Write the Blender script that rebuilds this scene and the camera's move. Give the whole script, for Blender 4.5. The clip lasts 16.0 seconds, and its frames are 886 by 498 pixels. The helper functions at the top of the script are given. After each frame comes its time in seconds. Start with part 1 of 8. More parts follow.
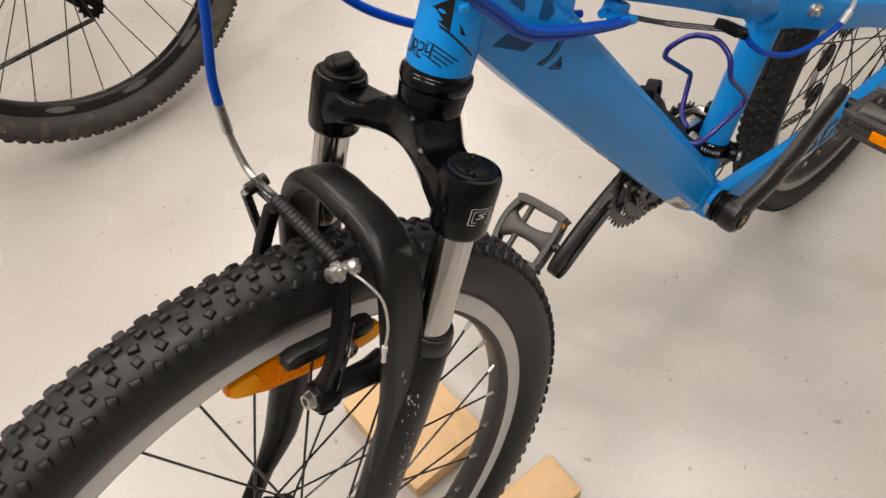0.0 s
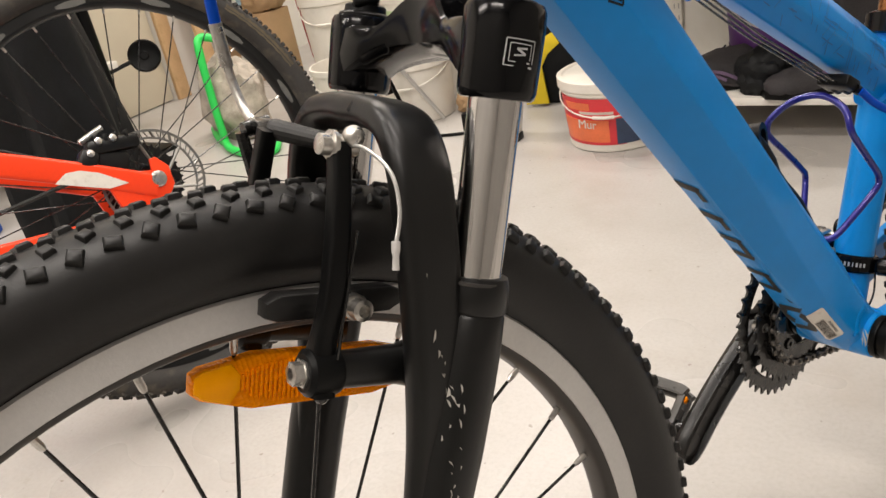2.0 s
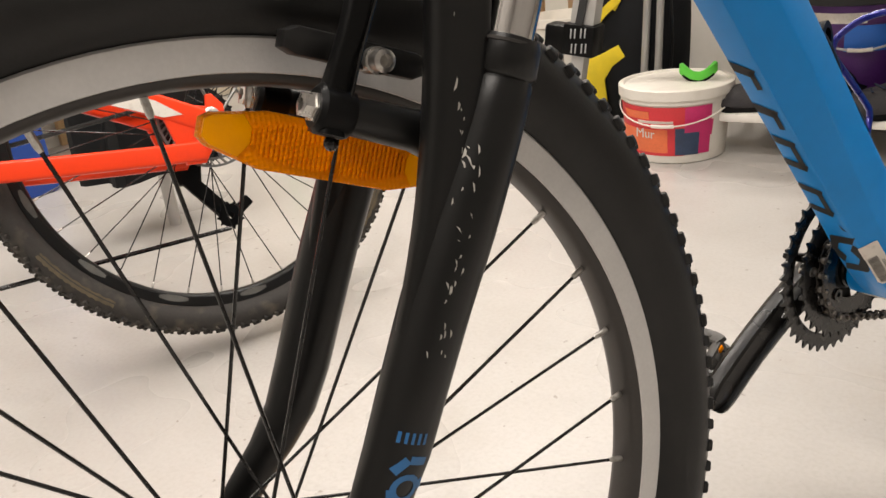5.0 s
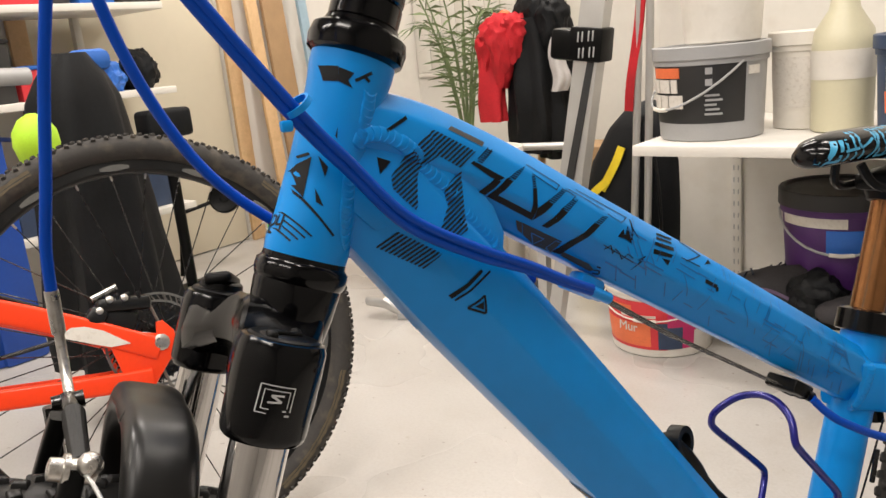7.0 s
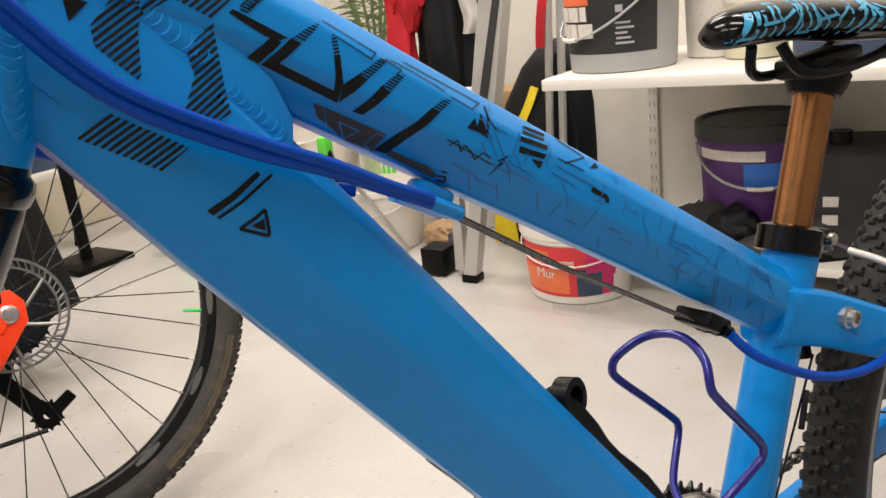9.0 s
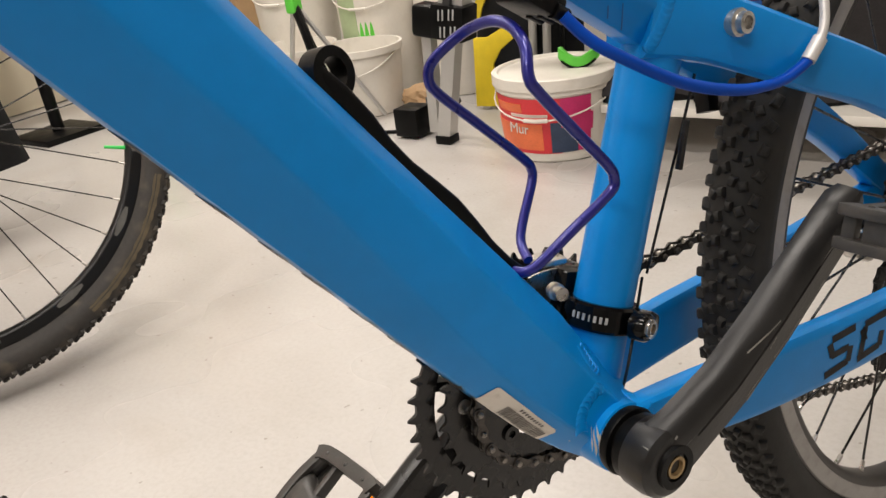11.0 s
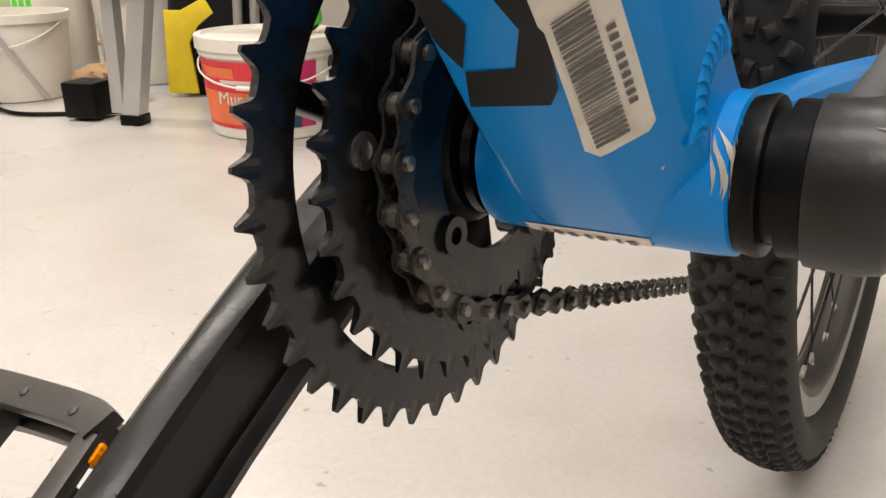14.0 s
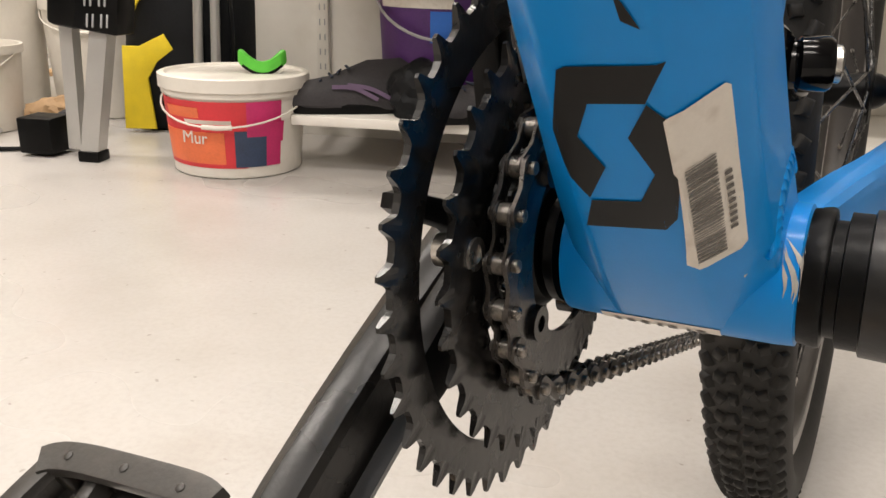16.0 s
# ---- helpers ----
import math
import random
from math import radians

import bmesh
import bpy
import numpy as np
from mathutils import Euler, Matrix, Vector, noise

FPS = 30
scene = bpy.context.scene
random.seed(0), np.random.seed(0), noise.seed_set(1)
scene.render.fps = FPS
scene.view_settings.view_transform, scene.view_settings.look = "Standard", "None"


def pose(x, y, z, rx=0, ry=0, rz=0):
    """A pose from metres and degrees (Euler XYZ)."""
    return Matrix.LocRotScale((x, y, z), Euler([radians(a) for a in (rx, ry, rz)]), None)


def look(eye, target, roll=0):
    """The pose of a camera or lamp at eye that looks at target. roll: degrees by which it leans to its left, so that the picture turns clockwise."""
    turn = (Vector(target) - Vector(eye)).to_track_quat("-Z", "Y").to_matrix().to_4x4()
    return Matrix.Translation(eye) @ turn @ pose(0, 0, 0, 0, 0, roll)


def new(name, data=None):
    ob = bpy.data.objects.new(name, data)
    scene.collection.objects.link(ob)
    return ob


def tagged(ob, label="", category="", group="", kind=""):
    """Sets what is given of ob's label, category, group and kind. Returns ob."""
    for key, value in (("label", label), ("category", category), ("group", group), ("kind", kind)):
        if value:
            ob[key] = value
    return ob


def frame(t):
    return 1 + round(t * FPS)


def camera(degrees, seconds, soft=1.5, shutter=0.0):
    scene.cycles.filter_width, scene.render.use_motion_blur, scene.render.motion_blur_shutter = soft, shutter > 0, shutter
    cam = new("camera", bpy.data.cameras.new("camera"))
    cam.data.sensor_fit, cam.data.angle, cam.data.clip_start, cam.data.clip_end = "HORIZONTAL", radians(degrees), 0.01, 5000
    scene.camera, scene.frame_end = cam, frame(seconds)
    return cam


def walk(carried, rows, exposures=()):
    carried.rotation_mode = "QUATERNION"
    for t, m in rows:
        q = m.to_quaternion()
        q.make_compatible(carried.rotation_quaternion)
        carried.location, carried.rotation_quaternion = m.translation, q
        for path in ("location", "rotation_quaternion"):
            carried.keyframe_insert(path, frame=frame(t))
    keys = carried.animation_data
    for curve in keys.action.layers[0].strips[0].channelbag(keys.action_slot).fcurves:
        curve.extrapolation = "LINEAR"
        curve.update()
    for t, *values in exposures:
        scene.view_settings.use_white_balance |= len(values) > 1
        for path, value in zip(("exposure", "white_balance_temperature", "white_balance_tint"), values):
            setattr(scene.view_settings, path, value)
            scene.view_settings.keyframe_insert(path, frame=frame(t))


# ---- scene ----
cam = camera(58.0, 16.0)
METRES = 1.6
FIRST = pose(-0.0171, -0.2569, 1.0491, -54.339, 2.724, -43.125)
ROWS = [
    (0.0, 0.0, 0.0, 0.0, -0.0, -0.0, -0.0),
    (0.5, -0.0098, 0.0181, -0.022, -0.98, 5.5, 3.22),
    (1.0, 0.0027, 0.0728, -0.0843, 4.37, 16.37, 2.77),
    (1.5, 0.0202, 0.1132, -0.1186, 8.32, 24.77, 2.03),
    (2.0, 0.0167, 0.1197, -0.1316, 8.75, 27.64, 0.48),
    (2.5, 0.0138, 0.1249, -0.156, 9.43, 28.75, -0.78),
    (3.0, 0.0077, 0.1301, -0.1787, 9.86, 28.19, -2.72),
    (5.5, 0.0314, 0.1769, -0.185, 8.69, 31.88, -6.56),
    (6.0, 0.0472, 0.1448, -0.1429, 8.86, 34.31, -6.2),
    (6.5, 0.0784, 0.1091, -0.1243, 8.91, 36.76, -7.23),
    (7.0, 0.0961, 0.1209, -0.0717, 9.79, 38.17, -8.94),
    (7.5, 0.099, 0.1464, -0.0543, 10.39, 38.78, -10.56),
    (8.0, 0.0967, 0.1657, -0.0436, 8.54, 39.31, -6.35),
    (8.5, 0.1011, 0.1824, -0.033, 7.67, 37.62, -3.94),
    (11.0, 0.1825, 0.2968, -0.0472, 8.71, 28.62, -4.67),
    (11.5, 0.1959, 0.3298, -0.056, 7.75, 28.38, -5.08),
    (12.0, 0.1975, 0.3739, -0.0553, 6.13, 28.05, -6.3),
    (12.5, 0.1851, 0.4167, -0.0548, 3.9, 27.29, -6.02),
    (13.0, 0.1746, 0.4546, -0.0432, -0.65, 28.75, -1.17),
    (13.5, 0.1452, 0.4771, -0.036, -5.26, 30.98, 4.9),
    (14.0, 0.1235, 0.4897, -0.0345, -9.71, 32.42, 8.66),
    (14.5, 0.1034, 0.4947, -0.0356, -11.77, 33.29, 8.99),
    (15.0, 0.0928, 0.5026, -0.0361, -13.03, 33.23, 9.44),
    (15.5, 0.0886, 0.4958, -0.0308, -13.73, 33.7, 10.05),
    (16.0, 0.094, 0.4769, -0.0288, -13.34, 33.92, 10.89),
]
walk(cam, [(t, FIRST @ pose(METRES * x, METRES * y, METRES * z, 90 + pitch, roll, yaw)) for t, x, y, z, yaw, pitch, roll in ROWS],
     exposures=[(0.0, -0.19), (1.0, 0.02), (2.0, 0.06), (6.0, 0.10), (7.0, 0.05), (8.5, 0.11), (11.0, 0.0), (12.5, 0.09), (14.0, 0.22), (16.0, 0.22)])

# ---- light: a workshop under cool-white ceiling luminaires ----
room_world = bpy.data.worlds.new("room_world")
scene.world = room_world
room_world.use_nodes = True
room_world.node_tree.nodes["Background"].inputs["Color"].default_value = (1.0, 0.95, 0.9, 1)
room_world.node_tree.nodes["Background"].inputs["Strength"].default_value = 0.15
LAMP_POWER = 28.0
CEILING = 2.7


# ---- materials ----
def nodes_of(m):
    m.use_nodes = True
    nt = m.node_tree
    return nt, nt.nodes["Principled BSDF"]


def paint(name, color, rough=0.5, metal=0.0, vary=0.15, scale=20.0, bump=0.0, bump_scale=200.0, coat=0.0, dirt=None,
          dirt_amount=0.35, rough_vary=0.12, per_piece=0.0, trans=0.0, ior=1.5, spec=0.5):
    """A surface whose colour wanders at a coarse and a fine scale, with fine relief and patches of dirt."""
    m = bpy.data.materials.new(name)
    nt, b = nodes_of(m)
    add, link = nt.nodes.new, nt.links.new
    co = add("ShaderNodeTexCoord")
    big, fine = add("ShaderNodeTexNoise"), add("ShaderNodeTexNoise")
    for nd, s, d in ((big, scale, 4.0), (fine, scale * 14, 3.0)):
        nd.inputs["Scale"].default_value, nd.inputs["Detail"].default_value = s, d
        link(co.outputs["Object"], nd.inputs["Vector"])
    ramp = add("ShaderNodeValToRGB")
    lo = [max(0.0, c * (1 - vary)) for c in color]
    hi = [min(1.0, c * (1 + vary)) for c in color]
    ramp.color_ramp.elements[0].color, ramp.color_ramp.elements[1].color = (*lo, 1), (*hi, 1)
    ramp.color_ramp.elements[0].position, ramp.color_ramp.elements[1].position = 0.3, 0.7
    mix = add("ShaderNodeMath")
    mix.operation = "MULTIPLY_ADD"
    link(fine.outputs["Fac"], mix.inputs[0])
    mix.inputs[1].default_value = 0.35
    half = add("ShaderNodeMath")
    half.operation = "MULTIPLY"
    half.inputs[1].default_value = 0.65
    link(big.outputs["Fac"], half.inputs[0])
    link(half.outputs[0], mix.inputs[2])
    link(mix.outputs[0], ramp.inputs["Fac"])
    out = ramp.outputs["Color"]
    if per_piece:
        info, hsv = add("ShaderNodeObjectInfo"), add("ShaderNodeHueSaturation")
        mr = add("ShaderNodeMapRange")
        mr.inputs["To Min"].default_value, mr.inputs["To Max"].default_value = 1 - per_piece, 1 + per_piece
        link(info.outputs["Random"], mr.inputs["Value"])
        link(mr.outputs[0], hsv.inputs["Value"])
        link(out, hsv.inputs["Color"])
        out = hsv.outputs["Color"]
    if dirt:
        spots, sr, mx = add("ShaderNodeTexNoise"), add("ShaderNodeValToRGB"), add("ShaderNodeMixRGB")
        spots.inputs["Scale"].default_value, spots.inputs["Detail"].default_value = scale * 2.3, 8.0
        link(co.outputs["Object"], spots.inputs["Vector"])
        sr.color_ramp.elements[0].position, sr.color_ramp.elements[1].position = 0.52, 0.72
        sr.color_ramp.elements[0].color, sr.color_ramp.elements[1].color = (0, 0, 0, 1), (dirt_amount,) * 3 + (1,)
        link(spots.outputs["Fac"], sr.inputs["Fac"])
        link(sr.outputs["Color"], mx.inputs["Fac"])
        link(out, mx.inputs["Color1"])
        mx.inputs["Color2"].default_value = (*dirt, 1)
        out = mx.outputs["Color"]
    link(out, b.inputs["Base Color"])
    rr = add("ShaderNodeMapRange")
    rr.inputs["To Min"].default_value = max(0.02, rough - rough_vary)
    rr.inputs["To Max"].default_value = min(1.0, rough + rough_vary)
    link(big.outputs["Fac"], rr.inputs["Value"])
    link(rr.outputs[0], b.inputs["Roughness"])
    b.inputs["Metallic"].default_value = metal
    b.inputs["Coat Weight"].default_value = coat
    b.inputs["Coat Roughness"].default_value = 0.12
    b.inputs["Transmission Weight"].default_value = trans
    b.inputs["IOR"].default_value = ior
    b.inputs["Specular IOR Level"].default_value = spec
    if bump:
        grain, bp = add("ShaderNodeTexNoise"), add("ShaderNodeBump")
        grain.inputs["Scale"].default_value, grain.inputs["Detail"].default_value = bump_scale, 3.0
        link(co.outputs["Object"], grain.inputs["Vector"])
        bp.inputs["Strength"].default_value, bp.inputs["Distance"].default_value = bump, 0.002
        link(grain.outputs["Fac"], bp.inputs["Height"])
        link(bp.outputs["Normal"], b.inputs["Normal"])
    return m


BLUE = paint("blue_paint", (0.0, 0.228, 0.655), 0.36, 0.0, 0.06, 6, 0.02, 900, coat=0.16, spec=0.22, dirt=(0.003, 0.178, 0.49), dirt_amount=0.35)
BLUE_CABLE = paint("blue_cable_sleeve", (0.0, 0.055, 0.40), 0.40, 0, 0.08, 40, spec=0.18)
CAGE_BLUE = paint("anodised_violet_blue", (0.010, 0.010, 0.19), 0.3, 0.35, 0.12, 60, coat=0.4)
BLACK = paint("satin_black_paint", (0.0050, 0.0049, 0.0048), 0.34, 0.0, 0.15, 25, 0.02, 500, spec=0.36)
GLOSS_BLACK = paint("gloss_black_paint", (0.0018, 0.0018, 0.0021), 0.15, 0.0, 0.2, 18, coat=0.12, spec=0.18)
CRANK_BLACK = paint("worn_dark_resin", (0.0095, 0.0091, 0.0088), 0.35, 0, 0.25, 30, 0.06, 420, dirt=(0.022, 0.020, 0.019), dirt_amount=0.35, spec=0.46)
PEDAL_GREY = paint("worn_pedal_plastic", (0.045, 0.042, 0.038), 0.42, 0, 0.25, 30, 0.1, 420, dirt=(0.085, 0.075, 0.066), dirt_amount=0.45)
MOULDED = paint("dark_moulded_resin", (0.008, 0.0075, 0.007), 0.30, 0, 0.2, 30, 0.06, 420, spec=0.40, dirt=(0.03, 0.028, 0.026), dirt_amount=0.3)
DISC_STEEL = paint("worn_disc_steel", (0.22, 0.215, 0.20), 0.4, 0.8, 0.2, 60)
REAR_RUBBER = paint("grey_dusted_rubber", (0.020, 0.0190, 0.0175), 0.62, 0, 0.3, 14, 0.10, 500, dirt=(0.042, 0.038, 0.033), dirt_amount=0.45, spec=0.3)
RUBBER = paint("tyre_rubber", (0.0085, 0.0081, 0.0078), 0.43, 0, 0.25, 14, 0.06, 500, dirt=(0.020, 0.0182, 0.017), dirt_amount=0.4, spec=0.36)
DIRTY_RUBBER = paint("dusty_tyre_rubber", (0.028, 0.025, 0.022), 0.75, 0, 0.3, 14, 0.1, 300, dirt=(0.11, 0.09, 0.065), dirt_amount=0.55)
PLASTIC = paint("black_plastic", (0.0034, 0.0034, 0.0034), 0.36, 0, 0.2, 40, 0.05, 600, spec=0.14)
STEEL_DARK = paint("oiled_black_steel", (0.0062, 0.0058, 0.0056), 0.27, 0.05, 0.35, 60, 0.07, 320, dirt=(0.024, 0.021, 0.018), dirt_amount=0.4, coat=0.2, spec=0.45)
CHAIN_STEEL = paint("worn_chain_steel", (0.085, 0.077, 0.070), 0.30, 0.75, 0.4, 200, dirt=(0.020, 0.016, 0.013), dirt_amount=0.85)
CHROME = paint("polished_stanchion_steel", (0.60, 0.58, 0.56), 0.08, 1.0, 0.05, 12, rough_vary=0.05)
ALLOY = paint("machined_aluminium", (0.60, 0.585, 0.57), 0.42, 0.35, 0.08, 30, 0.1, 900)
WORN_ALLOY = paint("worn_aluminium", (0.36, 0.345, 0.33), 0.45, 0.35, 0.1, 30, 0.1, 900, dirt=(0.2, 0.18, 0.155), dirt_amount=0.4)
RIM_GREY = paint("grey_rim_aluminium", (0.046, 0.042, 0.039), 0.42, 0.4, 0.1, 30)
BOLT = paint("zinc_bolt", (0.55, 0.53, 0.5), 0.3, 0.95, 0.15, 150, dirt=(0.2, 0.15, 0.1), dirt_amount=0.4)
BRASSY = paint("rusty_bolt_steel", (0.34, 0.24, 0.12), 0.4, 0.8, 0.3, 250)
WIRE = paint("brake_inner_wire", (0.5, 0.49, 0.47), 0.35, 0.6, 0.1, 100)
AMBER = paint("amber_reflector", (0.95, 0.270, 0.0), 0.2, 0, 0.06, 40, spec=0.08)
def prism_relief(m):
    """Small moulded cells, like the prisms inside a reflector."""
    nt, b = nodes_of(m)
    co, cell, bp = nt.nodes.new("ShaderNodeTexCoord"), nt.nodes.new("ShaderNodeTexVoronoi"), nt.nodes.new("ShaderNodeBump")
    cell.inputs["Scale"].default_value, cell.inputs["Randomness"].default_value = 420.0, 0.12
    bp.inputs["Strength"].default_value, bp.inputs["Distance"].default_value = 0.9, 0.0012
    nt.links.new(co.outputs["Object"], cell.inputs["Vector"])
    nt.links.new(cell.outputs["Distance"], bp.inputs["Height"])
    nt.links.new(bp.outputs["Normal"], b.inputs["Normal"])
    return m


prism_relief(AMBER)
AMBER_TIP = paint("clear_amber_lens", (1.0, 0.37, 0.0), 0.12, 0, 0.05, 40, spec=0.12)
# dark polished post: its orange-brown reflection is put into the base colour
REFLECTING_POST = paint("seatpost_reflection_brown", (0.30, 0.135, 0.05), 0.22, 0.85, 0.25, 14)
WHITE_LABEL = paint("paper_label", (0.70, 0.66, 0.60), 0.55, 0, 0.06, 60, dirt=(0.4, 0.34, 0.27), dirt_amount=0.4)
INK = paint("black_print", (0.0045, 0.0045, 0.005), 0.45, 0, 0.1, 60, spec=0.2)
INK_SOFT = paint("charcoal_print", (0.0085, 0.009, 0.0095), 0.5, 0, 0.1, 60, spec=0.25)
INK_GREY = paint("grey_print", (0.11, 0.10, 0.09), 0.5, 0, 0.2, 80)
SILVER_PRINT = paint("silver_print", (0.42, 0.42, 0.42), 0.4, 0.2, 0.1, 60)
PIN_STEEL = paint("rubbed_pin_steel", (0.26, 0.24, 0.215), 0.3, 0.85, 0.4, 220, dirt=(0.03, 0.024, 0.019), dirt_amount=0.7)
CHIP = paint("bare_metal_chip", (0.45, 0.43, 0.39), 0.5, 0.2, 0.2, 200)
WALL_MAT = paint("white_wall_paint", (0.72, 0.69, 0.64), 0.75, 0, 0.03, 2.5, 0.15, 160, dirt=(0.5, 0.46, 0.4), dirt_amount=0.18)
# ceiling out of view: its grey is set low to reduce ambient light
CEILING_MAT = paint("unseen_ceiling_grey", (0.34, 0.33, 0.32), 0.8, 0, 0.05, 2.5, 0.15, 160)
# for walls out of view: dark grey added to weaken the bounced light
UNSEEN_WALL = paint("unseen_wall_grey", (0.29, 0.28, 0.265), 0.8, 0, 0.1, 2.5, 0.15, 160)
DOOR_MAT = paint("cream_door_paint", (0.66, 0.60, 0.47), 0.5, 0, 0.03, 2, 0.05, 120)
SHELF_MAT = paint("white_melamine", (0.76, 0.73, 0.67), 0.4, 0, 0.03, 5, dirt=(0.55, 0.48, 0.38), dirt_amount=0.2)
PALE_WOOD = paint("pale_pine", (0.66, 0.44, 0.235), 0.6, 0, 0.12, 8, 0.1, 200, dirt=(0.45, 0.27, 0.12), dirt_amount=0.4)
WHITE_PLASTIC = paint("white_bucket_plastic", (0.74, 0.70, 0.63), 0.4, 0, 0.04, 10, dirt=(0.5, 0.45, 0.37), dirt_amount=0.25)
GREY_PLASTIC = paint("grey_bucket_plastic", (0.36, 0.36, 0.36), 0.4, 0, 0.06, 12)
RED_LABEL = paint("red_label", (0.62, 0.035, 0.045), 0.45, 0, 0.12, 14)
ORANGE_LABEL = paint("orange_label", (0.78, 0.17, 0.06), 0.45, 0, 0.15, 16)
MAGENTA_LABEL = paint("magenta_label", (0.52, 0.02, 0.13), 0.45, 0, 0.15, 16)
NAVY_LABEL = paint("navy_label", (0.03, 0.05, 0.1), 0.5, 0, 0.3, 20)
BLUE_LABEL = paint("blue_label", (0.02, 0.13, 0.5), 0.5, 0, 0.1, 20)
BLACK_LABEL = paint("black_label", (0.02, 0.02, 0.02), 0.45, 0, 0.1, 20)
GREEN = paint("bright_green_plastic", (0.03, 0.62, 0.10), 0.4, 0, 0.08, 20)
LIME = paint("lime_plastic", (0.12, 0.62, 0.06), 0.4, 0, 0.1, 20)
YELLOW = paint("yellow_fabric", (0.80, 0.60, 0.02), 0.7, 0, 0.1, 30, 0.2, 400)
BLACK_CLOTH = paint("black_cloth", (0.0065, 0.0072, 0.0082), 0.6, 0, 0.4, 12, 0.4, 120, spec=0.2)
NAVY_CLOTH = paint("navy_cloth", (0.012, 0.018, 0.035), 0.85, 0, 0.35, 12, 0.3, 300)
RED_CLOTH = paint("red_cloth", (0.46, 0.010, 0.018), 0.8, 0, 0.25, 12, 0.3, 300)
WHITE_CLOTH = paint("pale_cloth", (0.5, 0.48, 0.47), 0.85, 0, 0.15, 12, 0.3, 300)
ORANGE_PAINT = paint("orange_red_paint", (0.86, 0.055, 0.012), 0.34, 0, 0.06, 12, coat=0.15, spec=0.25)
STAND_ALLOY = paint("anodised_aluminium", (0.52, 0.51, 0.49), 0.36, 0.6, 0.05, 20)
LEAF = paint("palm_leaf_green", (0.15, 0.20, 0.085), 0.55, 0, 0.4, 20)
BLUE_PLASTIC = paint("blue_enamel", (0.01, 0.06, 0.33), 0.4, 0, 0.12, 10)
TENNIS = paint("lime_yellow_ball", (0.42, 0.72, 0.03), 0.6, 0, 0.12, 20)
CARDBOARD = paint("brown_cardboard", (0.36, 0.23, 0.12), 0.8, 0, 0.12, 14)
MILKY = paint("milky_canister", (0.60, 0.56, 0.40), 0.35, 0, 0.04, 10)
PURPLE = paint("purple_label", (0.07, 0.015, 0.13), 0.45, 0, 0.25, 14)
SHOE = paint("dark_worn_fabric", (0.028, 0.025, 0.027), 0.75, 0, 0.5, 18, 0.25, 260)
GLOVE = paint("mottled_rag_cloth", (0.40, 0.35, 0.29), 0.85, 0, 0.45, 25, 0.3, 200)


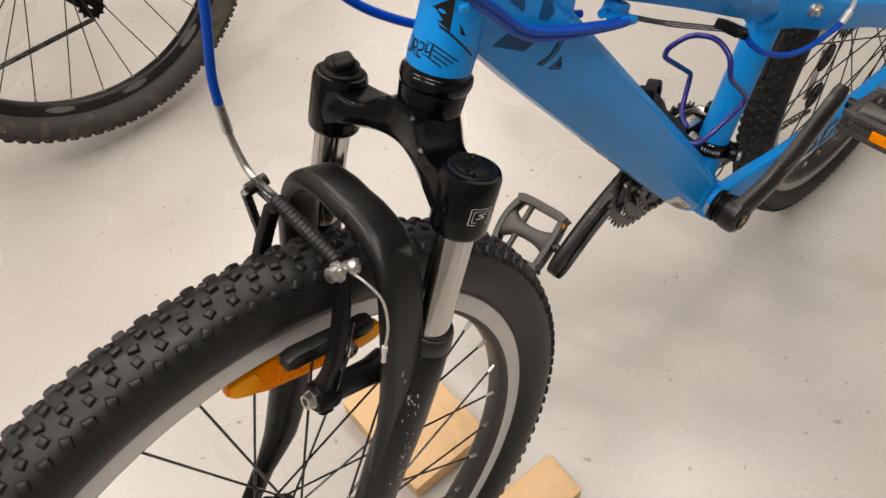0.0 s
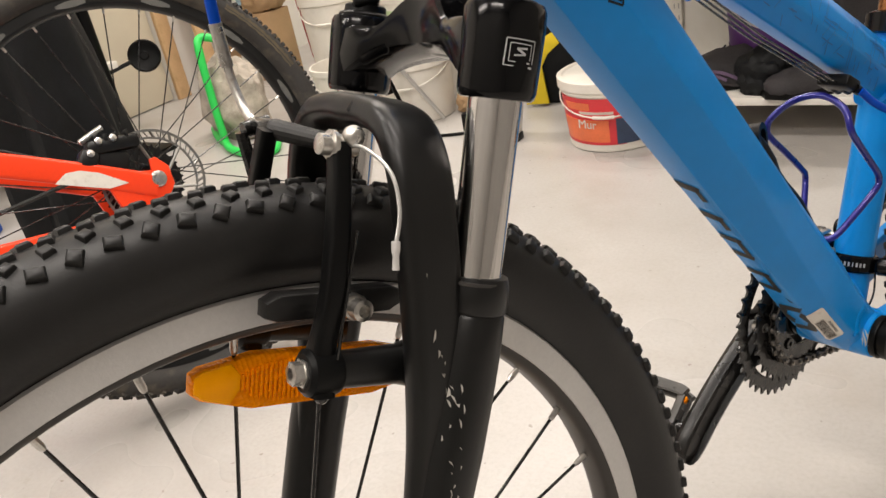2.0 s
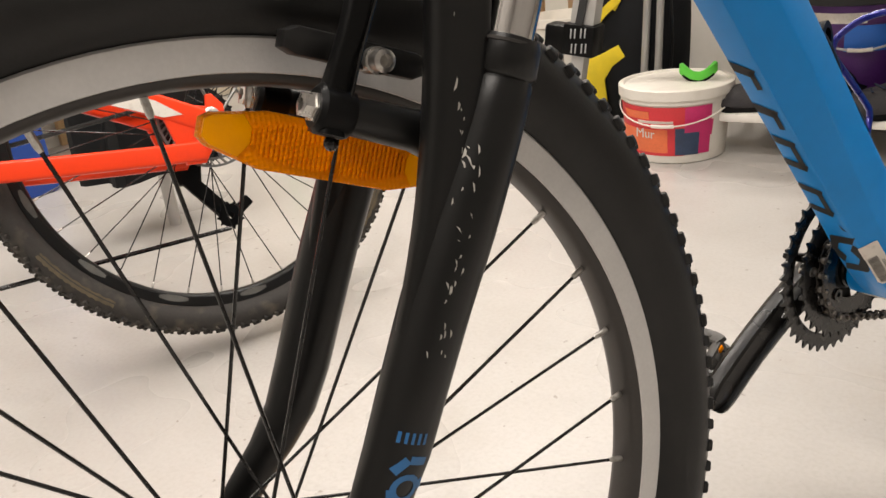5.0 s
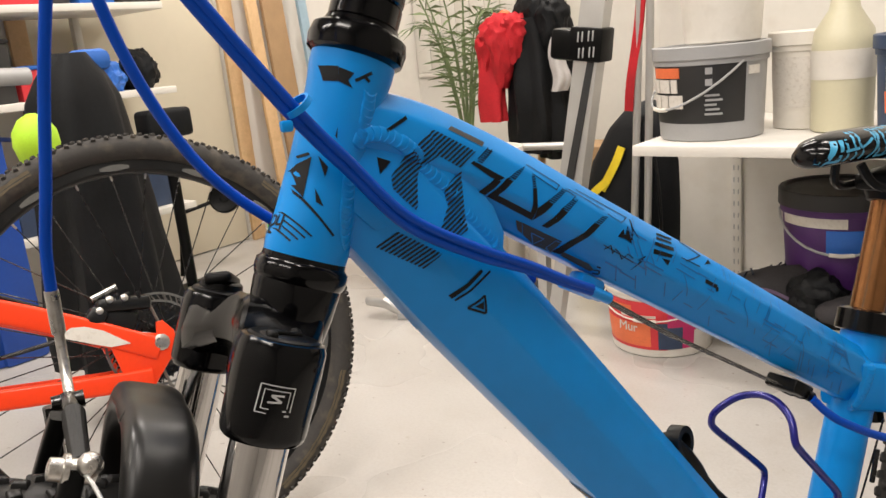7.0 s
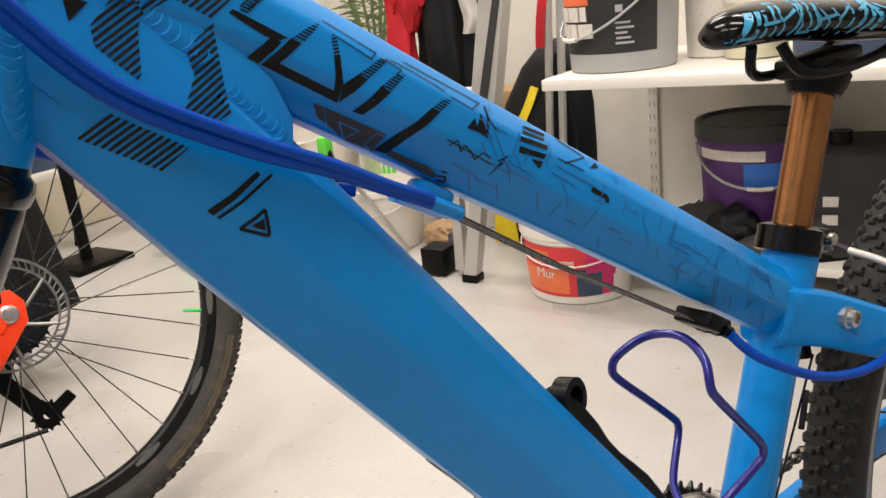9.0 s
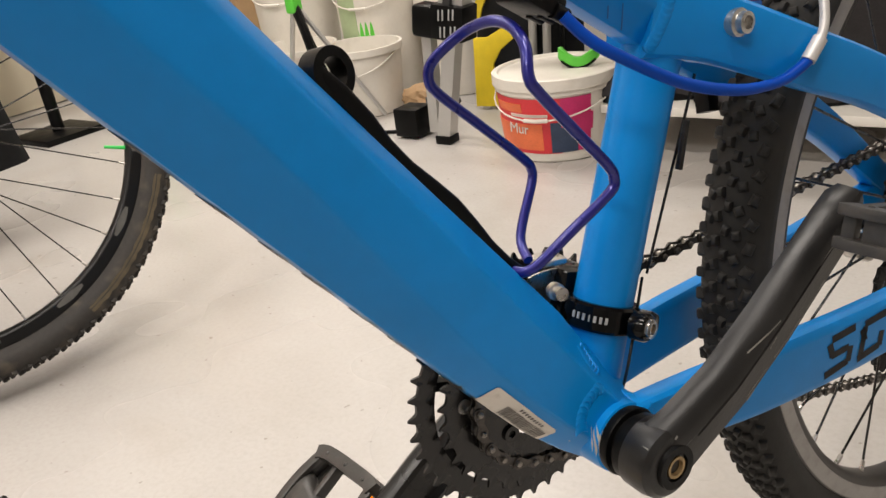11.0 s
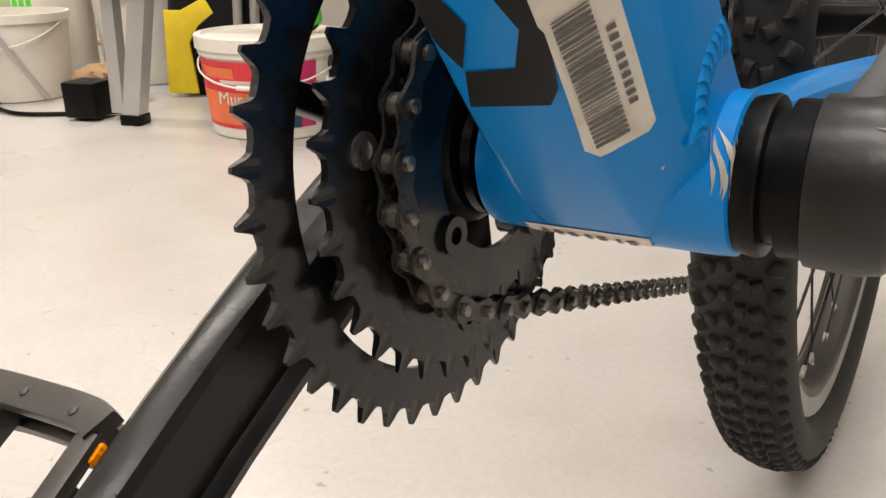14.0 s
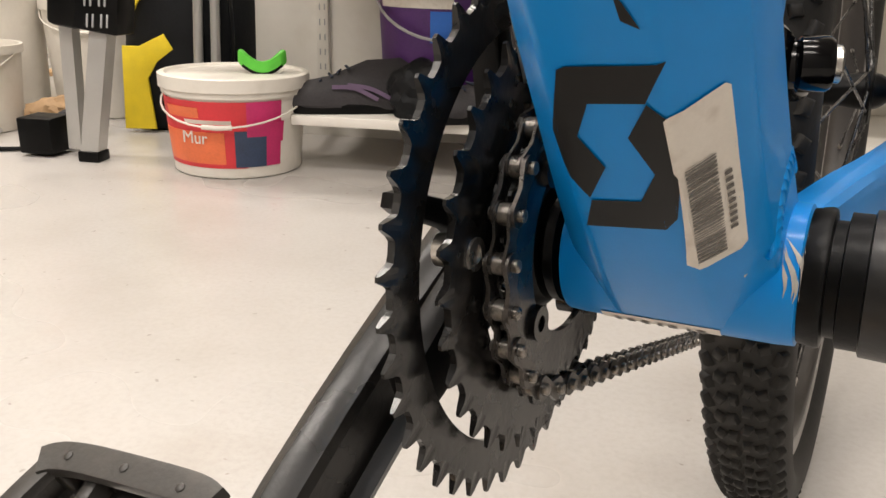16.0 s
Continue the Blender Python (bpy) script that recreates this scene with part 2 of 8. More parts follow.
def floor_material():
    """Sealed pale grey concrete, faintly glossy, with brown scuffs and dark specks."""
    m = bpy.data.materials.new("sealed_concrete")
    nt, b = nodes_of(m)
    add, link = nt.nodes.new, nt.links.new
    co = add("ShaderNodeTexCoord")

    def noise_tex(scale, detail, rough=0.55):
        nd = add("ShaderNodeTexNoise")
        nd.inputs["Scale"].default_value, nd.inputs["Detail"].default_value, nd.inputs["Roughness"].default_value = scale, detail, rough
        link(co.outputs["Object"], nd.inputs["Vector"])
        return nd

    def ramp_of(src, stops):
        r = add("ShaderNodeValToRGB")
        while len(r.color_ramp.elements) < len(stops):
            r.color_ramp.elements.new(0.5)
        for e, (p, c) in zip(r.color_ramp.elements, stops):
            e.position, e.color = p, (*c, 1)
        r.color_ramp.interpolation = "EASE"
        link(src, r.inputs["Fac"])
        return r

    def blend(fac, c1, c2):
        mx = add("ShaderNodeMixRGB")
        link(fac, mx.inputs["Fac"])
        link(c1, mx.inputs["Color1"])
        mx.inputs["Color2"].default_value = (*c2, 1)
        return mx.outputs["Color"]

    base = ramp_of(noise_tex(1.6, 3).outputs["Fac"], [(0.3, (0.432, 0.408, 0.382)), (0.55, (0.473, 0.453, 0.429)), (0.75, (0.505, 0.489, 0.466))])
    col = base.outputs["Color"]
    scuff = ramp_of(noise_tex(3.4, 4, 0.55).outputs["Fac"], [(0.52, (0, 0, 0)), (0.84, (0.6, 0.6, 0.6))])
    col = blend(scuff.outputs["Color"], col, (0.344, 0.301, 0.253))
    pale = ramp_of(noise_tex(9.0, 3, 0.5).outputs["Fac"], [(0.48, (0, 0, 0)), (0.85, (0.28, 0.28, 0.28))])
    col = blend(pale.outputs["Color"], col, (0.544, 0.527, 0.502))
    speck = ramp_of(noise_tex(62.0, 2, 0.4).outputs["Fac"], [(0.715, (0, 0, 0)), (0.76, (0.75, 0.75, 0.75))])
    col = blend(speck.outputs["Color"], col, (0.241, 0.212, 0.183))
    grain = ramp_of(noise_tex(140.0, 5, 0.65).outputs["Fac"], [(0.35, (0, 0, 0)), (0.75, (0.30, 0.30, 0.30))])
    col = blend(grain.outputs["Color"], col, (0.332, 0.303, 0.270))
    smudge = ramp_of(noise_tex(1.1, 6, 0.62).outputs["Fac"], [(0.52, (0, 0, 0)), (0.74, (0.52, 0.52, 0.52))])
    col = blend(smudge.outputs["Color"], col, (0.303, 0.270, 0.232))
    drop = ramp_of(noise_tex(11.0, 5, 0.68).outputs["Fac"], [(0.66, (0, 0, 0)), (0.76, (0.55, 0.55, 0.55))])
    col = blend(drop.outputs["Color"], col, (0.300, 0.255, 0.205))
    link(col, b.inputs["Base Color"])
    rr = ramp_of(noise_tex(2.2, 2).outputs["Fac"], [(0.25, (0.24, 0.24, 0.24)), (0.75, (0.36, 0.36, 0.36))])
    link(rr.outputs["Color"], b.inputs["Roughness"])
    bump = add("ShaderNodeBump")
    bump.inputs["Strength"].default_value, bump.inputs["Distance"].default_value = 0.05, 0.001
    link(noise_tex(260.0, 2).outputs["Fac"], bump.inputs["Height"])
    link(bump.outputs["Normal"], b.inputs["Normal"])
    return m


FLOOR_MAT = floor_material()


# ---- mesh helpers ----
def V(x, y, z):
    return Vector((x, y, z))


def finish(bm, name, material, smooth=True, angle=40):
    bmesh.ops.recalc_face_normals(bm, faces=bm.faces)
    me = bpy.data.meshes.new(name)
    bm.to_mesh(me)
    bm.free()
    me.materials.append(material)
    if smooth:
        me.shade_smooth()
        me.set_sharp_from_angle(angle=radians(angle))
    return me


def part(name, bm, material, parent, label="", smooth=True, angle=40):
    """Links a bmesh as one mesh object under a thing or a part."""
    ob = new(name, finish(bm, name, material, smooth, angle))
    ob.parent = parent
    if label:
        tagged(ob, label)
    return ob


def again(ob, m, parent=None):
    """Another piece on the same mesh."""
    o = new(ob.name.split(".")[0], ob.data)
    o.parent = parent or ob.parent
    o.matrix_basis = m
    return o


def thing(name, label, category, m=None, group="", kind=""):
    ob = new(name)
    ob.empty_display_size = 0.05
    if m is not None:
        ob.matrix_basis = m
    return tagged(ob, label, category, group, kind)


def solid(name, bm, material, label, category, group="", kind="", smooth=True, angle=40):
    ob = new(name, finish(bm, name, material, smooth, angle))
    return tagged(ob, label, category, group, kind)


def loft(bm, rings, closed=False, cap=True):
    vs = [[bm.verts.new(p) for p in r] for r in rings]
    n = len(vs[0])
    for i in range(len(vs) - (0 if closed else 1)):
        a, b = vs[i], vs[(i + 1) % len(vs)]
        for j in range(n):
            bm.faces.new((a[j], a[(j + 1) % n], b[(j + 1) % n], b[j]))
    if cap and not closed:
        bm.faces.new(vs[0][::-1])
        bm.faces.new(vs[-1])
    return vs


def frame_of(d, ref=None):
    d = d.normalized()
    ref = ref or (V(0, 0, 1) if abs(d.z) < 0.9 else V(1, 0, 0))
    a = ref.cross(d)
    if a.length < 1e-6:
        a = V(1, 0, 0).cross(d)
    a.normalize()
    return a, d.cross(a)


def smooth_path(pts, step=6):
    """A Catmull-Rom line through the points."""
    pts = [Vector(p) for p in pts]
    out = []
    for i in range(len(pts) - 1):
        p0, p1, p2, p3 = pts[max(i - 1, 0)], pts[i], pts[i + 1], pts[min(i + 2, len(pts) - 1)]
        for k in range(step):
            t = k / step
            out.append(0.5 * (2 * p1 + (p2 - p0) * t + (2 * p0 - 5 * p1 + 4 * p2 - p3) * t * t + (3 * p1 - p0 - 3 * p2 + p3) * t ** 3))
    out.append(pts[-1])
    return out


def tube(bm, pts, r, seg=12, closed=False, squash=None):
    """A round tube along points; r is a number or one per point."""
    pts = [Vector(p) for p in pts]
    n = len(pts)
    rs = r if isinstance(r, (list, tuple)) else [r] * n
    a = None
    rings = []
    for i, p in enumerate(pts):
        d = (pts[(i + 1) % n] - pts[i - 1]) if closed else (pts[min(i + 1, n - 1)] - pts[max(i - 1, 0)])
        d.normalize()
        if a is None:
            a, b = frame_of(d)
        else:
            a = (a - d * a.dot(d)).normalized()
            b = d.cross(a)
        k = squash or 1.0
        rings.append([p + rs[i] * (math.cos(t) * a + math.sin(t) * k * b) for t in (2 * math.pi * j / seg for j in range(seg))])
    loft(bm, rings, closed)


def lathe(bm, origin, axis, profile, seg=32, ref=None):
    """Turns (height, radius) pairs round an axis."""
    d = Vector(axis).normalized()
    a, b = frame_of(d, ref)
    o = Vector(origin)
    rings = [[o + d * h + max(r, 1e-5) * (math.cos(t) * a + math.sin(t) * b) for t in (2 * math.pi * j / seg for j in range(seg))] for h, r in profile]
    loft(bm, rings)


def ring_lathe(bm, origin, axis, profile, seg=64):
    """Turns a closed (height, radius) outline round an axis into a ring."""
    d = Vector(axis).normalized()
    a, b = frame_of(d)
    o = Vector(origin)
    rings = []
    for j in range(seg):
        t = 2 * math.pi * j / seg
        e = math.cos(t) * a + math.sin(t) * b
        rings.append([o + d * h + r * e for h, r in profile])
    loft(bm, rings, closed=True)


def block(bm, size, m=None, bevel=0.0, seg=2):
    """A box of that size round the origin of m, with rounded edges."""
    tmp = bmesh.new()
    bmesh.ops.create_cube(tmp, size=1.0)
    for v in tmp.verts:
        v.co = V(v.co.x * size[0], v.co.y * size[1], v.co.z * size[2])
    if bevel:
        bmesh.ops.bevel(tmp, geom=tmp.edges[:], offset=bevel, segments=seg, profile=0.5, affect="EDGES", clamp_overlap=True)
    join(bm, tmp, m)


def join(bm, tmp, m=None):
    if m is not None:
        tmp.transform(m)
    me = bpy.data.meshes.new("tmp")
    tmp.to_mesh(me)
    tmp.free()
    bm.from_mesh(me)
    bpy.data.meshes.remove(me)


def slab(bm, outline, thick, m=None, bevel=0.0):
    """An outline in x and y, raised by a thickness in z."""
    tmp = bmesh.new()
    lo = [tmp.verts.new((x, y, 0)) for x, y in outline]
    hi = [tmp.verts.new((x, y, thick)) for x, y in outline]
    n = len(lo)
    tmp.faces.new(lo[::-1])
    tmp.faces.new(hi)
    for i in range(n):
        tmp.faces.new((lo[i], lo[(i + 1) % n], hi[(i + 1) % n], hi[i]))
    bmesh.ops.recalc_face_normals(tmp, faces=tmp.faces)
    if bevel:
        ed = [e for e in tmp.edges if abs(e.verts[0].co.z - e.verts[1].co.z) < 1e-9]
        bmesh.ops.bevel(tmp, geom=ed, offset=bevel, segments=2, profile=0.5, affect="EDGES", clamp_overlap=True)
    join(bm, tmp, m)


def rounded_section(points, r=0.004, k=4):
    """Rounds the corners of a closed outline of (a, b) pairs."""
    out = []
    n = len(points)
    for i in range(n):
        p, q, s = Vector(points[i - 1]), Vector(points[i]), Vector(points[(i + 1) % n])
        u, w = (p - q), (s - q)
        e = min(r, u.length * 0.45, w.length * 0.45)
        a, b = q + u.normalized() * e, q + w.normalized() * e
        for j in range(k + 1):
            t = j / k
            out.append(((1 - t) ** 2 * a + 2 * t * (1 - t) * q + t * t * b)[:])
    return out


def sweep(bm, path, section, ups=None, scales=None):
    """Sweeps a section (side, up), or a list of one for each point, along a path; up is held near the given direction."""
    path = [Vector(p) for p in path]
    n = len(path)
    rings = []
    for i, p in enumerate(path):
        d = (path[min(i + 1, n - 1)] - path[max(i - 1, 0)]).normalized()
        up = Vector(ups[i] if isinstance(ups, list) else (ups or (0, 0, 1)))
        side = d.cross(up).normalized()
        up = side.cross(d)
        s = scales[i] if scales else (1, 1)
        if not isinstance(s, (tuple, list)):
            s = (s, s)
        shape = section[i] if isinstance(section[0], list) else section
        rings.append([p + side * a * s[0] + up * b * s[1] for a, b in shape])
    loft(bm, rings)


def dome(bm, c, r, seg=12, squash=1.0, axis=(0, 0, 1)):
    prof = [(-r * squash * math.cos(t), r * math.sin(t)) for t in (math.pi * i / 6 for i in range(7))]
    lathe(bm, c, axis, prof, seg)


def words(text, size, m, material, parent, name="lettering", thick=0.0004):
    cu = bpy.data.curves.new(name, "FONT")
    cu.body, cu.size, cu.extrude, cu.align_x, cu.align_y = text, size, thick, "CENTER", "CENTER"
    cu.materials.append(material)
    tmp = bpy.data.objects.new(name, cu)
    scene.collection.objects.link(tmp)
    dg = bpy.context.evaluated_depsgraph_get()
    me = bpy.data.meshes.new_from_object(tmp.evaluated_get(dg))
    me.name = name
    bpy.data.objects.remove(tmp)
    ob = new(name, me)
    ob.parent = parent
    ob.matrix_basis = m
    return ob


# ---- the blue bicycle, in its own axes: origin at the front hub, x to the rear, y to its right, z up ----
BIKE = pose(0.0, 0.0, 0.35, -3.502, 1.996, 0.0)
MID = 0.009                       # the frame's middle plane
STEER = V(0.375, 0, 0.927)        # along the head tube
FORE = V(-0.927, 0, 0.375)        # forward, square to it
BB = V(0.584, MID, -0.014)
ARM = V(0.77, 0, 0.638)           # along the left crank

bicycle = thing("bicycle", "bright blue hardtail mountain bicycle with knobbly tyres, front wheel on planks", "bicycle", BIKE)


def knob(bm, c, u, v, n, lu, lv, h, taper=0.78):
    base = [c + u * (a * lu / 2) + v * (b * lv / 2) - n * 0.0015 for a, b in ((-1, -1), (1, -1), (1, 1), (-1, 1))]
    top = [c + u * (a * lu / 2 * taper) + v * (b * lv / 2 * taper) + n * h for a, b in ((-1, -1), (1, -1), (1, 1), (-1, 1))]
    lo, hi = [bm.verts.new(p) for p in base], [bm.verts.new(p) for p in top]
    mid = [bm.verts.new(c + u * (a * lu / 2 * 0.90) + v * (b * lv / 2 * 0.90) + n * (h * 0.68)) for a, b in ((-1, -1), (1, -1), (1, 1), (-1, 1))]
    bm.faces.new(hi)
    for i in range(4):
        j = (i + 1) % 4
        bm.faces.new((lo[i], lo[j], mid[j], mid[i]))
        bm.faces.new((mid[i], mid[j], hi[j], hi[i]))


def tyre_mesh(big_r, bead_r, half, pitches, knob_h, size=1.0):
    """A tyre round the y axis with shoulder, middle and centre knobs."""
    bm = bmesh.new()
    drop = big_r - knob_h
    span = drop - bead_r
    prof = [(-0.42, 0.0), (-0.72, 0.10), (-0.94, 0.30), (-1.0, 0.50), (-0.93, 0.70), (-0.72, 0.87), (-0.42, 0.965), (-0.14, 1.0)]
    prof = [(a * half, bead_r + b * span) for a, b in prof]
    prof = prof + [(-a, r) for a, r in reversed(prof)] + [(0.35 * half, bead_r - 0.004), (-0.35 * half, bead_r - 0.004)]
    ring_lathe(bm, (0, 0, 0), (0, 1, 0), prof, 144)
    for i in range(pitches):
        for kind in range(6):
            side = (-1, 1)[kind % 2]
            shift = (0.0, 0.5, 0.35)[kind // 2] + (0.5 if side > 0 else 0.0)
            t = 2 * math.pi * (i + shift) / pitches
            e, u = V(math.cos(t), 0, math.sin(t)), V(-math.sin(t), 0, math.cos(t))
            y, r, tilt, lu, lv, h = ((0.74, 0.855, 50, 0.0080, 0.0080, 0.95), (0.43, 0.952, 22, 0.0070, 0.0068, 0.9), (0.135, 0.993, 5, 0.0078, 0.0056, 1.0))[kind // 2]
            if kind // 2 == 0 and (i % 2):
                lu, lv = 0.0092, 0.0066
            n = (e * math.cos(radians(tilt)) + V(0, side, 0) * math.sin(radians(tilt))).normalized()
            v = n.cross(u)
            twist = radians((24, -18, 12)[kind // 2] * side + (7 if i % 2 else -6))
            u2 = u * math.cos(twist) + v * math.sin(twist)
            knob(bm, V(0, side * y * half, 0) + e * (bead_r + r * span), u2, n.cross(u2), n, lu * size * 0.90, lv * size * 0.90, knob_h * h, 0.64)
    return bm


def wheel(name, m, label, tyre_r, bead_r, half, pitches, phase, flange=0.0225, flange_y=0.03, tyre_mat=RUBBER, track_mat=ALLOY, parent=None,
          disc=0.0, drive=False, body_mat=RIM_GREY, crossed=62, knob_h=0.0034, band=0.0150):
    """A spoked wheel round the y axis: rim > tyre, brake track, hub, spokes, nipples, valve."""
    bm = bmesh.new()
    d = bead_r
    ring_lathe(bm, (0, 0, 0), (0, 1, 0), [(-0.0120, d - 0.001), (-0.0131, d - 0.0155), (-0.0110, d - 0.0190), (-0.006, d - 0.0212), (0.006, d - 0.0212),
                                         (0.0110, d - 0.0190), (0.0131, d - 0.0155), (0.0120, d - 0.001), (0.009, d - 0.004), (-0.009, d - 0.004)], 128)
    rim = part(name, bm, body_mat, parent, label)
    rim.matrix_basis = m
    part("tyre", tyre_mesh(tyre_r, bead_r, half, pitches, knob_h), tyre_mat, rim, "black knobbly rubber tyre", angle=55)
    for side in (-1, 1):
        bm = bmesh.new()
        ring_lathe(bm, (0, 0, 0), (0, 1, 0), [(side * 0.0124, d + 0.0008), (side * 0.0138, d - 0.0004), (side * 0.0138, d - band), (side * 0.0124, d - band - 0.0008)], 128)
        part("brake_track", bm, track_mat, rim, "machined pale aluminium braking band")
    bm = bmesh.new()
    f, y = flange, flange_y
    lathe(bm, (0, -y - 0.017, 0), (0, 1, 0), [(0, 0.006), (0.006, 0.009), (0.010, 0.012), (0.0145, 0.0135), (0.0155, f), (0.0185, f), (0.020, 0.014), (y + 0.008, 0.0115),
                                              (y + 0.026, 0.0115), (2 * y + 0.014, 0.014), (2 * y + 0.0155, f), (2 * y + 0.0185, f), (2 * y + 0.0195, 0.0135),
                                              (2 * y + 0.026, 0.012), (2 * y + 0.034, 0.006)], 28)
    part("hub", bm, PLASTIC, rim, "black hub shell")
    length = None
    first = first_nip = None
    for k in range(32):
        t = radians(phase + 11.25 * k)
        side = 1 if k % 2 else -1
        lean = radians(crossed) * (1 if (k // 2) % 2 else -1)
        a = V((bead_r - 0.018) * math.cos(t), 0, (bead_r - 0.018) * math.sin(t))
        b = V((f - 0.003) * math.cos(t + lean), side * y, (f - 0.003) * math.sin(t + lean))
        mm = look(b, a)          # local -z points outwards
        if first is None:
            length = (a - b).length
            bm = bmesh.new()
            tube(bm, [(0, 0, 0), (0, 0, -length)], 0.00105, 8)
            first = part("spoke", bm, STEEL_DARK, rim, "black steel spoke")
            first.matrix_basis = mm
            bm = bmesh.new()
            lathe(bm, (0, 0, -length + 0.013), (0, 0, -1), [(0, 0.0013), (0.002, 0.0019), (0.010, 0.0019), (0.013, 0.0023), (0.017, 0.0023)], 8)
            first_nip = part("nipple", bm, BOLT, rim, "grey spoke nipple")
            first_nip.matrix_basis = mm
        else:
            again(first, mm)
            again(first_nip, mm)
    if disc:
        bm = bmesh.new()
        yy = disc
        ring_lathe(bm, (0, yy, 0), (0, 1, 0), [(-0.0009, 0.0785), (-0.0009, 0.0825), (0.0009, 0.0825), (0.0009, 0.0785)], 96)
        ring_lathe(bm, (0, yy, 0), (0, 1, 0), [(-0.0009, 0.0665), (-0.0009, 0.0700), (0.0009, 0.0700), (0.0009, 0.0665)], 96)
        for k in range(48):
            t = 2 * math.pi * k / 48
            e = V(math.cos(t), 0, math.sin(t))
            e2 = V(math.cos(t + 0.09), 0, math.sin(t + 0.09))
            tube(bm, [e * 0.0690 + V(0, yy, 0), e2 * 0.0795 + V(0, yy, 0)], 0.0011 if k % 3 else 0.0022, 4)
        for k in range(6):
            t = 2 * math.pi * k / 6
            tube(bm, [(0.02 * math.cos(t), yy, 0.02 * math.sin(t)), (0.068 * math.cos(t + 0.55), yy, 0.068 * math.sin(t + 0.55))], 0.0026, 6)
        part("brake_disc", bm, DISC_STEEL, rim, "drilled steel brake disc")
    if drive:
        for k, (rr, yy) in enumerate(((0.052, 0.030), (0.046, 0.034), (0.040, 0.038), (0.034, 0.042), (0.028, 0.046))):
            bm = bmesh.new()
            sprocket(bm, (0, yy, 0), rr, rr - 0.0045, rr - 0.012, 0.0018, int(rr * 480), 0)
            part("sprocket", bm, STEEL_DARK if k else CHAIN_STEEL, rim, "oily steel sprocket")
    return rim


def sprocket(bm, c, tip, root, inner, thick, teeth, phase):
    """A toothed ring round the y axis."""
    rings = []
    c = Vector(c)
    steps = ((-0.055, 0.94, 0.5), (0.055, 0.94, 0.5), (0.12, 0.62, 0.8), (0.19, 0.28, 1.0), (0.28, 0.06, 1.0), (0.5, 0.0, 1.0), (0.72, 0.06, 1.0), (0.81, 0.28, 1.0), (0.88, 0.62, 0.8))
    for i in range(teeth * len(steps)):
        at_t, rise, flat = steps[i % len(steps)]
        t = 2 * math.pi * (i // len(steps) + at_t) / teeth + radians(phase)
        r = root + (tip - root) * rise
        h = thick / 2 * flat
        e = V(math.cos(t), 0, math.sin(t))
        rings.append([c + e * inner + V(0, -thick / 2, 0), c + e * (root - 0.002) + V(0, -thick / 2, 0), c + e * r + V(0, -h, 0), c + e * r + V(0, h, 0), c + e * (root - 0.002) + V(0, thick / 2, 0),
                      c + e * inner + V(0, thick / 2, 0)])
    loft(bm, rings, closed=True)


front_wheel = wheel("front_wheel", pose(0, 0, 0, -3.0, 0, -1.15), "front wheel with black rim, pale braking band and black spokes", 0.3143, 0.2632, 0.0248, 124, 2.0, parent=bicycle, knob_h=0.0029)
wheel("rear_wheel", pose(1.0173, 0.0142, 0.0049, -0.34, 0, 0.44), "rear wheel with pale braking band and black spokes", 0.3120, 0.2735, 0.0232, 124, 5.0, flange=0.024, flange_y=0.03, tyre_mat=REAR_RUBBER, track_mat=WORN_ALLOY, parent=bicycle, drive=True, band=0.0122)

# amber reflector clipped among the spokes
bm = bmesh.new()
half_outline = [(-0.0645, -0.0050), (-0.060, -0.0085), (-0.034, -0.0152), (0.034, -0.0152), (0.060, -0.0085), (0.0645, -0.0050), (0.0645, 0.0040), (0.060, 0.0070), (0.034, 0.0125), (-0.034, 0.0125), (-0.060, 0.0070), (-0.0645, 0.0040)]
tangent = Matrix(((0.93, 0, 0.355, 0.072), (0, 1, 0, 0.0), (-0.355, 0, 0.93, 0.203), (0, 0, 0, 1)))
slab(bm, half_outline, 0.009, tangent @ pose(0, 0.006, 0, 90, 0, 0), 0.0018)
reflector = part("spoke_reflector", bm, AMBER, front_wheel, "amber plastic spoke reflector with a ribbed middle")
bm = bmesh.new()
for i in range(34):
    x = -0.040 + 0.0024 * i
    hh = 0.0105 * (1 - (abs(x) / 0.046) ** 4)
    block(bm, (0.0012, 0.0012, 2 * hh), tangent @ pose(x, -0.0037, -0.0012))
part("reflector_rib", bm, AMBER, reflector)
for s in (-1, 1):
    bm = bmesh.new()
    slab(bm, [(s * 0.0635, -0.0045), (s * 0.0595, -0.0076), (s * 0.046, -0.0112), (s * 0.041, -0.004), (s * 0.041, 0.003), (s * 0.046, 0.0090), (s * 0.0595, 0.0062), (s * 0.0635, 0.0035)], 0.0018, tangent @ pose(0, -0.0024, 0, 90, 0, 0), 0.0006)
    part("reflector_tip", bm, AMBER_TIP, reflector, "clear amber tip")

# fork, turned a little to the bicycle's right
LEG_UP = V(0.358, 0, 0.934)
LEG_L, LEG_R = V(0.1455, -0.0595, 0.280), V(0.1530, 0.0695, 0.280)      # on the axis of each stanchion
for leg in (LEG_L, LEG_R):
    bm = bmesh.new()
    lathe(bm, leg - LEG_UP * 0.052, LEG_UP, [(0, 0.0122), (0.105, 0.0122)], 36)
    part("stanchion", bm, CHROME, bicycle, "polished steel fork stanchion")

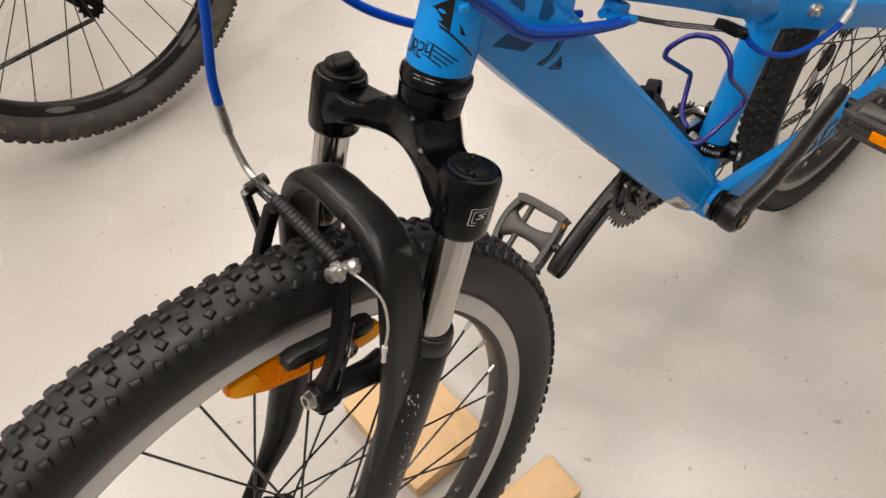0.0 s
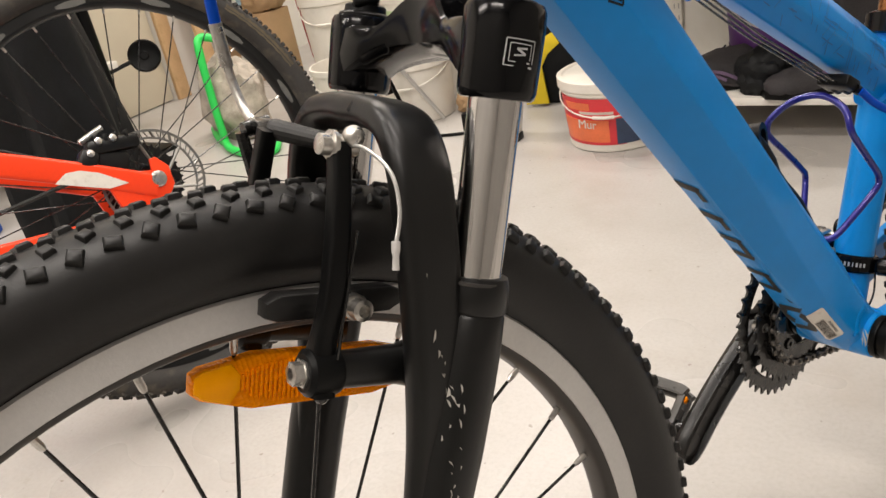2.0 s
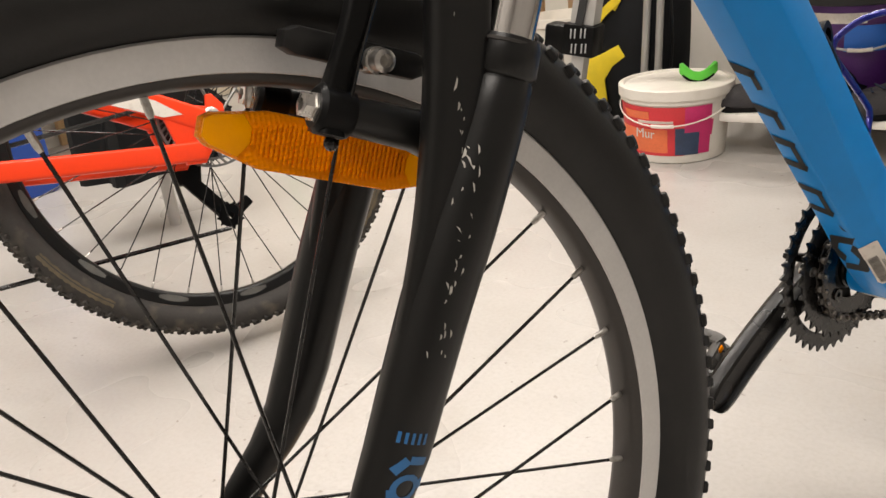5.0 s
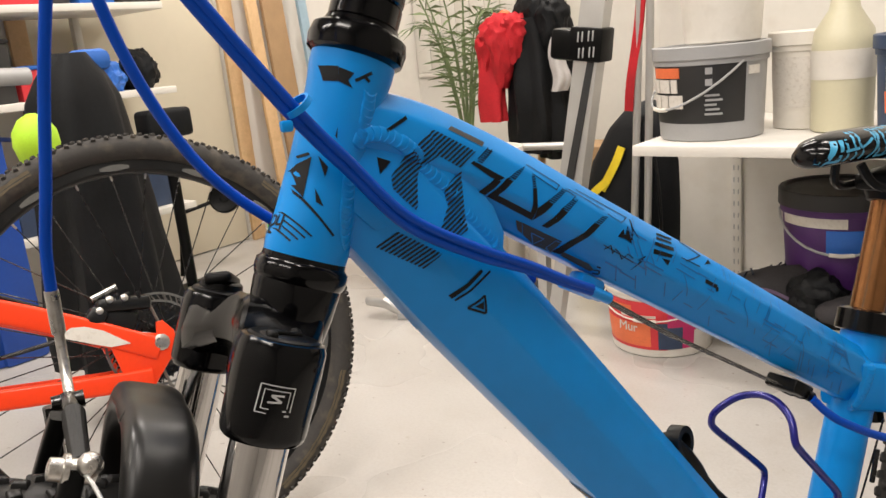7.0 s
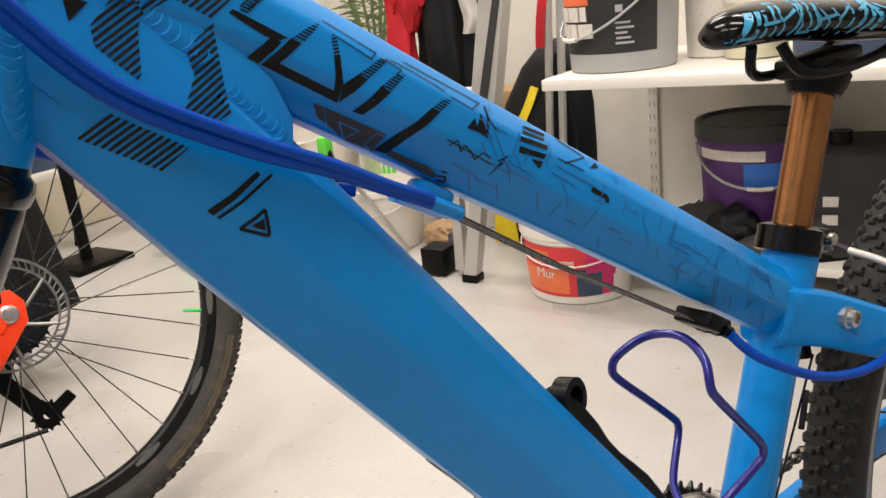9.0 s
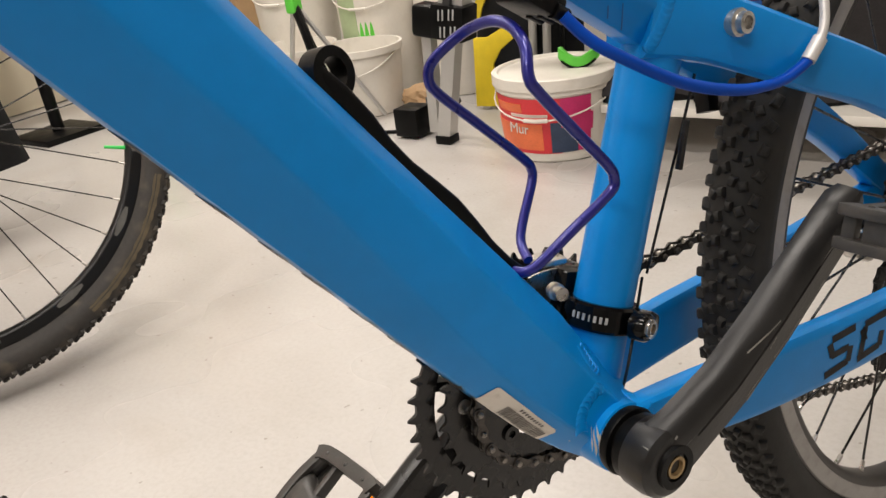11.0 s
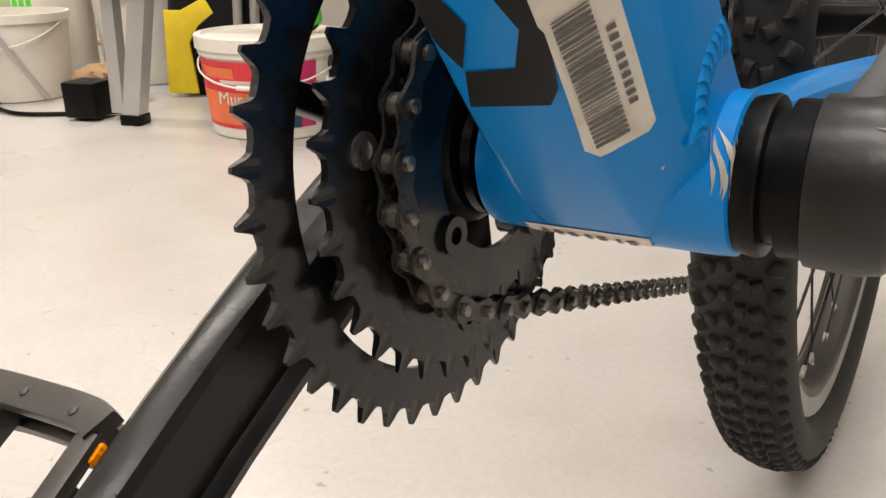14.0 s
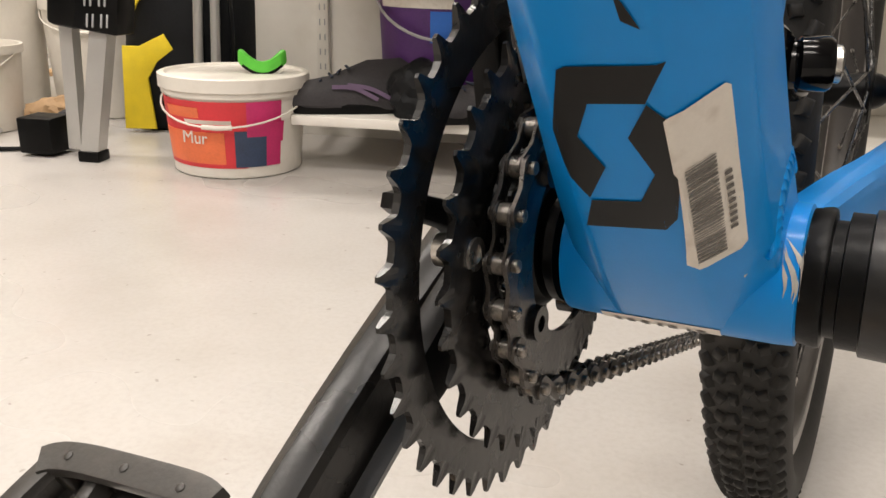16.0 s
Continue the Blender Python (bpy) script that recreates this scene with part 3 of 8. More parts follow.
bm = bmesh.new()
CROWN_O = (LEG_L + LEG_R) / 2
ACROSS = (LEG_R - LEG_L) / (LEG_R - LEG_L).length
BACK = ACROSS.cross(LEG_UP).normalized()
for leg in (LEG_L, LEG_R):
    base = leg + LEG_UP * (0.0455 if leg is LEG_L else 0.0415)
    lathe(bm, base, LEG_UP, [(0, 0.0126), (0.0002, 0.0160), (0.0015, 0.0172), (0.004, 0.0179), (0.030, 0.0186), (0.0385, 0.0184), (0.0412, 0.0172), (0.0416, 0.0152), (0.0390, 0.0146)], 44)
rings = []
for k in range(-16, 17):
    r = abs(k) / 16
    bend = r * r * (3 - 2 * r)
    c = CROWN_O + ACROSS * (0.0590 * k / 16) + BACK * (0.0165 * (1 - bend))
    wide = 0.0218 - 0.0046 * bend
    fall = min(1, max(0, (r - 0.16) / 0.44))
    top = 0.0935 - 0.0135 * fall * fall * (3 - 2 * fall) - (0.003 if k > 0 else 0.0) * fall
    low = 0.0655 - 0.0165 * r ** 2.6 - (0.004 if k > 0 else 0.0) * r
    lip = 0.0016 * max(0, 1 - abs(r - 0.55) / 0.30)
    rings.append([c + BACK * (wide * a) + LEG_UP * v for a, v in ((-0.55, low), (0.55, low), (0.90, low + 0.004), (1.0, (low + top) / 2), (0.95, top - 0.0022), (0.84, top), (0.66, top - 0.0008), (0.52, top - lip), (-0.52, top - lip),
                                                                   (-0.66, top - 0.0008), (-0.84, top), (-0.95, top - 0.0022), (-1.0, (low + top) / 2), (-0.90, low + 0.004))])
loft(bm, rings)
lathe(bm, V(0.1930, 0.0040, 0.3365) - STEER * 0.010, STEER, [(0.006, 0.012), (0.008, 0.0165), (0.014, 0.0185), (0.030, 0.0207), (0.0440, 0.0217), (0.0462, 0.0211), (0.0466, 0.0190)], 44)
crown = part("fork_crown", bm, GLOSS_BLACK, bicycle, "gloss black forked fork crown", angle=38)
bm = bmesh.new()
cap = LEG_L + LEG_UP * 0.0852
lathe(bm, cap, LEG_UP, [(0, 0.0150), (0.0022, 0.0149), (0.0030, 0.0138), (0.0024, 0.0100), (0.0030, 0.0090), (0.0032, 0.003)], 32)
block(bm, (0.0180, 0.0036, 0.0020), Matrix.Translation(cap + LEG_UP * 0.0036) @ pose(0, 0, 0, 0, 21, 24), 0.0008)
for k in (0.8, 3.9):
    dome(bm, cap + LEG_UP * 0.0030 + BACK * (0.0095 * math.cos(k)) + ACROSS * (0.0095 * math.sin(k)), 0.0026, 8)
part("fork_cap", bm, PLASTIC, crown, "low black slotted end cap")
bm = bmesh.new()
cap = LEG_R + LEG_UP * 0.0812
lathe(bm, cap, LEG_UP, [(0, 0.0150), (0.0030, 0.0149), (0.0042, 0.0138), (0.0046, 0.0120), (0.0080, 0.0116), (0.0090, 0.0104), (0.0090, 0.003)], 32)
block(bm, (0.0260, 0.0150, 0.0070), Matrix.Translation(cap + LEG_UP * 0.0088) @ pose(0, 0, 0, 0, 21, 64), 0.0028, 3)
part("fork_knob", bm, PLASTIC, crown, "black stepped adjuster knob")


def ellipse(c, hx, hy, seg=24, tilt=None):
    a = (V(0.927, 0, -0.375) if tilt is None else tilt)
    return [c + a * hx * math.cos(t) + V(0, hy, 0) * math.sin(t) for t in (2 * math.pi * i / seg for i in range(seg))]


LEG_ROWS = ((0.1347, 0.2480, 0.0126, 0.0126), (0.1345, 0.2475, 0.0143, 0.0143), (0.1332, 0.2440, 0.0153, 0.0153), (0.1290, 0.2330, 0.0157, 0.0157), (0.1284, 0.2315, 0.0139, 0.0139), (0.1278, 0.2300, 0.0148, 0.0148),
            (0.1222, 0.2170, 0.0156, 0.0152), (0.1110, 0.1940, 0.0168, 0.0154), (0.0985, 0.1690, 0.0174, 0.0156), (0.0830, 0.1370, 0.0171, 0.0156), (0.0685, 0.1040, 0.0166, 0.0154), (0.0550, 0.0720, 0.0162, 0.0150),
            (0.0430, 0.0480, 0.0152, 0.0125), (0.0285, 0.0300, 0.0140, 0.0085), (0.0120, 0.0140, 0.0128, 0.0055), (0.0, 0.0, 0.0125, 0.0050), (-0.006, -0.008, 0.010, 0.0045))
bm = bmesh.new()
for sgn, leg in ((-1, LEG_L), (1, LEG_R)):
    shift = leg.x - LEG_L.x
    rings = []
    for i, (x, z, hx, hy) in enumerate(LEG_ROWS):
        rings.append(ellipse(V(x + shift * (z / 0.28) ** 0.6 if z > 0 else x, leg.y * (1 if i < 9 else 1 - 0.022 * (i - 8)), z), hx, hy, 32))
    loft(bm, rings)
half = [V(0.0735, -0.0588, 0.126), V(0.0845, -0.0590, 0.155), V(0.0930, -0.0590, 0.180), V(0.1005, -0.0592, 0.210), V(0.1075, -0.0580, 0.243), V(0.1140, -0.0560, 0.277), V(0.1205, -0.0500, 0.303), V(0.1262, -0.0360, 0.3180), V(0.1296, -0.0150, 0.3222), V(0.1304, 0.002, 0.3226)]
path = smooth_path(half + [V(p.x + 0.0075 * min(1, abs(p.y) / 0.05), 0.0040 - p.y, p.z) for p in reversed(half[:-1])], 5)
sec = rounded_section([(-0.0076, -0.0128), (0.0046, -0.0140), (0.0082, -0.0050), (0.0082, 0.0060), (0.0050, 0.0122), (-0.0076, 0.0130)], 0.0058, 4)
n = len(path)
sweep(bm, path, sec, tuple(-FORE), [(1.0 - 0.25 * max(0, abs(2 * i / (n - 1) - 1) - 0.70) / 0.30, 1.16 - 0.22 * abs(2 * i / (n - 1) - 1) ** 3) for i in range(n)])
lowers = part("fork_lower_casting", bm, BLACK, bicycle, "satin black fork legs joined by an arch", angle=55)
for leg in (LEG_L, LEG_R):
    bm = bmesh.new()
    ring_lathe(bm, leg - LEG_UP * 0.0360, LEG_UP, [(-0.0012, 0.0126), (-0.0012, 0.0148), (0.0002, 0.0148), (0.0006, 0.0126)], 40)
    part("wiper_seal", bm, RIM_GREY, lowers, "thin pale wiper ring")
bm = bmesh.new()
tube(bm, [V(0.1215, -0.012, 0.3265), V(0.1185, -0.010, 0.3285), V(0.117, -0.009, 0.3265)], [0.0042, 0.0040, 0.0030], 10)
part("arch_plug", bm, PLASTIC, lowers)


# rim brake
def brake_side(sgn):
    """One arm with its boss, pad and bolts."""
    bm = bmesh.new()
    foot = V(0.0555, 0.0375 * sgn, 0.2280)
    path = smooth_path([foot - STEER * 0.010, foot + STEER * 0.008, foot + STEER * 0.035 + V(0, 0.005 * sgn, 0), foot + STEER * 0.070 + V(0, 0.0035 * sgn, 0), foot + STEER * 0.101 - V(0, 0.002 * sgn, 0)], 5)
    sec = rounded_section([(-0.0052, -0.0050), (0.0052, -0.0050), (0.0052, 0.0050), (-0.0052, 0.0050)], 0.0028, 3)
    m = len(path)
    sweep(bm, path, sec, tuple(FORE), [(1.75 - 0.85 * min(1, i / (m * 0.35)), 1.2 - 0.35 * i / m) for i in range(m)])
    lathe(bm, foot - FORE * 0.008, FORE, [(0, 0.0105), (0.002, 0.0112), (0.014, 0.0108), (0.016, 0.0085)], 24)
    arm = part("brake_arm", bm, PLASTIC, bicycle, "black rim brake arm")
    bm = bmesh.new()
    lathe(bm, foot - FORE * 0.052, FORE, [(0, 0.0125), (0.012, 0.0095), (0.044, 0.0086)], 20)
    part("brake_boss", bm, BLACK, arm)
    bm = bmesh.new()
    lathe(bm, foot + FORE * 0.0075, FORE, [(0, 0.0068), (0.0015, 0.0068), (0.0018, 0.0055), (0.0060, 0.0055), (0.0064, 0.0030), (0.0030, 0.0028)], 6)
    part("pivot_bolt", bm, BOLT, arm, "bright hexagonal pivot bolt")
    tang = V(0.945, 0, -0.327)
    pad_m = Matrix(((tang.x, 0, 0.327, 0.0790), (0, 1, 0, 0.0205 * sgn), (tang.z, 0, 0.945, 0.2480), (0, 0, 0, 1)))
    bm = bmesh.new()
    outline = [(-0.036, -0.0040), (-0.030, -0.0062), (0.028, -0.0062), (0.034, -0.0030), (0.034, 0.0040), (0.028, 0.0062), (-0.030, 0.0062), (-0.036, 0.0030)]
    slab(bm, outline, 0.011, pad_m @ pose(0, 0.0055, 0, 90, 0, 0), 0.0015)
    part("brake_pad", bm, RUBBER, arm, "black rubber brake pad")
    bm = bmesh.new()
    c = V(0.0847, 0.0200 * sgn, 0.2446)
    lathe(bm, c, (0, sgn, 0), [(0, 0.0062), (0.010, 0.0062), (0.0102, 0.0052), (0.0165, 0.0052), (0.0170, 0.0044), (0.0175, 0.0030), (0.0140, 0.0028)], 20)
    part("pad_bolt", bm, BOLT, arm, "steel socket bolt")
    bm = bmesh.new()
    tube(bm, smooth_path([foot - FORE * 0.004 + V(0, 0.004 * sgn, -0.006), foot + V(0.012, 0.010 * sgn, 0.020), foot + STEER * 0.062 + V(0.008, 0.008 * sgn, 0)], 5), 0.0008, 6)
    dome(bm, foot - STEER * 0.013 + V(0.004, -0.003 * sgn, -0.002), 0.0035, 8)
    part("return_spring", bm, STEEL_DARK, arm)
    return arm


left_arm = brake_side(-1)
right_arm = brake_side(1)
anchor = V(0.0951, -0.0345, 0.3196)
bm = bmesh.new()
lathe(bm, anchor - FORE * 0.006, FORE, [(0, 0.0050), (0.010, 0.0050), (0.0105, 0.0066), (0.0125, 0.0066), (0.0130, 0.0048), (0.0175, 0.0046), (0.018, 0.003)], 14)
dome(bm, anchor + V(0.004, -0.004, 0.003), 0.0052, 10)
part("cable_anchor", bm, BOLT, left_arm, "bright cable clamp bolt")
bm = bmesh.new()
bel = [V(0.0995, 0.041, 0.3195) + (V(0.0962, -0.026, 0.3195) - V(0.0995, 0.041, 0.3195)) * (i / 34) for i in range(35)]
tube(bm, bel, [0.0046 - 0.0014 * (i / 34) + (0.0010 if i % 2 else 0) for i in range(35)], 14)
part("rubber_boot", bm, RUBBER, left_arm, "ribbed black rubber boot", angle=20)
bm = bmesh.new()
tube(bm, [V(0.0965, -0.022, 0.3195), anchor], 0.0008, 6)
tube(bm, smooth_path([anchor, V(0.098, -0.047, 0.3190), V(0.1005, -0.0600, 0.3090), V(0.0960, -0.0680, 0.2950), V(0.0885, -0.0715, 0.2830)], 6), 0.0009, 8)
part("brake_wire", bm, WIRE, left_arm, "frayed silver inner wire")
bm = bmesh.new()
tube(bm, [V(0.0892, -0.0712, 0.2845), V(0.0878, -0.0717, 0.2805), V(0.0874, -0.0718, 0.2790), V(0.0855, -0.0724, 0.2735)], [0.0019, 0.0019, 0.0014, 0.0016], 10)
part("wire_end_cap", bm, ALLOY, left_arm, "crimped aluminium end cap")
bm = bmesh.new()
block(bm, (0.007, 0.026, 0.010), pose(0.0990, 0.0520, 0.3195), 0.002)
tube(bm, [V(0.0915, 0.062, 0.3195), V(0.1065, 0.062, 0.3195)], 0.0045, 12)
tube(bm, [V(0.0905, 0.0625, 0.3190), V(0.0905, 0.0625, 0.2700)], 0.0035, 8)
part("noodle_link", bm, STEEL_DARK, right_arm, "pivoting steel link")
bm = bmesh.new()
tube(bm, smooth_path([V(0.0995, 0.044, 0.3195), V(0.1000, 0.060, 0.3198), V(0.1006, 0.0740, 0.3260), V(0.1012, 0.0820, 0.3400), V(0.1014, 0.0845, 0.3560), V(0.1014, 0.0840, 0.3720)], 6), 0.0026, 12)
tube(bm, [V(0.1014, 0.0845, 0.3500), V(0.1014, 0.0840, 0.3730)], 0.0036, 12)
part("brake_noodle", bm, BOLT, right_arm, "bent bright steel cable guide tube")


# frame
def faceted(corners, r):
    """A tube's outline from the corners of its right half, from the bottom up."""
    return rounded_section([(-corners[0][0], corners[0][1])] + corners + [(-a, b) for a, b in reversed(corners[1:])], r, 2)


def between(c0, c1, k):
    return [(a0 + (a1 - a0) * k, b0 + (b1 - b0) * k) for (a0, b0), (a1, b1) in zip(c0, c1)]


bm = bmesh.new()
lathe(bm, V(0.2115, 0.004, 0.381), STEER, [(0, 0.0205), (0.006, 0.0208), (0.018, 0.0196), (0.050, 0.0190), (0.082, 0.0196), (0.094, 0.0210), (0.0995, 0.0210)], 48)
upper_end = [(0.0110, -0.0315), (0.0228, -0.0030), (0.0200, 0.0225), (0.0100, 0.0315)]      # ridged sides, squarer towards the bottom bracket
lower_end = [(0.0110, -0.0315), (0.0225, -0.0155), (0.0225, 0.0155), (0.0100, 0.0315)]
p0, p1 = V(0.2367, 0.005, 0.4252), V(0.5395, MID, 0.0440)
path = [p0 + (p1 - p0) * (i / 20) for i in range(21)] + [V(0.5510, MID, 0.0285), V(0.5625, MID, 0.0140), V(0.5745, MID, 0.0005), V(0.5860, MID, -0.0105)]
sec = [faceted(between(upper_end, lower_end, max(0.0, min(1.0, (i - 12) / 7))), 0.0016) for i in range(25)]
sweep(bm, path, sec, (0, 0, 1), [(0.80 + 0.20 * min(1, i / 4) + 0.36 * max(0, (i - 15) / 9) ** 1.5, 0.90 + 0.10 * min(1, i / 4) - 0.20 * max(0, (i - 20) / 4)) for i in range(25)])
sec = faceted([(0.0072, -0.0235), (0.0174, -0.0050), (0.0160, 0.0120), (0.0070, 0.0235)], 0.0022)
path = smooth_path([V(0.236, 0.004, 0.4420), V(0.262, 0.0045, 0.4340), V(0.292, 0.005, 0.4200), V(0.330, 0.006, 0.4000), V(0.390, 0.007, 0.3640), V(0.490, 0.009, 0.3050), V(0.600, MID, 0.2380), V(0.652, MID, 0.2060)], 5)
n = len(path)
sweep(bm, path, sec, (0, 0, 1), [(1.08 - 0.10 * i / n, 0.86 + 0.14 * min(1, i / 8) - 0.07 * (i / n)) for i in range(n)])
gusset = [(0.226, 0.449), (0.262, 0.441), (0.300, 0.414), (0.3165, 0.393), (0.3222, 0.377), (0.3208, 0.3685), (0.3235, 0.3610), (0.318, 0.343), (0.270, 0.366), (0.240, 0.392), (0.222, 0.412)]
slab(bm, gusset, 0.034, pose(0, 0.022, 0, 90, 0, 0), 0.007)
lathe(bm, V(0.584, MID - 0.0345, -0.014), (0, 1, 0), [(0, 0.0180), (0.001, 0.0203), (0.006, 0.0207), (0.062, 0.0207), (0.067, 0.0203), (0.068, 0.0180)], 48)
st = V(0.325, 0, 0.946)
lathe(bm, BB, st, [(0.0, 0.0180), (0.05, 0.0172), (0.19, 0.0170), (0.232, 0.0178), (0.262, 0.0182), (0.2745, 0.0182)], 40)
stay_sec = rounded_section([(-0.0085, -0.0205), (0.0085, -0.0205), (0.0085, 0.0205), (-0.0085, 0.0205)], 0.0065, 3)
for s in (-1, 1):
    path = smooth_path([V(0.640, MID + s * 0.008, 0.2030), V(0.675, MID + s * 0.020, 0.1930), V(0.730, MID + s * 0.038, 0.1680), V(0.800, MID + s * 0.047, 0.1380), V(0.900, MID + s * 0.056, 0.0820), V(1.000, MID + s * 0.064, 0.0120)], 5)
    n = len(path)
    sweep(bm, path, stay_sec, (0, 0, 1), [(1.0, 1.0 - 0.42 * (i / n)) for i in range(n)])
    path = smooth_path([V(0.592, MID + s * 0.028, -0.0150), V(0.640, MID + s * 0.036, -0.0155), V(0.700, MID + s * 0.045, -0.0170), V(0.800, MID + s * 0.054, -0.0180), V(0.900, MID + s * 0.060, -0.0120), V(1.000, MID + s * 0.065, -0.0030)], 5)
    n = len(path)
    sweep(bm, path, stay_sec, (0, 0, 1), [(0.95, 0.86 + 0.22 * math.sin(math.pi * min(1, i / (n * 0.8))) - 0.45 * max(0, i / n - 0.6)) for i in range(n)])
    slab(bm, [(0.985, -0.020), (1.020, -0.016), (1.024, 0.006), (1.006, 0.022), (0.985, 0.026)], 0.006, pose(0, MID + s * 0.064 + 0.003, 0, 90, 0, 0), 0.001)
tube(bm, [V(0.706, MID - 0.032, 0.1760), V(0.706, MID + 0.032, 0.1760)], 0.0085, 14)
frame_part = part("frame", bm, BLUE, bicycle, "bright blue aluminium frame with black geometric print", angle=32)

# welds: rippled beads laid along the joints
from mathutils.bvhtree import BVHTree


def tree_of(ob):
    me = ob.data
    return BVHTree.FromPolygons([v.co.copy() for v in me.vertices], [tuple(p.vertices) for p in me.polygons])


FRAME_TREE = tree_of(frame_part)


def weld(line, wide=0.0042, high=0.0017, pitch=0.0034, seed=0, way=(0, 1, 0), sink=0.0004):
    """A bead along (x, z) points thrown onto the frame's near side: overlapping scales, each a little proud of the last."""
    bm = bmesh.new()
    pts = smooth_path([V(x, 0, z) for x, z in line], 40)
    d0 = Vector(way).normalized()
    on = []
    for p in pts:
        hit, nrm, _, _ = FRAME_TREE.ray_cast(p - d0 * 0.2, d0)
        if hit is not None:
            on.append((hit, nrm if nrm.dot(d0) < 0 else -nrm))
    for _ in range(10):
        on = [on[0]] + [((on[i - 1][0] + on[i][0] + on[i + 1][0]) / 3, (on[i - 1][1] + on[i][1] + on[i + 1][1]).normalized()) for i in range(1, len(on) - 1)] + [on[-1]]
    run, rings = 0.0, []
    for i, (p, n) in enumerate(on):
        d = (on[min(i + 1, len(on) - 1)][0] - on[max(i - 1, 0)][0]).normalized()
        n = (n - d * d.dot(n)).normalized()
        side = d.cross(n)
        if i:
            run += (p - on[i - 1][0]).length
        phase = (run / pitch + 0.30 * noise.noise(V(run * 220, seed, 0))) % 1.0
        k = 0.62 + 0.50 * (1 - phase) ** 1.3
        g = 1.0 + 0.10 * noise.noise(V(run * 160, seed, 3))
        ends = min(1.0, 0.2 + min(i, len(on) - 1 - i) / 8)
        ring = []
        for j in range(14):
            t = 2 * math.pi * j / 14
            up = high * ends * k * math.sin(t) if math.sin(t) > 0 else 0.0025 * math.sin(t)
            ring.append(p - n * sink - d * (0.0022 * math.cos(t) ** 2) + side * (wide * g * math.cos(t)) + n * up)
        rings.append(ring)
    loft(bm, rings)
    return part("weld_bead", bm, BLUE, frame_part, angle=80)


weld([(0.2475, 0.4560), (0.2450, 0.4470), (0.2415, 0.4385), (0.2380, 0.4310)], 0.0042, 0.0013, 0.0036, 3)
weld([(0.2400, 0.4370), (0.2475, 0.4375), (0.2555, 0.4355), (0.2640, 0.4300), (0.2720, 0.4215), (0.2790, 0.4135), (0.2860, 0.4070), (0.2925, 0.3990)], 0.0042, 0.0012, 0.0038, 7)
weld([(0.2970, 0.3915), (0.3040, 0.3835), (0.3110, 0.3755), (0.3160, 0.3700)], 0.0034, 0.0008, 0.0036, 9)
weld([(0.2335, 0.4220), (0.2310, 0.4120), (0.2288, 0.4010), (0.2280, 0.3900), (0.2295, 0.3835)], 0.0042, 0.0013, 0.0036, 4)
weld([(0.650, 0.226), (0.645, 0.206), (0.634, 0.186)], 0.0038, 0.0012, 0.0032, 5)
weld([(0.5590, -0.0010), (0.5592, 0.0055), (0.5615, 0.0112), (0.5662, 0.0160), (0.5722, 0.0195), (0.5760, 0.0215)], 0.0042, 0.0011, 0.0030, 1)
weld([(0.5722, 0.0420), (0.5735, 0.0360), (0.5762, 0.0300), (0.5800, 0.0240)], 0.0040, 0.0015, 0.0031, 2)
weld([(0.598, 0.006), (0.602, -0.014), (0.598, -0.034)], 0.0036, 0.0011, 0.0030, 6)

beads = [ob for ob in frame_part.children if ob.name.startswith("weld_bead")]
verts, faces = [], []
for ob in [frame_part] + beads:
    first_v = len(verts)
    verts += [v.co.copy() for v in ob.data.vertices]
    faces += [tuple(first_v + k for k in p.vertices) for p in ob.data.polygons]
PRINT_TREE = BVHTree.FromPolygons(verts, faces)

# headset and stem
bm = bmesh.new()
lathe(bm, V(0.2115, 0.004, 0.381) - STEER * 0.0145, STEER, [(0, 0.0195), (0.002, 0.0222), (0.006, 0.0232), (0.010, 0.0228), (0.012, 0.0208), (0.0145, 0.0206)], 40)
part("lower_headset_ring", bm, GLOSS_BLACK, bicycle, "black lower headset seal")
bm = bmesh.new()
lathe(bm, V(0.2115, 0.004, 0.381) + STEER * 0.0995, STEER, [(0, 0.0212), (0.002, 0.0240), (0.008, 0.0248), (0.013, 0.0236), (0.016, 0.0190), (0.018, 0.0185)], 40)
part("upper_headset_ring", bm, GLOSS_BLACK, bicycle, "gloss black upper headset cover")
top = V(0.2115, 0.004, 0.381) + STEER * 0.1175
for i in range(3):
    bm = bmesh.new()
    lathe(bm, top + STEER * (0.012 * i), STEER, [(0, 0.0168), (0.001, 0.0178), (0.0108, 0.0178), (0.0118, 0.0168)], 32)
    part("headset_spacer", bm, GLOSS_BLACK, bicycle)
bm = bmesh.new()
lathe(bm, top + STEER * 0.036, STEER, [(0, 0.0175), (0.002, 0.0190), (0.038, 0.0190), (0.041, 0.0165)], 32)
tube(bm, [top + STEER * 0.056, top + STEER * 0.062 + FORE * 0.070], [0.0165, 0.0155], 20)
tube(bm, [top + STEER * 0.062 + FORE * 0.070 + V(0, -0.024, 0), top + STEER * 0.062 + FORE * 0.070 + V(0, 0.024, 0)], 0.0195, 24)
part("stem", bm, BLACK, bicycle, "satin black handlebar stem")

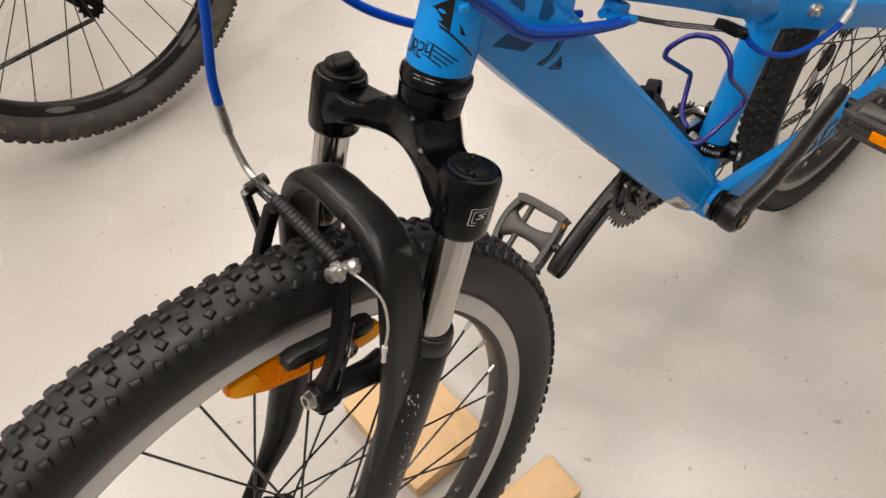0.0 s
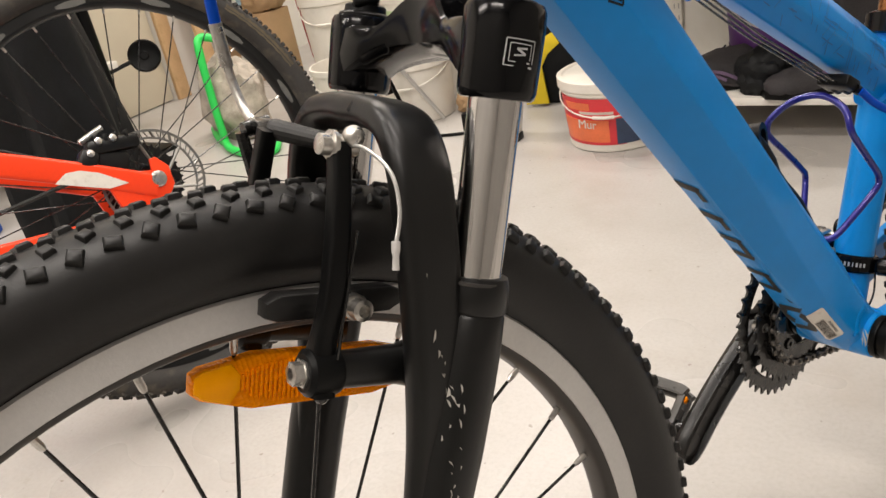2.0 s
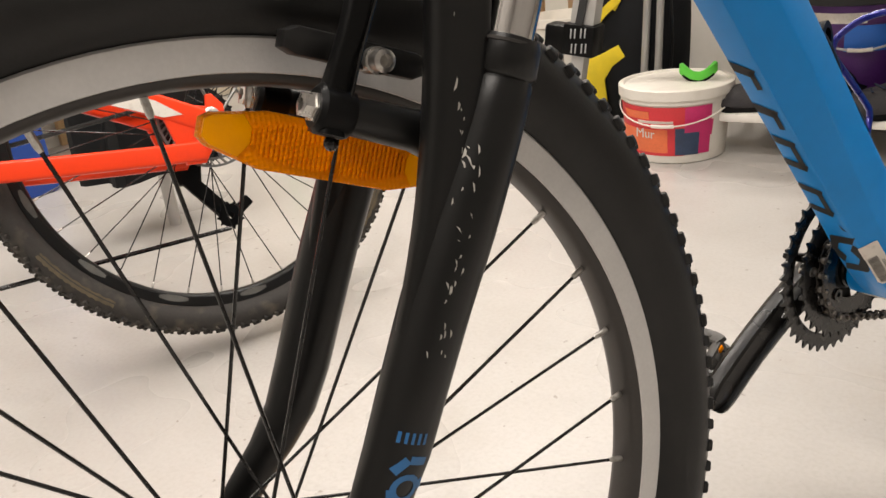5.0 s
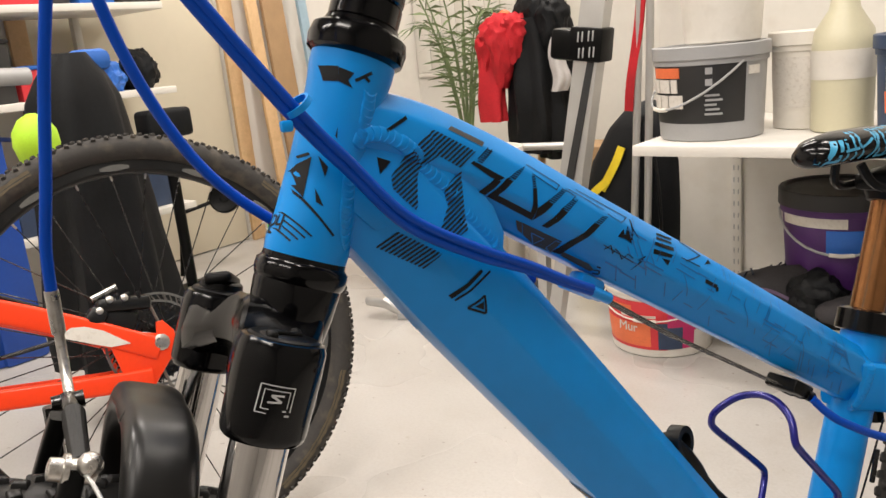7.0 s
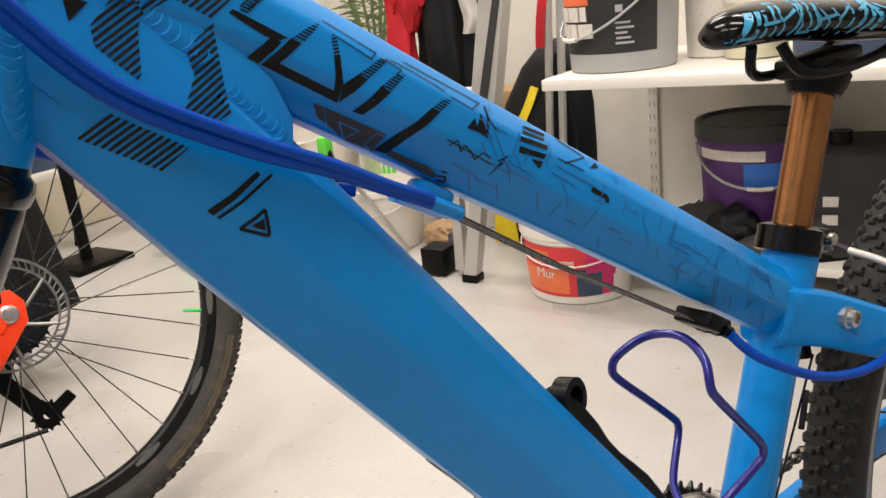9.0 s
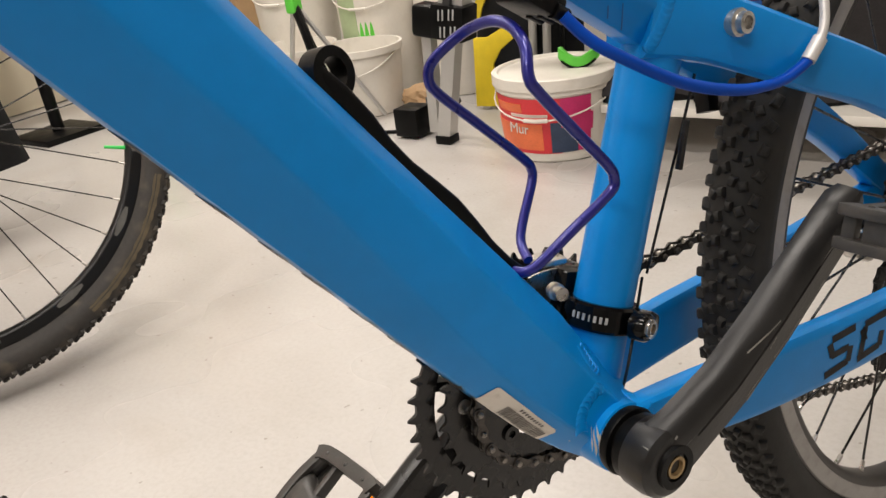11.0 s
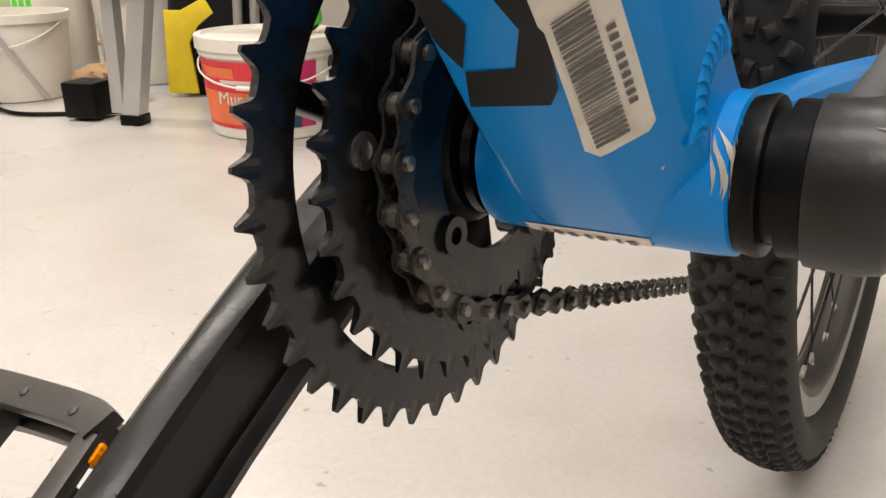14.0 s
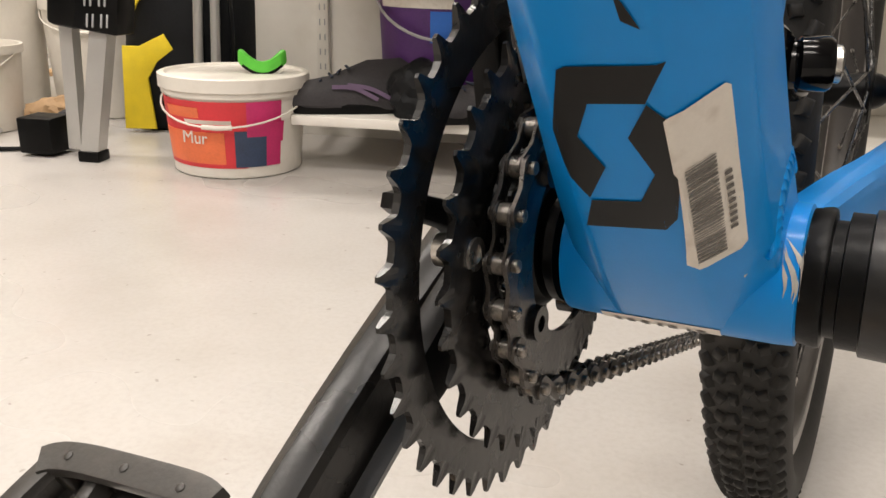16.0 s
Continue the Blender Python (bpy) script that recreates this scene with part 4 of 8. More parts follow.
# seatpost, clamp and saddle
bm = bmesh.new()
sp0 = V(0.6700, MID, 0.2490)
spd = V(0.318, 0, 0.948)
lathe(bm, sp0, spd, [(0, 0.0128), (0.098, 0.0128)], 36)
part("seatpost", bm, REFLECTING_POST, bicycle, "glossy dark seatpost with its brown reflection put into the colour")
bm = bmesh.new()
lathe(bm, sp0 - spd * 0.012, st, [(0, 0.0192), (0.001, 0.0212), (0.017, 0.0212), (0.019, 0.0170)], 36)
block(bm, (0.022, 0.020, 0.016), Matrix.Translation(sp0 + V(0.026, 0, -0.008)) @ pose(0, 0, 0, 0, 18, 0), 0.003)
clamp = part("seat_clamp", bm, GLOSS_BLACK, bicycle, "black seatpost clamp")
bm = bmesh.new()
tube(bm, [sp0 + V(0.030, -0.014, -0.008), sp0 + V(0.030, 0.016, -0.008)], 0.0042, 10)
part("clamp_bolt", bm, BOLT, clamp)
bm = bmesh.new()
lathe(bm, sp0 + spd * 0.094, spd, [(0, 0.016), (0.006, 0.019), (0.014, 0.021), (0.022, 0.017)], 28)
block(bm, (0.060, 0.030, 0.014), pose(0.706, MID, 0.359, 0, -4, 0), 0.004)
tube(bm, smooth_path([V(0.648, MID - 0.010, 0.3750), V(0.656, MID - 0.016, 0.3590), V(0.681, MID - 0.020, 0.3540), V(0.736, MID - 0.022, 0.3590), V(0.796, MID - 0.030, 0.3770)], 5), 0.0035, 8)
tube(bm, smooth_path([V(0.648, MID + 0.010, 0.3750), V(0.656, MID + 0.016, 0.3590), V(0.681, MID + 0.020, 0.3540), V(0.736, MID + 0.022, 0.3590), V(0.796, MID + 0.030, 0.3770)], 5), 0.0035, 8)
part("saddle_clamp", bm, PLASTIC, bicycle, "black saddle rails and clamp")
bm = bmesh.new()
rings = []
for i, (x, hw, zt, zb) in enumerate(((0.588, 0.006, 0.3865, 0.3800), (0.591, 0.014, 0.3930, 0.3760), (0.601, 0.0185, 0.3985, 0.3750), (0.622, 0.0205, 0.4015, 0.3750), (0.657, 0.0220, 0.4015, 0.3750), (0.707, 0.0300, 0.3985, 0.3700),
                                     (0.757, 0.0480, 0.3945, 0.366), (0.807, 0.0640, 0.3955, 0.368), (0.832, 0.0640, 0.3965, 0.372), (0.845, 0.0450, 0.3935, 0.377))):
    rings.append([V(x + 0.010, MID + hw * math.cos(t), (zt + zb) / 2 + (zt - zb) / 2 * (math.sin(t) if math.sin(t) > 0 else 0.9 * math.sin(t))) for t in (2 * math.pi * j / 20 for j in range(20))])
loft(bm, rings)
saddle = part("saddle", bm, GLOSS_BLACK, bicycle, "black saddle cover with bright blue pattern", angle=60)

# bottom bracket and cranks
bm = bmesh.new()
lathe(bm, V(0.584, MID - 0.0345, -0.014), (0, -1, 0), [(-0.001, 0.0190), (0.004, 0.0200), (0.0052, 0.0195), (0.0056, 0.0165), (0.0085, 0.0165), (0.009, 0.0190), (0.0145, 0.0190), (0.0150, 0.0170)], 40)
part("bearing_cup", bm, PLASTIC, bicycle, "black bearing seal")
bm = bmesh.new()
lathe(bm, V(0.584, MID + 0.0365, -0.014), (0, 1, 0), [(-0.001, 0.0188), (0.002, 0.0188), (0.0032, 0.0150), (0.0060, 0.0146), (0.0066, 0.0132), (0.025, 0.0128)], 32)
part("bearing_cup", bm, PLASTIC, bicycle, "black bearing seal")


def crank_axes(o, d, out):
    """Axes for an arm: x along it, y across, z outwards."""
    d, out = Vector(d).normalized(), Vector(out)
    c = out.cross(d)
    return Matrix(((d.x, c.x, out.x, o.x), (d.y, c.y, out.y, o.y), (d.z, c.z, out.z, o.z), (0, 0, 0, 1)))


L_AX = crank_axes(V(0.584, -0.0405, -0.014), ARM, (0, -1, 0))
bm = bmesh.new()
lathe(bm, L_AX @ V(0, 0, -0.001), (0, -1, 0), [(0, 0.0178), (0.001, 0.0203), (0.012, 0.0208), (0.017, 0.0198), (0.0198, 0.0170), (0.0206, 0.0145)], 40)
rings = []
for x, w, z0, z1 in ((0.004, 0.0186, 0.002, 0.0200), (0.020, 0.0170, 0.007, 0.0235), (0.050, 0.0158, 0.0140, 0.0295), (0.090, 0.0154, 0.0180, 0.0330), (0.130, 0.0150, 0.0200, 0.0345),
                          (0.155, 0.0146, 0.0210, 0.0355), (0.168, 0.0126, 0.0210, 0.0350), (0.1765, 0.0075, 0.0220, 0.0340)):
    g = 0.0013 * max(0.0, min(1.0, (x - 0.012) / 0.02)) * max(0.0, min(1.0, (0.150 - x) / 0.03))
    ridge = 0.06 + 0.10 * max(0.0, 1 - abs(x - 0.07) / 0.09)
    rings.append([L_AX @ V(x, y * w, z) for y, z in ((-1, z0), (-1, z1 - 0.0042), (-0.90, z1 - 0.0020), (ridge - 0.12, z1 - 0.0004), (ridge - 0.05, z1 - 0.0003 - g), (ridge + 0.02, z1 - 0.0003 - g), (ridge + 0.10, z1 + 0.0002 + g * 0.3),
                                                    (0.48, z1 - 0.0004), (0.72, z1 - 0.0030), (0.90, z1 - 0.0070), (1, z1 - 0.0115), (1, z0))])
loft(bm, rings)
left_crank = part("crank_arm", bm, CRANK_BLACK, bicycle, "scuffed black left crank arm", angle=24)
bm = bmesh.new()
ring_lathe(bm, L_AX @ V(0, 0, 0.0195), (0, -1, 0), [(0, 0.0075), (0, 0.0125), (0.0025, 0.0122), (0.0025, 0.0078)], 32)
part("dust_ring", bm, PLASTIC, left_crank)
bm = bmesh.new()
ring_lathe(bm, L_AX @ V(0, 0, 0.0195), (0, -1, 0), [(-0.004, 0.0040), (-0.004, 0.0066), (0.0022, 0.0062), (0.0022, 0.0046)], 24)
part("crank_bolt", bm, BRASSY, left_crank, "dull brassy crank bolt")
bm = bmesh.new()
ring_lathe(bm, L_AX @ V(0, 0, 0.0150), (0, -1, 0), [(0, 0.0030), (0, 0.0052), (0.0052, 0.0052), (0.0052, 0.0042)], 24)
lathe(bm, L_AX @ V(0, 0, 0.0140), (0, -1, 0), [(0, 0.0050), (0.0025, 0.0050)], 12)
part("bolt_socket", bm, BRASSY, left_crank, "brassy rusted bolt socket")

RARM = V(-0.787, 0, -0.618).normalized()
R_AX = crank_axes(V(0.584, 0.074, -0.014), RARM, (0, -1, 0))
bm = bmesh.new()
rings = []
for x, w, z in ((0.0, 0.0200, 0.000), (0.020, 0.0200, -0.0016), (0.040, 0.0194, -0.0038), (0.060, 0.0187, -0.0060), (0.080, 0.0181, -0.0080), (0.105, 0.0175, -0.0100), (0.130, 0.0173, -0.0112), (0.158, 0.0182, -0.0122), (0.170, 0.0155, -0.012), (0.1765, 0.0105, -0.012), (0.1790, 0.0045, -0.012)):
    up = 0.68 + 0.32 * min(1, x / 0.130) + 0.16 * math.sin(math.pi * min(1, x / 0.160))
    rings.append([R_AX @ V(x, (y * up if y < 0 else y) * w, z + h) for y, h in ((-0.80, -0.015), (1, -0.014), (1, 0.0), (0.80, 0.001), (0.70, -0.0045), (-0.62, -0.0045), (-0.72, 0.0008), (-0.88, -0.0006), (-0.98, -0.0050), (-0.98, -0.0100))])
loft(bm, rings)
lathe(bm, R_AX @ V(0.160, 0, -0.024), (0, -1, 0), [(0, 0.0115), (0.0085, 0.0115), (0.009, 0.0095)], 24)
part("crank_arm", bm, MOULDED, bicycle, "black right crank arm with a hollow back", angle=28)

RING_C = V(0.584, 0, -0.0128)
big = bmesh.new()
sprocket(big, RING_C + V(0, 0.0619, 0), 0.0874, 0.0812, 0.0690, 0.0022, 42, 3.1)
part("large_chainring", big, STEEL_DARK, bicycle, "oily black toothed large chainring", angle=5)
bm = bmesh.new()
sprocket(bm, RING_C + V(0, 0.0545, 0), 0.0712, 0.0653, 0.0470, 0.0022, 34, 1.0)
part("middle_chainring", bm, STEEL_DARK, bicycle, "oily black toothed middle chainring", angle=5)
bm = bmesh.new()
sprocket(bm, RING_C + V(0, 0.0470, 0), 0.0500, 0.0450, 0.0300, 0.0022, 24, 2.0)
part("small_chainring", bm, STEEL_DARK, bicycle, "oily black toothed small chainring", angle=5)
bm = bmesh.new()
lathe(bm, RING_C + V(0, 0.050, 0), (0, 1, 0), [(0, 0.0200), (0.003, 0.0230), (0.012, 0.0250), (0.016, 0.0265), (0.026, 0.0265)], 32)
spider = part("crank_spider", bm, PLASTIC, bicycle, "black four-armed spider")
for deg, wide in ((161, 0.34), (205, 1.0), (294, 0.45), (20, 0.5), (105, 0.5)):
    m = Matrix.Translation(RING_C + V(0, 0.0690, 0)) @ Matrix.Rotation(-radians(deg), 4, "Y")
    bm = bmesh.new()
    slab(bm, [(0.012, -0.014), (0.044, -0.012 * wide), (0.058, -0.0105 * wide), (0.070, -0.0095 * wide), (0.074, -0.006 * wide), (0.074, 0.006 * wide), (0.070, 0.0095 * wide), (0.058, 0.0105 * wide), (0.044, 0.012 * wide), (0.012, 0.014)], 0.010, m @ pose(0, 0.003, 0, 90, 0, 0), 0.0012)
    part("spider_arm", bm, PLASTIC, spider)
for k in range(4):
    t = radians(172 + 90 * k)
    c = RING_C + V(0.0527 * math.cos(t), 0.0526, 0.0527 * math.sin(t))
    bm = bmesh.new()
    ring_lathe(bm, c, (0, 1, 0), [(0, 0.0026), (0, 0.0048), (0.012, 0.0048), (0.012, 0.0026)], 16)
    lathe(bm, c + V(0, 0.0006, 0), (0, 1, 0), [(0, 0.0027), (0.006, 0.0027)], 12)
    part("chainring_bolt", bm, BOLT if k == 0 else STEEL_DARK, spider)
    t2 = t + radians(45)
    c2 = RING_C + V(0.0330 * math.cos(t2), 0.0440, 0.0330 * math.sin(t2))
    bm = bmesh.new()
    ring_lathe(bm, c2, (0, 1, 0), [(0, 0.0026), (0, 0.0055), (0.012, 0.0060), (0.012, 0.0026)], 16)
    part("chainring_bolt", bm, STEEL_DARK, spider)

# chain: rollers as one mesh, each plate pair a piece
CH_Y = 0.047
P_R = 0.0486
ctr = V(0.584, CH_Y, -0.0128)
path = []
a_up, a_dn = radians(93.5), radians(256)
start = V(1.010, 0.0560, 0.0500)
end_up = ctr + V(P_R * math.cos(a_up), 0, P_R * math.sin(a_up))
for i in range(34):
    path.append(start + (end_up - start) * (i / 33))
k = int((a_dn - a_up) * P_R / 0.0127)
for i in range(1, k + 1):
    t = a_up + (a_dn - a_up) * i / k
    path.append(ctr + V(P_R * math.cos(t), 0, P_R * math.sin(t)))
low0, low1 = path[-1], V(1.000, 0.0560, -0.1850)
for i in range(1, 36):
    path.append(low0 + (low1 - low0) * (i / 35))
bm = bmesh.new()
for p in path:
    lathe(bm, p + V(0, -0.0037, 0), (0, 1, 0), [(0, 0.0018), (0.0010, 0.0018), (0.0011, 0.0032), (0.0063, 0.0032), (0.0064, 0.0018), (0.0074, 0.0018)], 10)
    lathe(bm, p + V(0, -0.0056, 0), (0, 1, 0), [(0, 0.0012), (0.0004, 0.0019), (0.0108, 0.0019), (0.0112, 0.0012)], 10)
chain = part("chain", bm, PIN_STEEL, bicycle, "oily worn steel chain")
bm = bmesh.new()
for y in (-0.0026, 0.0018):
    out = []
    for i in range(9):
        t = math.pi / 2 + math.pi * i / 8
        out.append((-0.00635 + 0.0041 * math.cos(t), 0.0041 * math.sin(t)))
    out.append((0, -0.0022))
    for i in range(9):
        t = -math.pi / 2 + math.pi * i / 8
        out.append((0.00635 + 0.0041 * math.cos(t), 0.0041 * math.sin(t)))
    out.append((0, 0.0022))
    slab(bm, out, 0.0009, pose(0, y + 0.0009, 0, 90, 0, 0))
link_me = finish(bm, "chain_link", CHAIN_STEEL)
for i in range(len(path) - 1):
    a, b = path[i], path[i + 1]
    d = (b - a).normalized()
    side = V(0, 1, 0)
    up = d.cross(side) * -1
    o = new("chain_link", link_me)
    o.parent = chain
    w = 1.0 if i % 2 else 1.38
    mid = (a + b) / 2
    o.matrix_basis = Matrix(((d.x, 0, up.x, mid.x), (d.y, w, up.y, mid.y), (d.z, 0, up.z, mid.z), (0, 0, 0, 1)))


# pedals
def pedal(m, spot, size):
    bm = bmesh.new()
    tube(bm, [(0, -0.016, 0), (0, 0.004, 0)], [0.0068, 0.0076], 16)
    ped = part("pedal", bm, STEEL_DARK, bicycle, "worn dark plastic platform pedal")
    ped.matrix_basis = m
    bm = bmesh.new()
    bar = rounded_section([(-0.0062, -0.0030), (0.0062, -0.0030), (0.0062, 0.0030), (-0.0062, 0.0030)], 0.0008, 2)
    rail = rounded_section([(-0.0046, -0.0024), (0.0046, -0.0024), (0.0046, 0.0024), (-0.0046, 0.0024)], 0.0008, 2)
    def piece(name, path=None, section=None, box=None, spot_at=None):
        one = bmesh.new()
        if box:
            block(one, box, spot_at, 0.0010)
        else:
            sweep(one, smooth_path(path, 4), section, (0, 0, 1))
        part(name, one, PEDAL_GREY, ped, angle=35)

    for up in (-1, 1):
        for s in (-1, 1):
            k = up * 0.0088
            piece("side_rail", [V(s * 0.0400, -0.002, k), V(s * 0.0430, 0.008, k), V(s * 0.0442, 0.036, k), V(s * 0.0445, 0.060, k), V(s * 0.0432, 0.074, k), V(s * 0.0400, 0.081, k)], bar)
        k = up * 0.0080
        piece("end_rail", [V(-0.041, 0.0775, k), V(-0.020, 0.0835, k), V(0, 0.0855, k), V(0.020, 0.0835, k), V(0.041, 0.0775, k)], rail)
        piece("end_rail", [V(-0.037, 0.0015, k), V(-0.018, 0.0005, k), V(0, 0.0, k), V(0.018, 0.0005, k), V(0.037, 0.0015, k)], rail)
    plate = rounded_section([(-0.0016, -0.0085), (0.0016, -0.0085), (0.0016, 0.0085), (-0.0016, 0.0085)], 0.0008, 2)
    for s in (-1, 1):
        piece("side_plate", [V(s * 0.0440, 0.012, 0), V(s * 0.0464, 0.036, 0), V(s * 0.0466, 0.060, 0), V(s * 0.0448, 0.076, 0)], plate)
    piece("end_plate", [V(-0.041, 0.0795, 0), V(-0.020, 0.0852, 0), V(0, 0.0868, 0), V(0.020, 0.0852, 0), V(0.041, 0.0795, 0)], plate)
    for s in (-1, 1):
        for x, y, lx, ly in ((0.0400, 0.002, 0.0065, 0.0080), (0.0445, 0.058, 0.0060, 0.0080), (0.0410, 0.0775, 0.0065, 0.0080), (0.0200, 0.0835, 0.0060, 0.0050), (0.0190, 0.0008, 0.0060, 0.0050)):
            piece("web", box=(lx, ly, 0.0170), spot_at=pose(s * x, y, 0))
    rings = []
    for y, w, h in ((-0.002, 0.0200, 0.0100), (0.006, 0.0190, 0.0100), (0.014, 0.0150, 0.0092), (0.028, 0.0115, 0.0086), (0.042, 0.0108, 0.0084), (0.058, 0.0125, 0.0088), (0.068, 0.0170, 0.0094), (0.077, 0.0240, 0.0096), (0.084, 0.0240, 0.0085)):
        rings.append([V(w * (abs(math.cos(t)) ** 0.7) * (1 if math.cos(t) > 0 else -1), y, h * math.sin(t)) for t in (2 * math.pi * j / 20 for j in range(20))])
    loft(bm, rings)
    for s in (-1, 1):
        sweep(bm, [V(s * 0.008, 0.058, 0), V(s * 0.045, 0.058, 0)], rounded_section([(-0.0034, -0.0050), (0.0034, -0.0050), (0.0034, 0.0050), (-0.0034, 0.0050)], 0.002, 2), (0, 0, 1))
    part("pedal_body", bm, PEDAL_GREY, ped, angle=35)
    stud = None
    for s in (-1, 1):
        for y, x in ((0.012, 0.0420), (0.040, 0.0442), (0.068, 0.0438)):
            for up in (-1, 1):
                mm = pose(s * x, y, up * 0.0104, 0 if up > 0 else 180, 0, 0)
                if stud is None:
                    bm = bmesh.new()
                    lathe(bm, (0, 0, 0), (0, 0, 1), [(0, 0.0022), (0.0018, 0.0019), (0.0022, 0.0012)], 8)
                    stud = part("grip_stud", bm, PEDAL_GREY, ped)
                    stud.matrix_basis = mm
                else:
                    again(stud, mm)
    bm = bmesh.new()
    block(bm, size, pose(*spot), 0.0006)
    part("pedal_reflector", bm, AMBER, ped, "small amber pedal reflector")
    return ped


hole_r = V(0.584, 0, -0.014) + RARM * 0.160
hole_l = V(0.584, 0, -0.014) + ARM * 0.163
pedal(Matrix.Translation(V(hole_r.x + 0.003, 0.118, hole_r.z + 0.003)) @ pose(0, 0, 0, 0, -30.5, 0) @ pose(0.006, 0, 0, 0, 0, 6.0) @ Matrix.Diagonal((0.86, 0.88, 0.92, 1)), (0.0325, -0.0022, 0.0050), (0.0075, 0.0055, 0.0055))
pedal(Matrix.Translation(V(hole_l.x, -0.094, hole_l.z)) @ pose(0, 0, 0, 0, -14, 180) @ Matrix.Diagonal((0.92, 0.88, 0.95, 1)), (0.0505, 0.052, 0.0), (0.0030, 0.030, 0.011))

# front derailleur on the seat tube
fd_c = BB + st * 0.062
bm = bmesh.new()
ring_lathe(bm, fd_c, st, [(-0.0078, 0.0172), (-0.0078, 0.0200), (-0.0062, 0.0214), (0.0062, 0.0214), (0.0078, 0.0200), (0.0078, 0.0172)], 40)
block(bm, (0.024, 0.0150, 0.0140), Matrix.Translation(fd_c + V(0.010, -0.0195, -0.0045)) @ pose(0, 0, 0, 0, 19, 12), 0.004)
lathe(bm, V(0.607, -0.0130, 0.0430), (0.25, -1, 0), [(0, 0.0070), (0.001, 0.0082), (0.0085, 0.0082), (0.0100, 0.0072), (0.0102, 0.004)], 24)
block(bm, (0.030, 0.022, 0.030), Matrix.Translation(fd_c + V(0.004, 0.030, 0.004)) @ pose(0, 0, 0, 0, 19, 0), 0.005)
derailleur = part("front_derailleur", bm, GLOSS_BLACK, bicycle, "black front derailleur clamped round the seat tube")
bm = bmesh.new()
lathe(bm, V(0.6089, -0.0205, 0.0430), (0.25, -1, 0), [(0, 0.0056), (0.0042, 0.0056), (0.0048, 0.0048), (0.0048, 0.0031), (0.002, 0.0029)], 20)
part("clamp_bolt", bm, BOLT, derailleur, "bright socket bolt")
bm = bmesh.new()
lathe(bm, V(0.6091, -0.0222, 0.0430), (0.25, -1, 0), [(0, 0.0030), (0.0012, 0.0030)], 6)
part("bolt_socket", bm, BRASSY, derailleur)
bm = bmesh.new()
for y, dx in ((0.040, 0.0), (0.0530, 0.004)):
    out = []
    for i in range(13):
        t = radians(118 - 66 * i / 12)
        out.append((RING_C.x + dx + 0.080 * math.cos(t), RING_C.z + 0.080 * math.sin(t)))
    for i in range(13):
        t = radians(52 + 66 * i / 12)
        out.append((RING_C.x + dx + 0.058 * math.cos(t), RING_C.z + 0.058 * math.sin(t)))
    slab(bm, out, 0.0016, pose(0, y, 0, 90, 0, 0))
block(bm, (0.010, 0.018, 0.012), pose(0.640, 0.047, 0.046, 0, 35, 0), 0.002)
part("derailleur_cage", bm, BOLT, derailleur, "bright steel chain guide")
bm = bmesh.new()
lathe(bm, fd_c + V(-0.020, 0.016, 0.016), (-0.2, -1, 0.1), [(0, 0.0052), (0.004, 0.0052), (0.0045, 0.0040), (0.010, 0.0040)], 18)
block(bm, (0.022, 0.012, 0.004), Matrix.Translation(fd_c + V(-0.020, 0.020, 0.034)) @ pose(0, 0, 0, 10, 10, 0), 0.0015)
part("derailleur_link", bm, BOLT, derailleur, "bright steel link")
bm = bmesh.new()
block(bm, (0.018, 0.018, 0.014), Matrix.Translation(fd_c + V(0.030, 0.012, 0.018)), 0.004)
tube(bm, [fd_c + V(0.030, 0.004, 0.018), fd_c + V(0.030, 0.030, 0.018)], 0.0075, 16)
part("derailleur_pivot", bm, GLOSS_BLACK, derailleur)
bm = bmesh.new()
tube(bm, smooth_path([fd_c + V(0.028, -0.006, 0.014), V(0.603, -0.012, 0.020), V(0.606, 0.000, -0.010)], 5), 0.0009, 6)
tube(bm, [fd_c + V(0.034, -0.004, 0.014), V(0.6660, -0.009, 0.170)], 0.0009, 6)
tube(bm, [V(0.6520, -0.0085, 0.120), V(0.6590, -0.0085, 0.146)], 0.0021, 8)
part("shift_wire", bm, STEEL_DARK, derailleur)

# rear derailleur below the axle
bm = bmesh.new()
block(bm, (0.034, 0.020, 0.042), pose(1.000, 0.082, -0.048, 0, 25, 0), 0.006)
block(bm, (0.018, 0.006, 0.090), pose(1.005, 0.066, -0.120, 0, 8, 0), 0.003)
rd = part("rear_derailleur", bm, BOLT, bicycle, "silver rear derailleur with black jockey wheels")
for c in (V(1.002, 0.058, -0.085), V(1.008, 0.058, -0.160)):
    bm = bmesh.new()
    sprocket(bm, c, 0.0230, 0.0190, 0.005, 0.004, 11, 0)
    part("jockey_wheel", bm, PLASTIC, rd)

# bottle cage: one bent rod on a black base strip
bm = bmesh.new()
rod = [V(0.566, 0.022, 0.086), V(0.573, 0.036, 0.095), V(0.592, 0.046, 0.119), V(0.593, 0.0465, 0.127), V(0.588, 0.046, 0.134), V(0.562, 0.045, 0.158), V(0.537, 0.045, 0.181), V(0.5315, 0.044, 0.190), V(0.534, 0.041, 0.199), V(0.545, 0.030, 0.2100),
       V(0.550, 0.014, 0.2150), V(0.5515, 0.0, 0.2130), V(0.548, -0.014, 0.205), V(0.5435, -0.0205, 0.192), V(0.548, -0.021, 0.184), V(0.570, -0.0205, 0.160), V(0.5885, -0.020, 0.140), V(0.5925, -0.0195, 0.132), V(0.5895, -0.0190, 0.1255), V(0.568, -0.0140, 0.1110), V(0.5475, -0.0055, 0.0945), V(0.541, 0.003, 0.0930)]
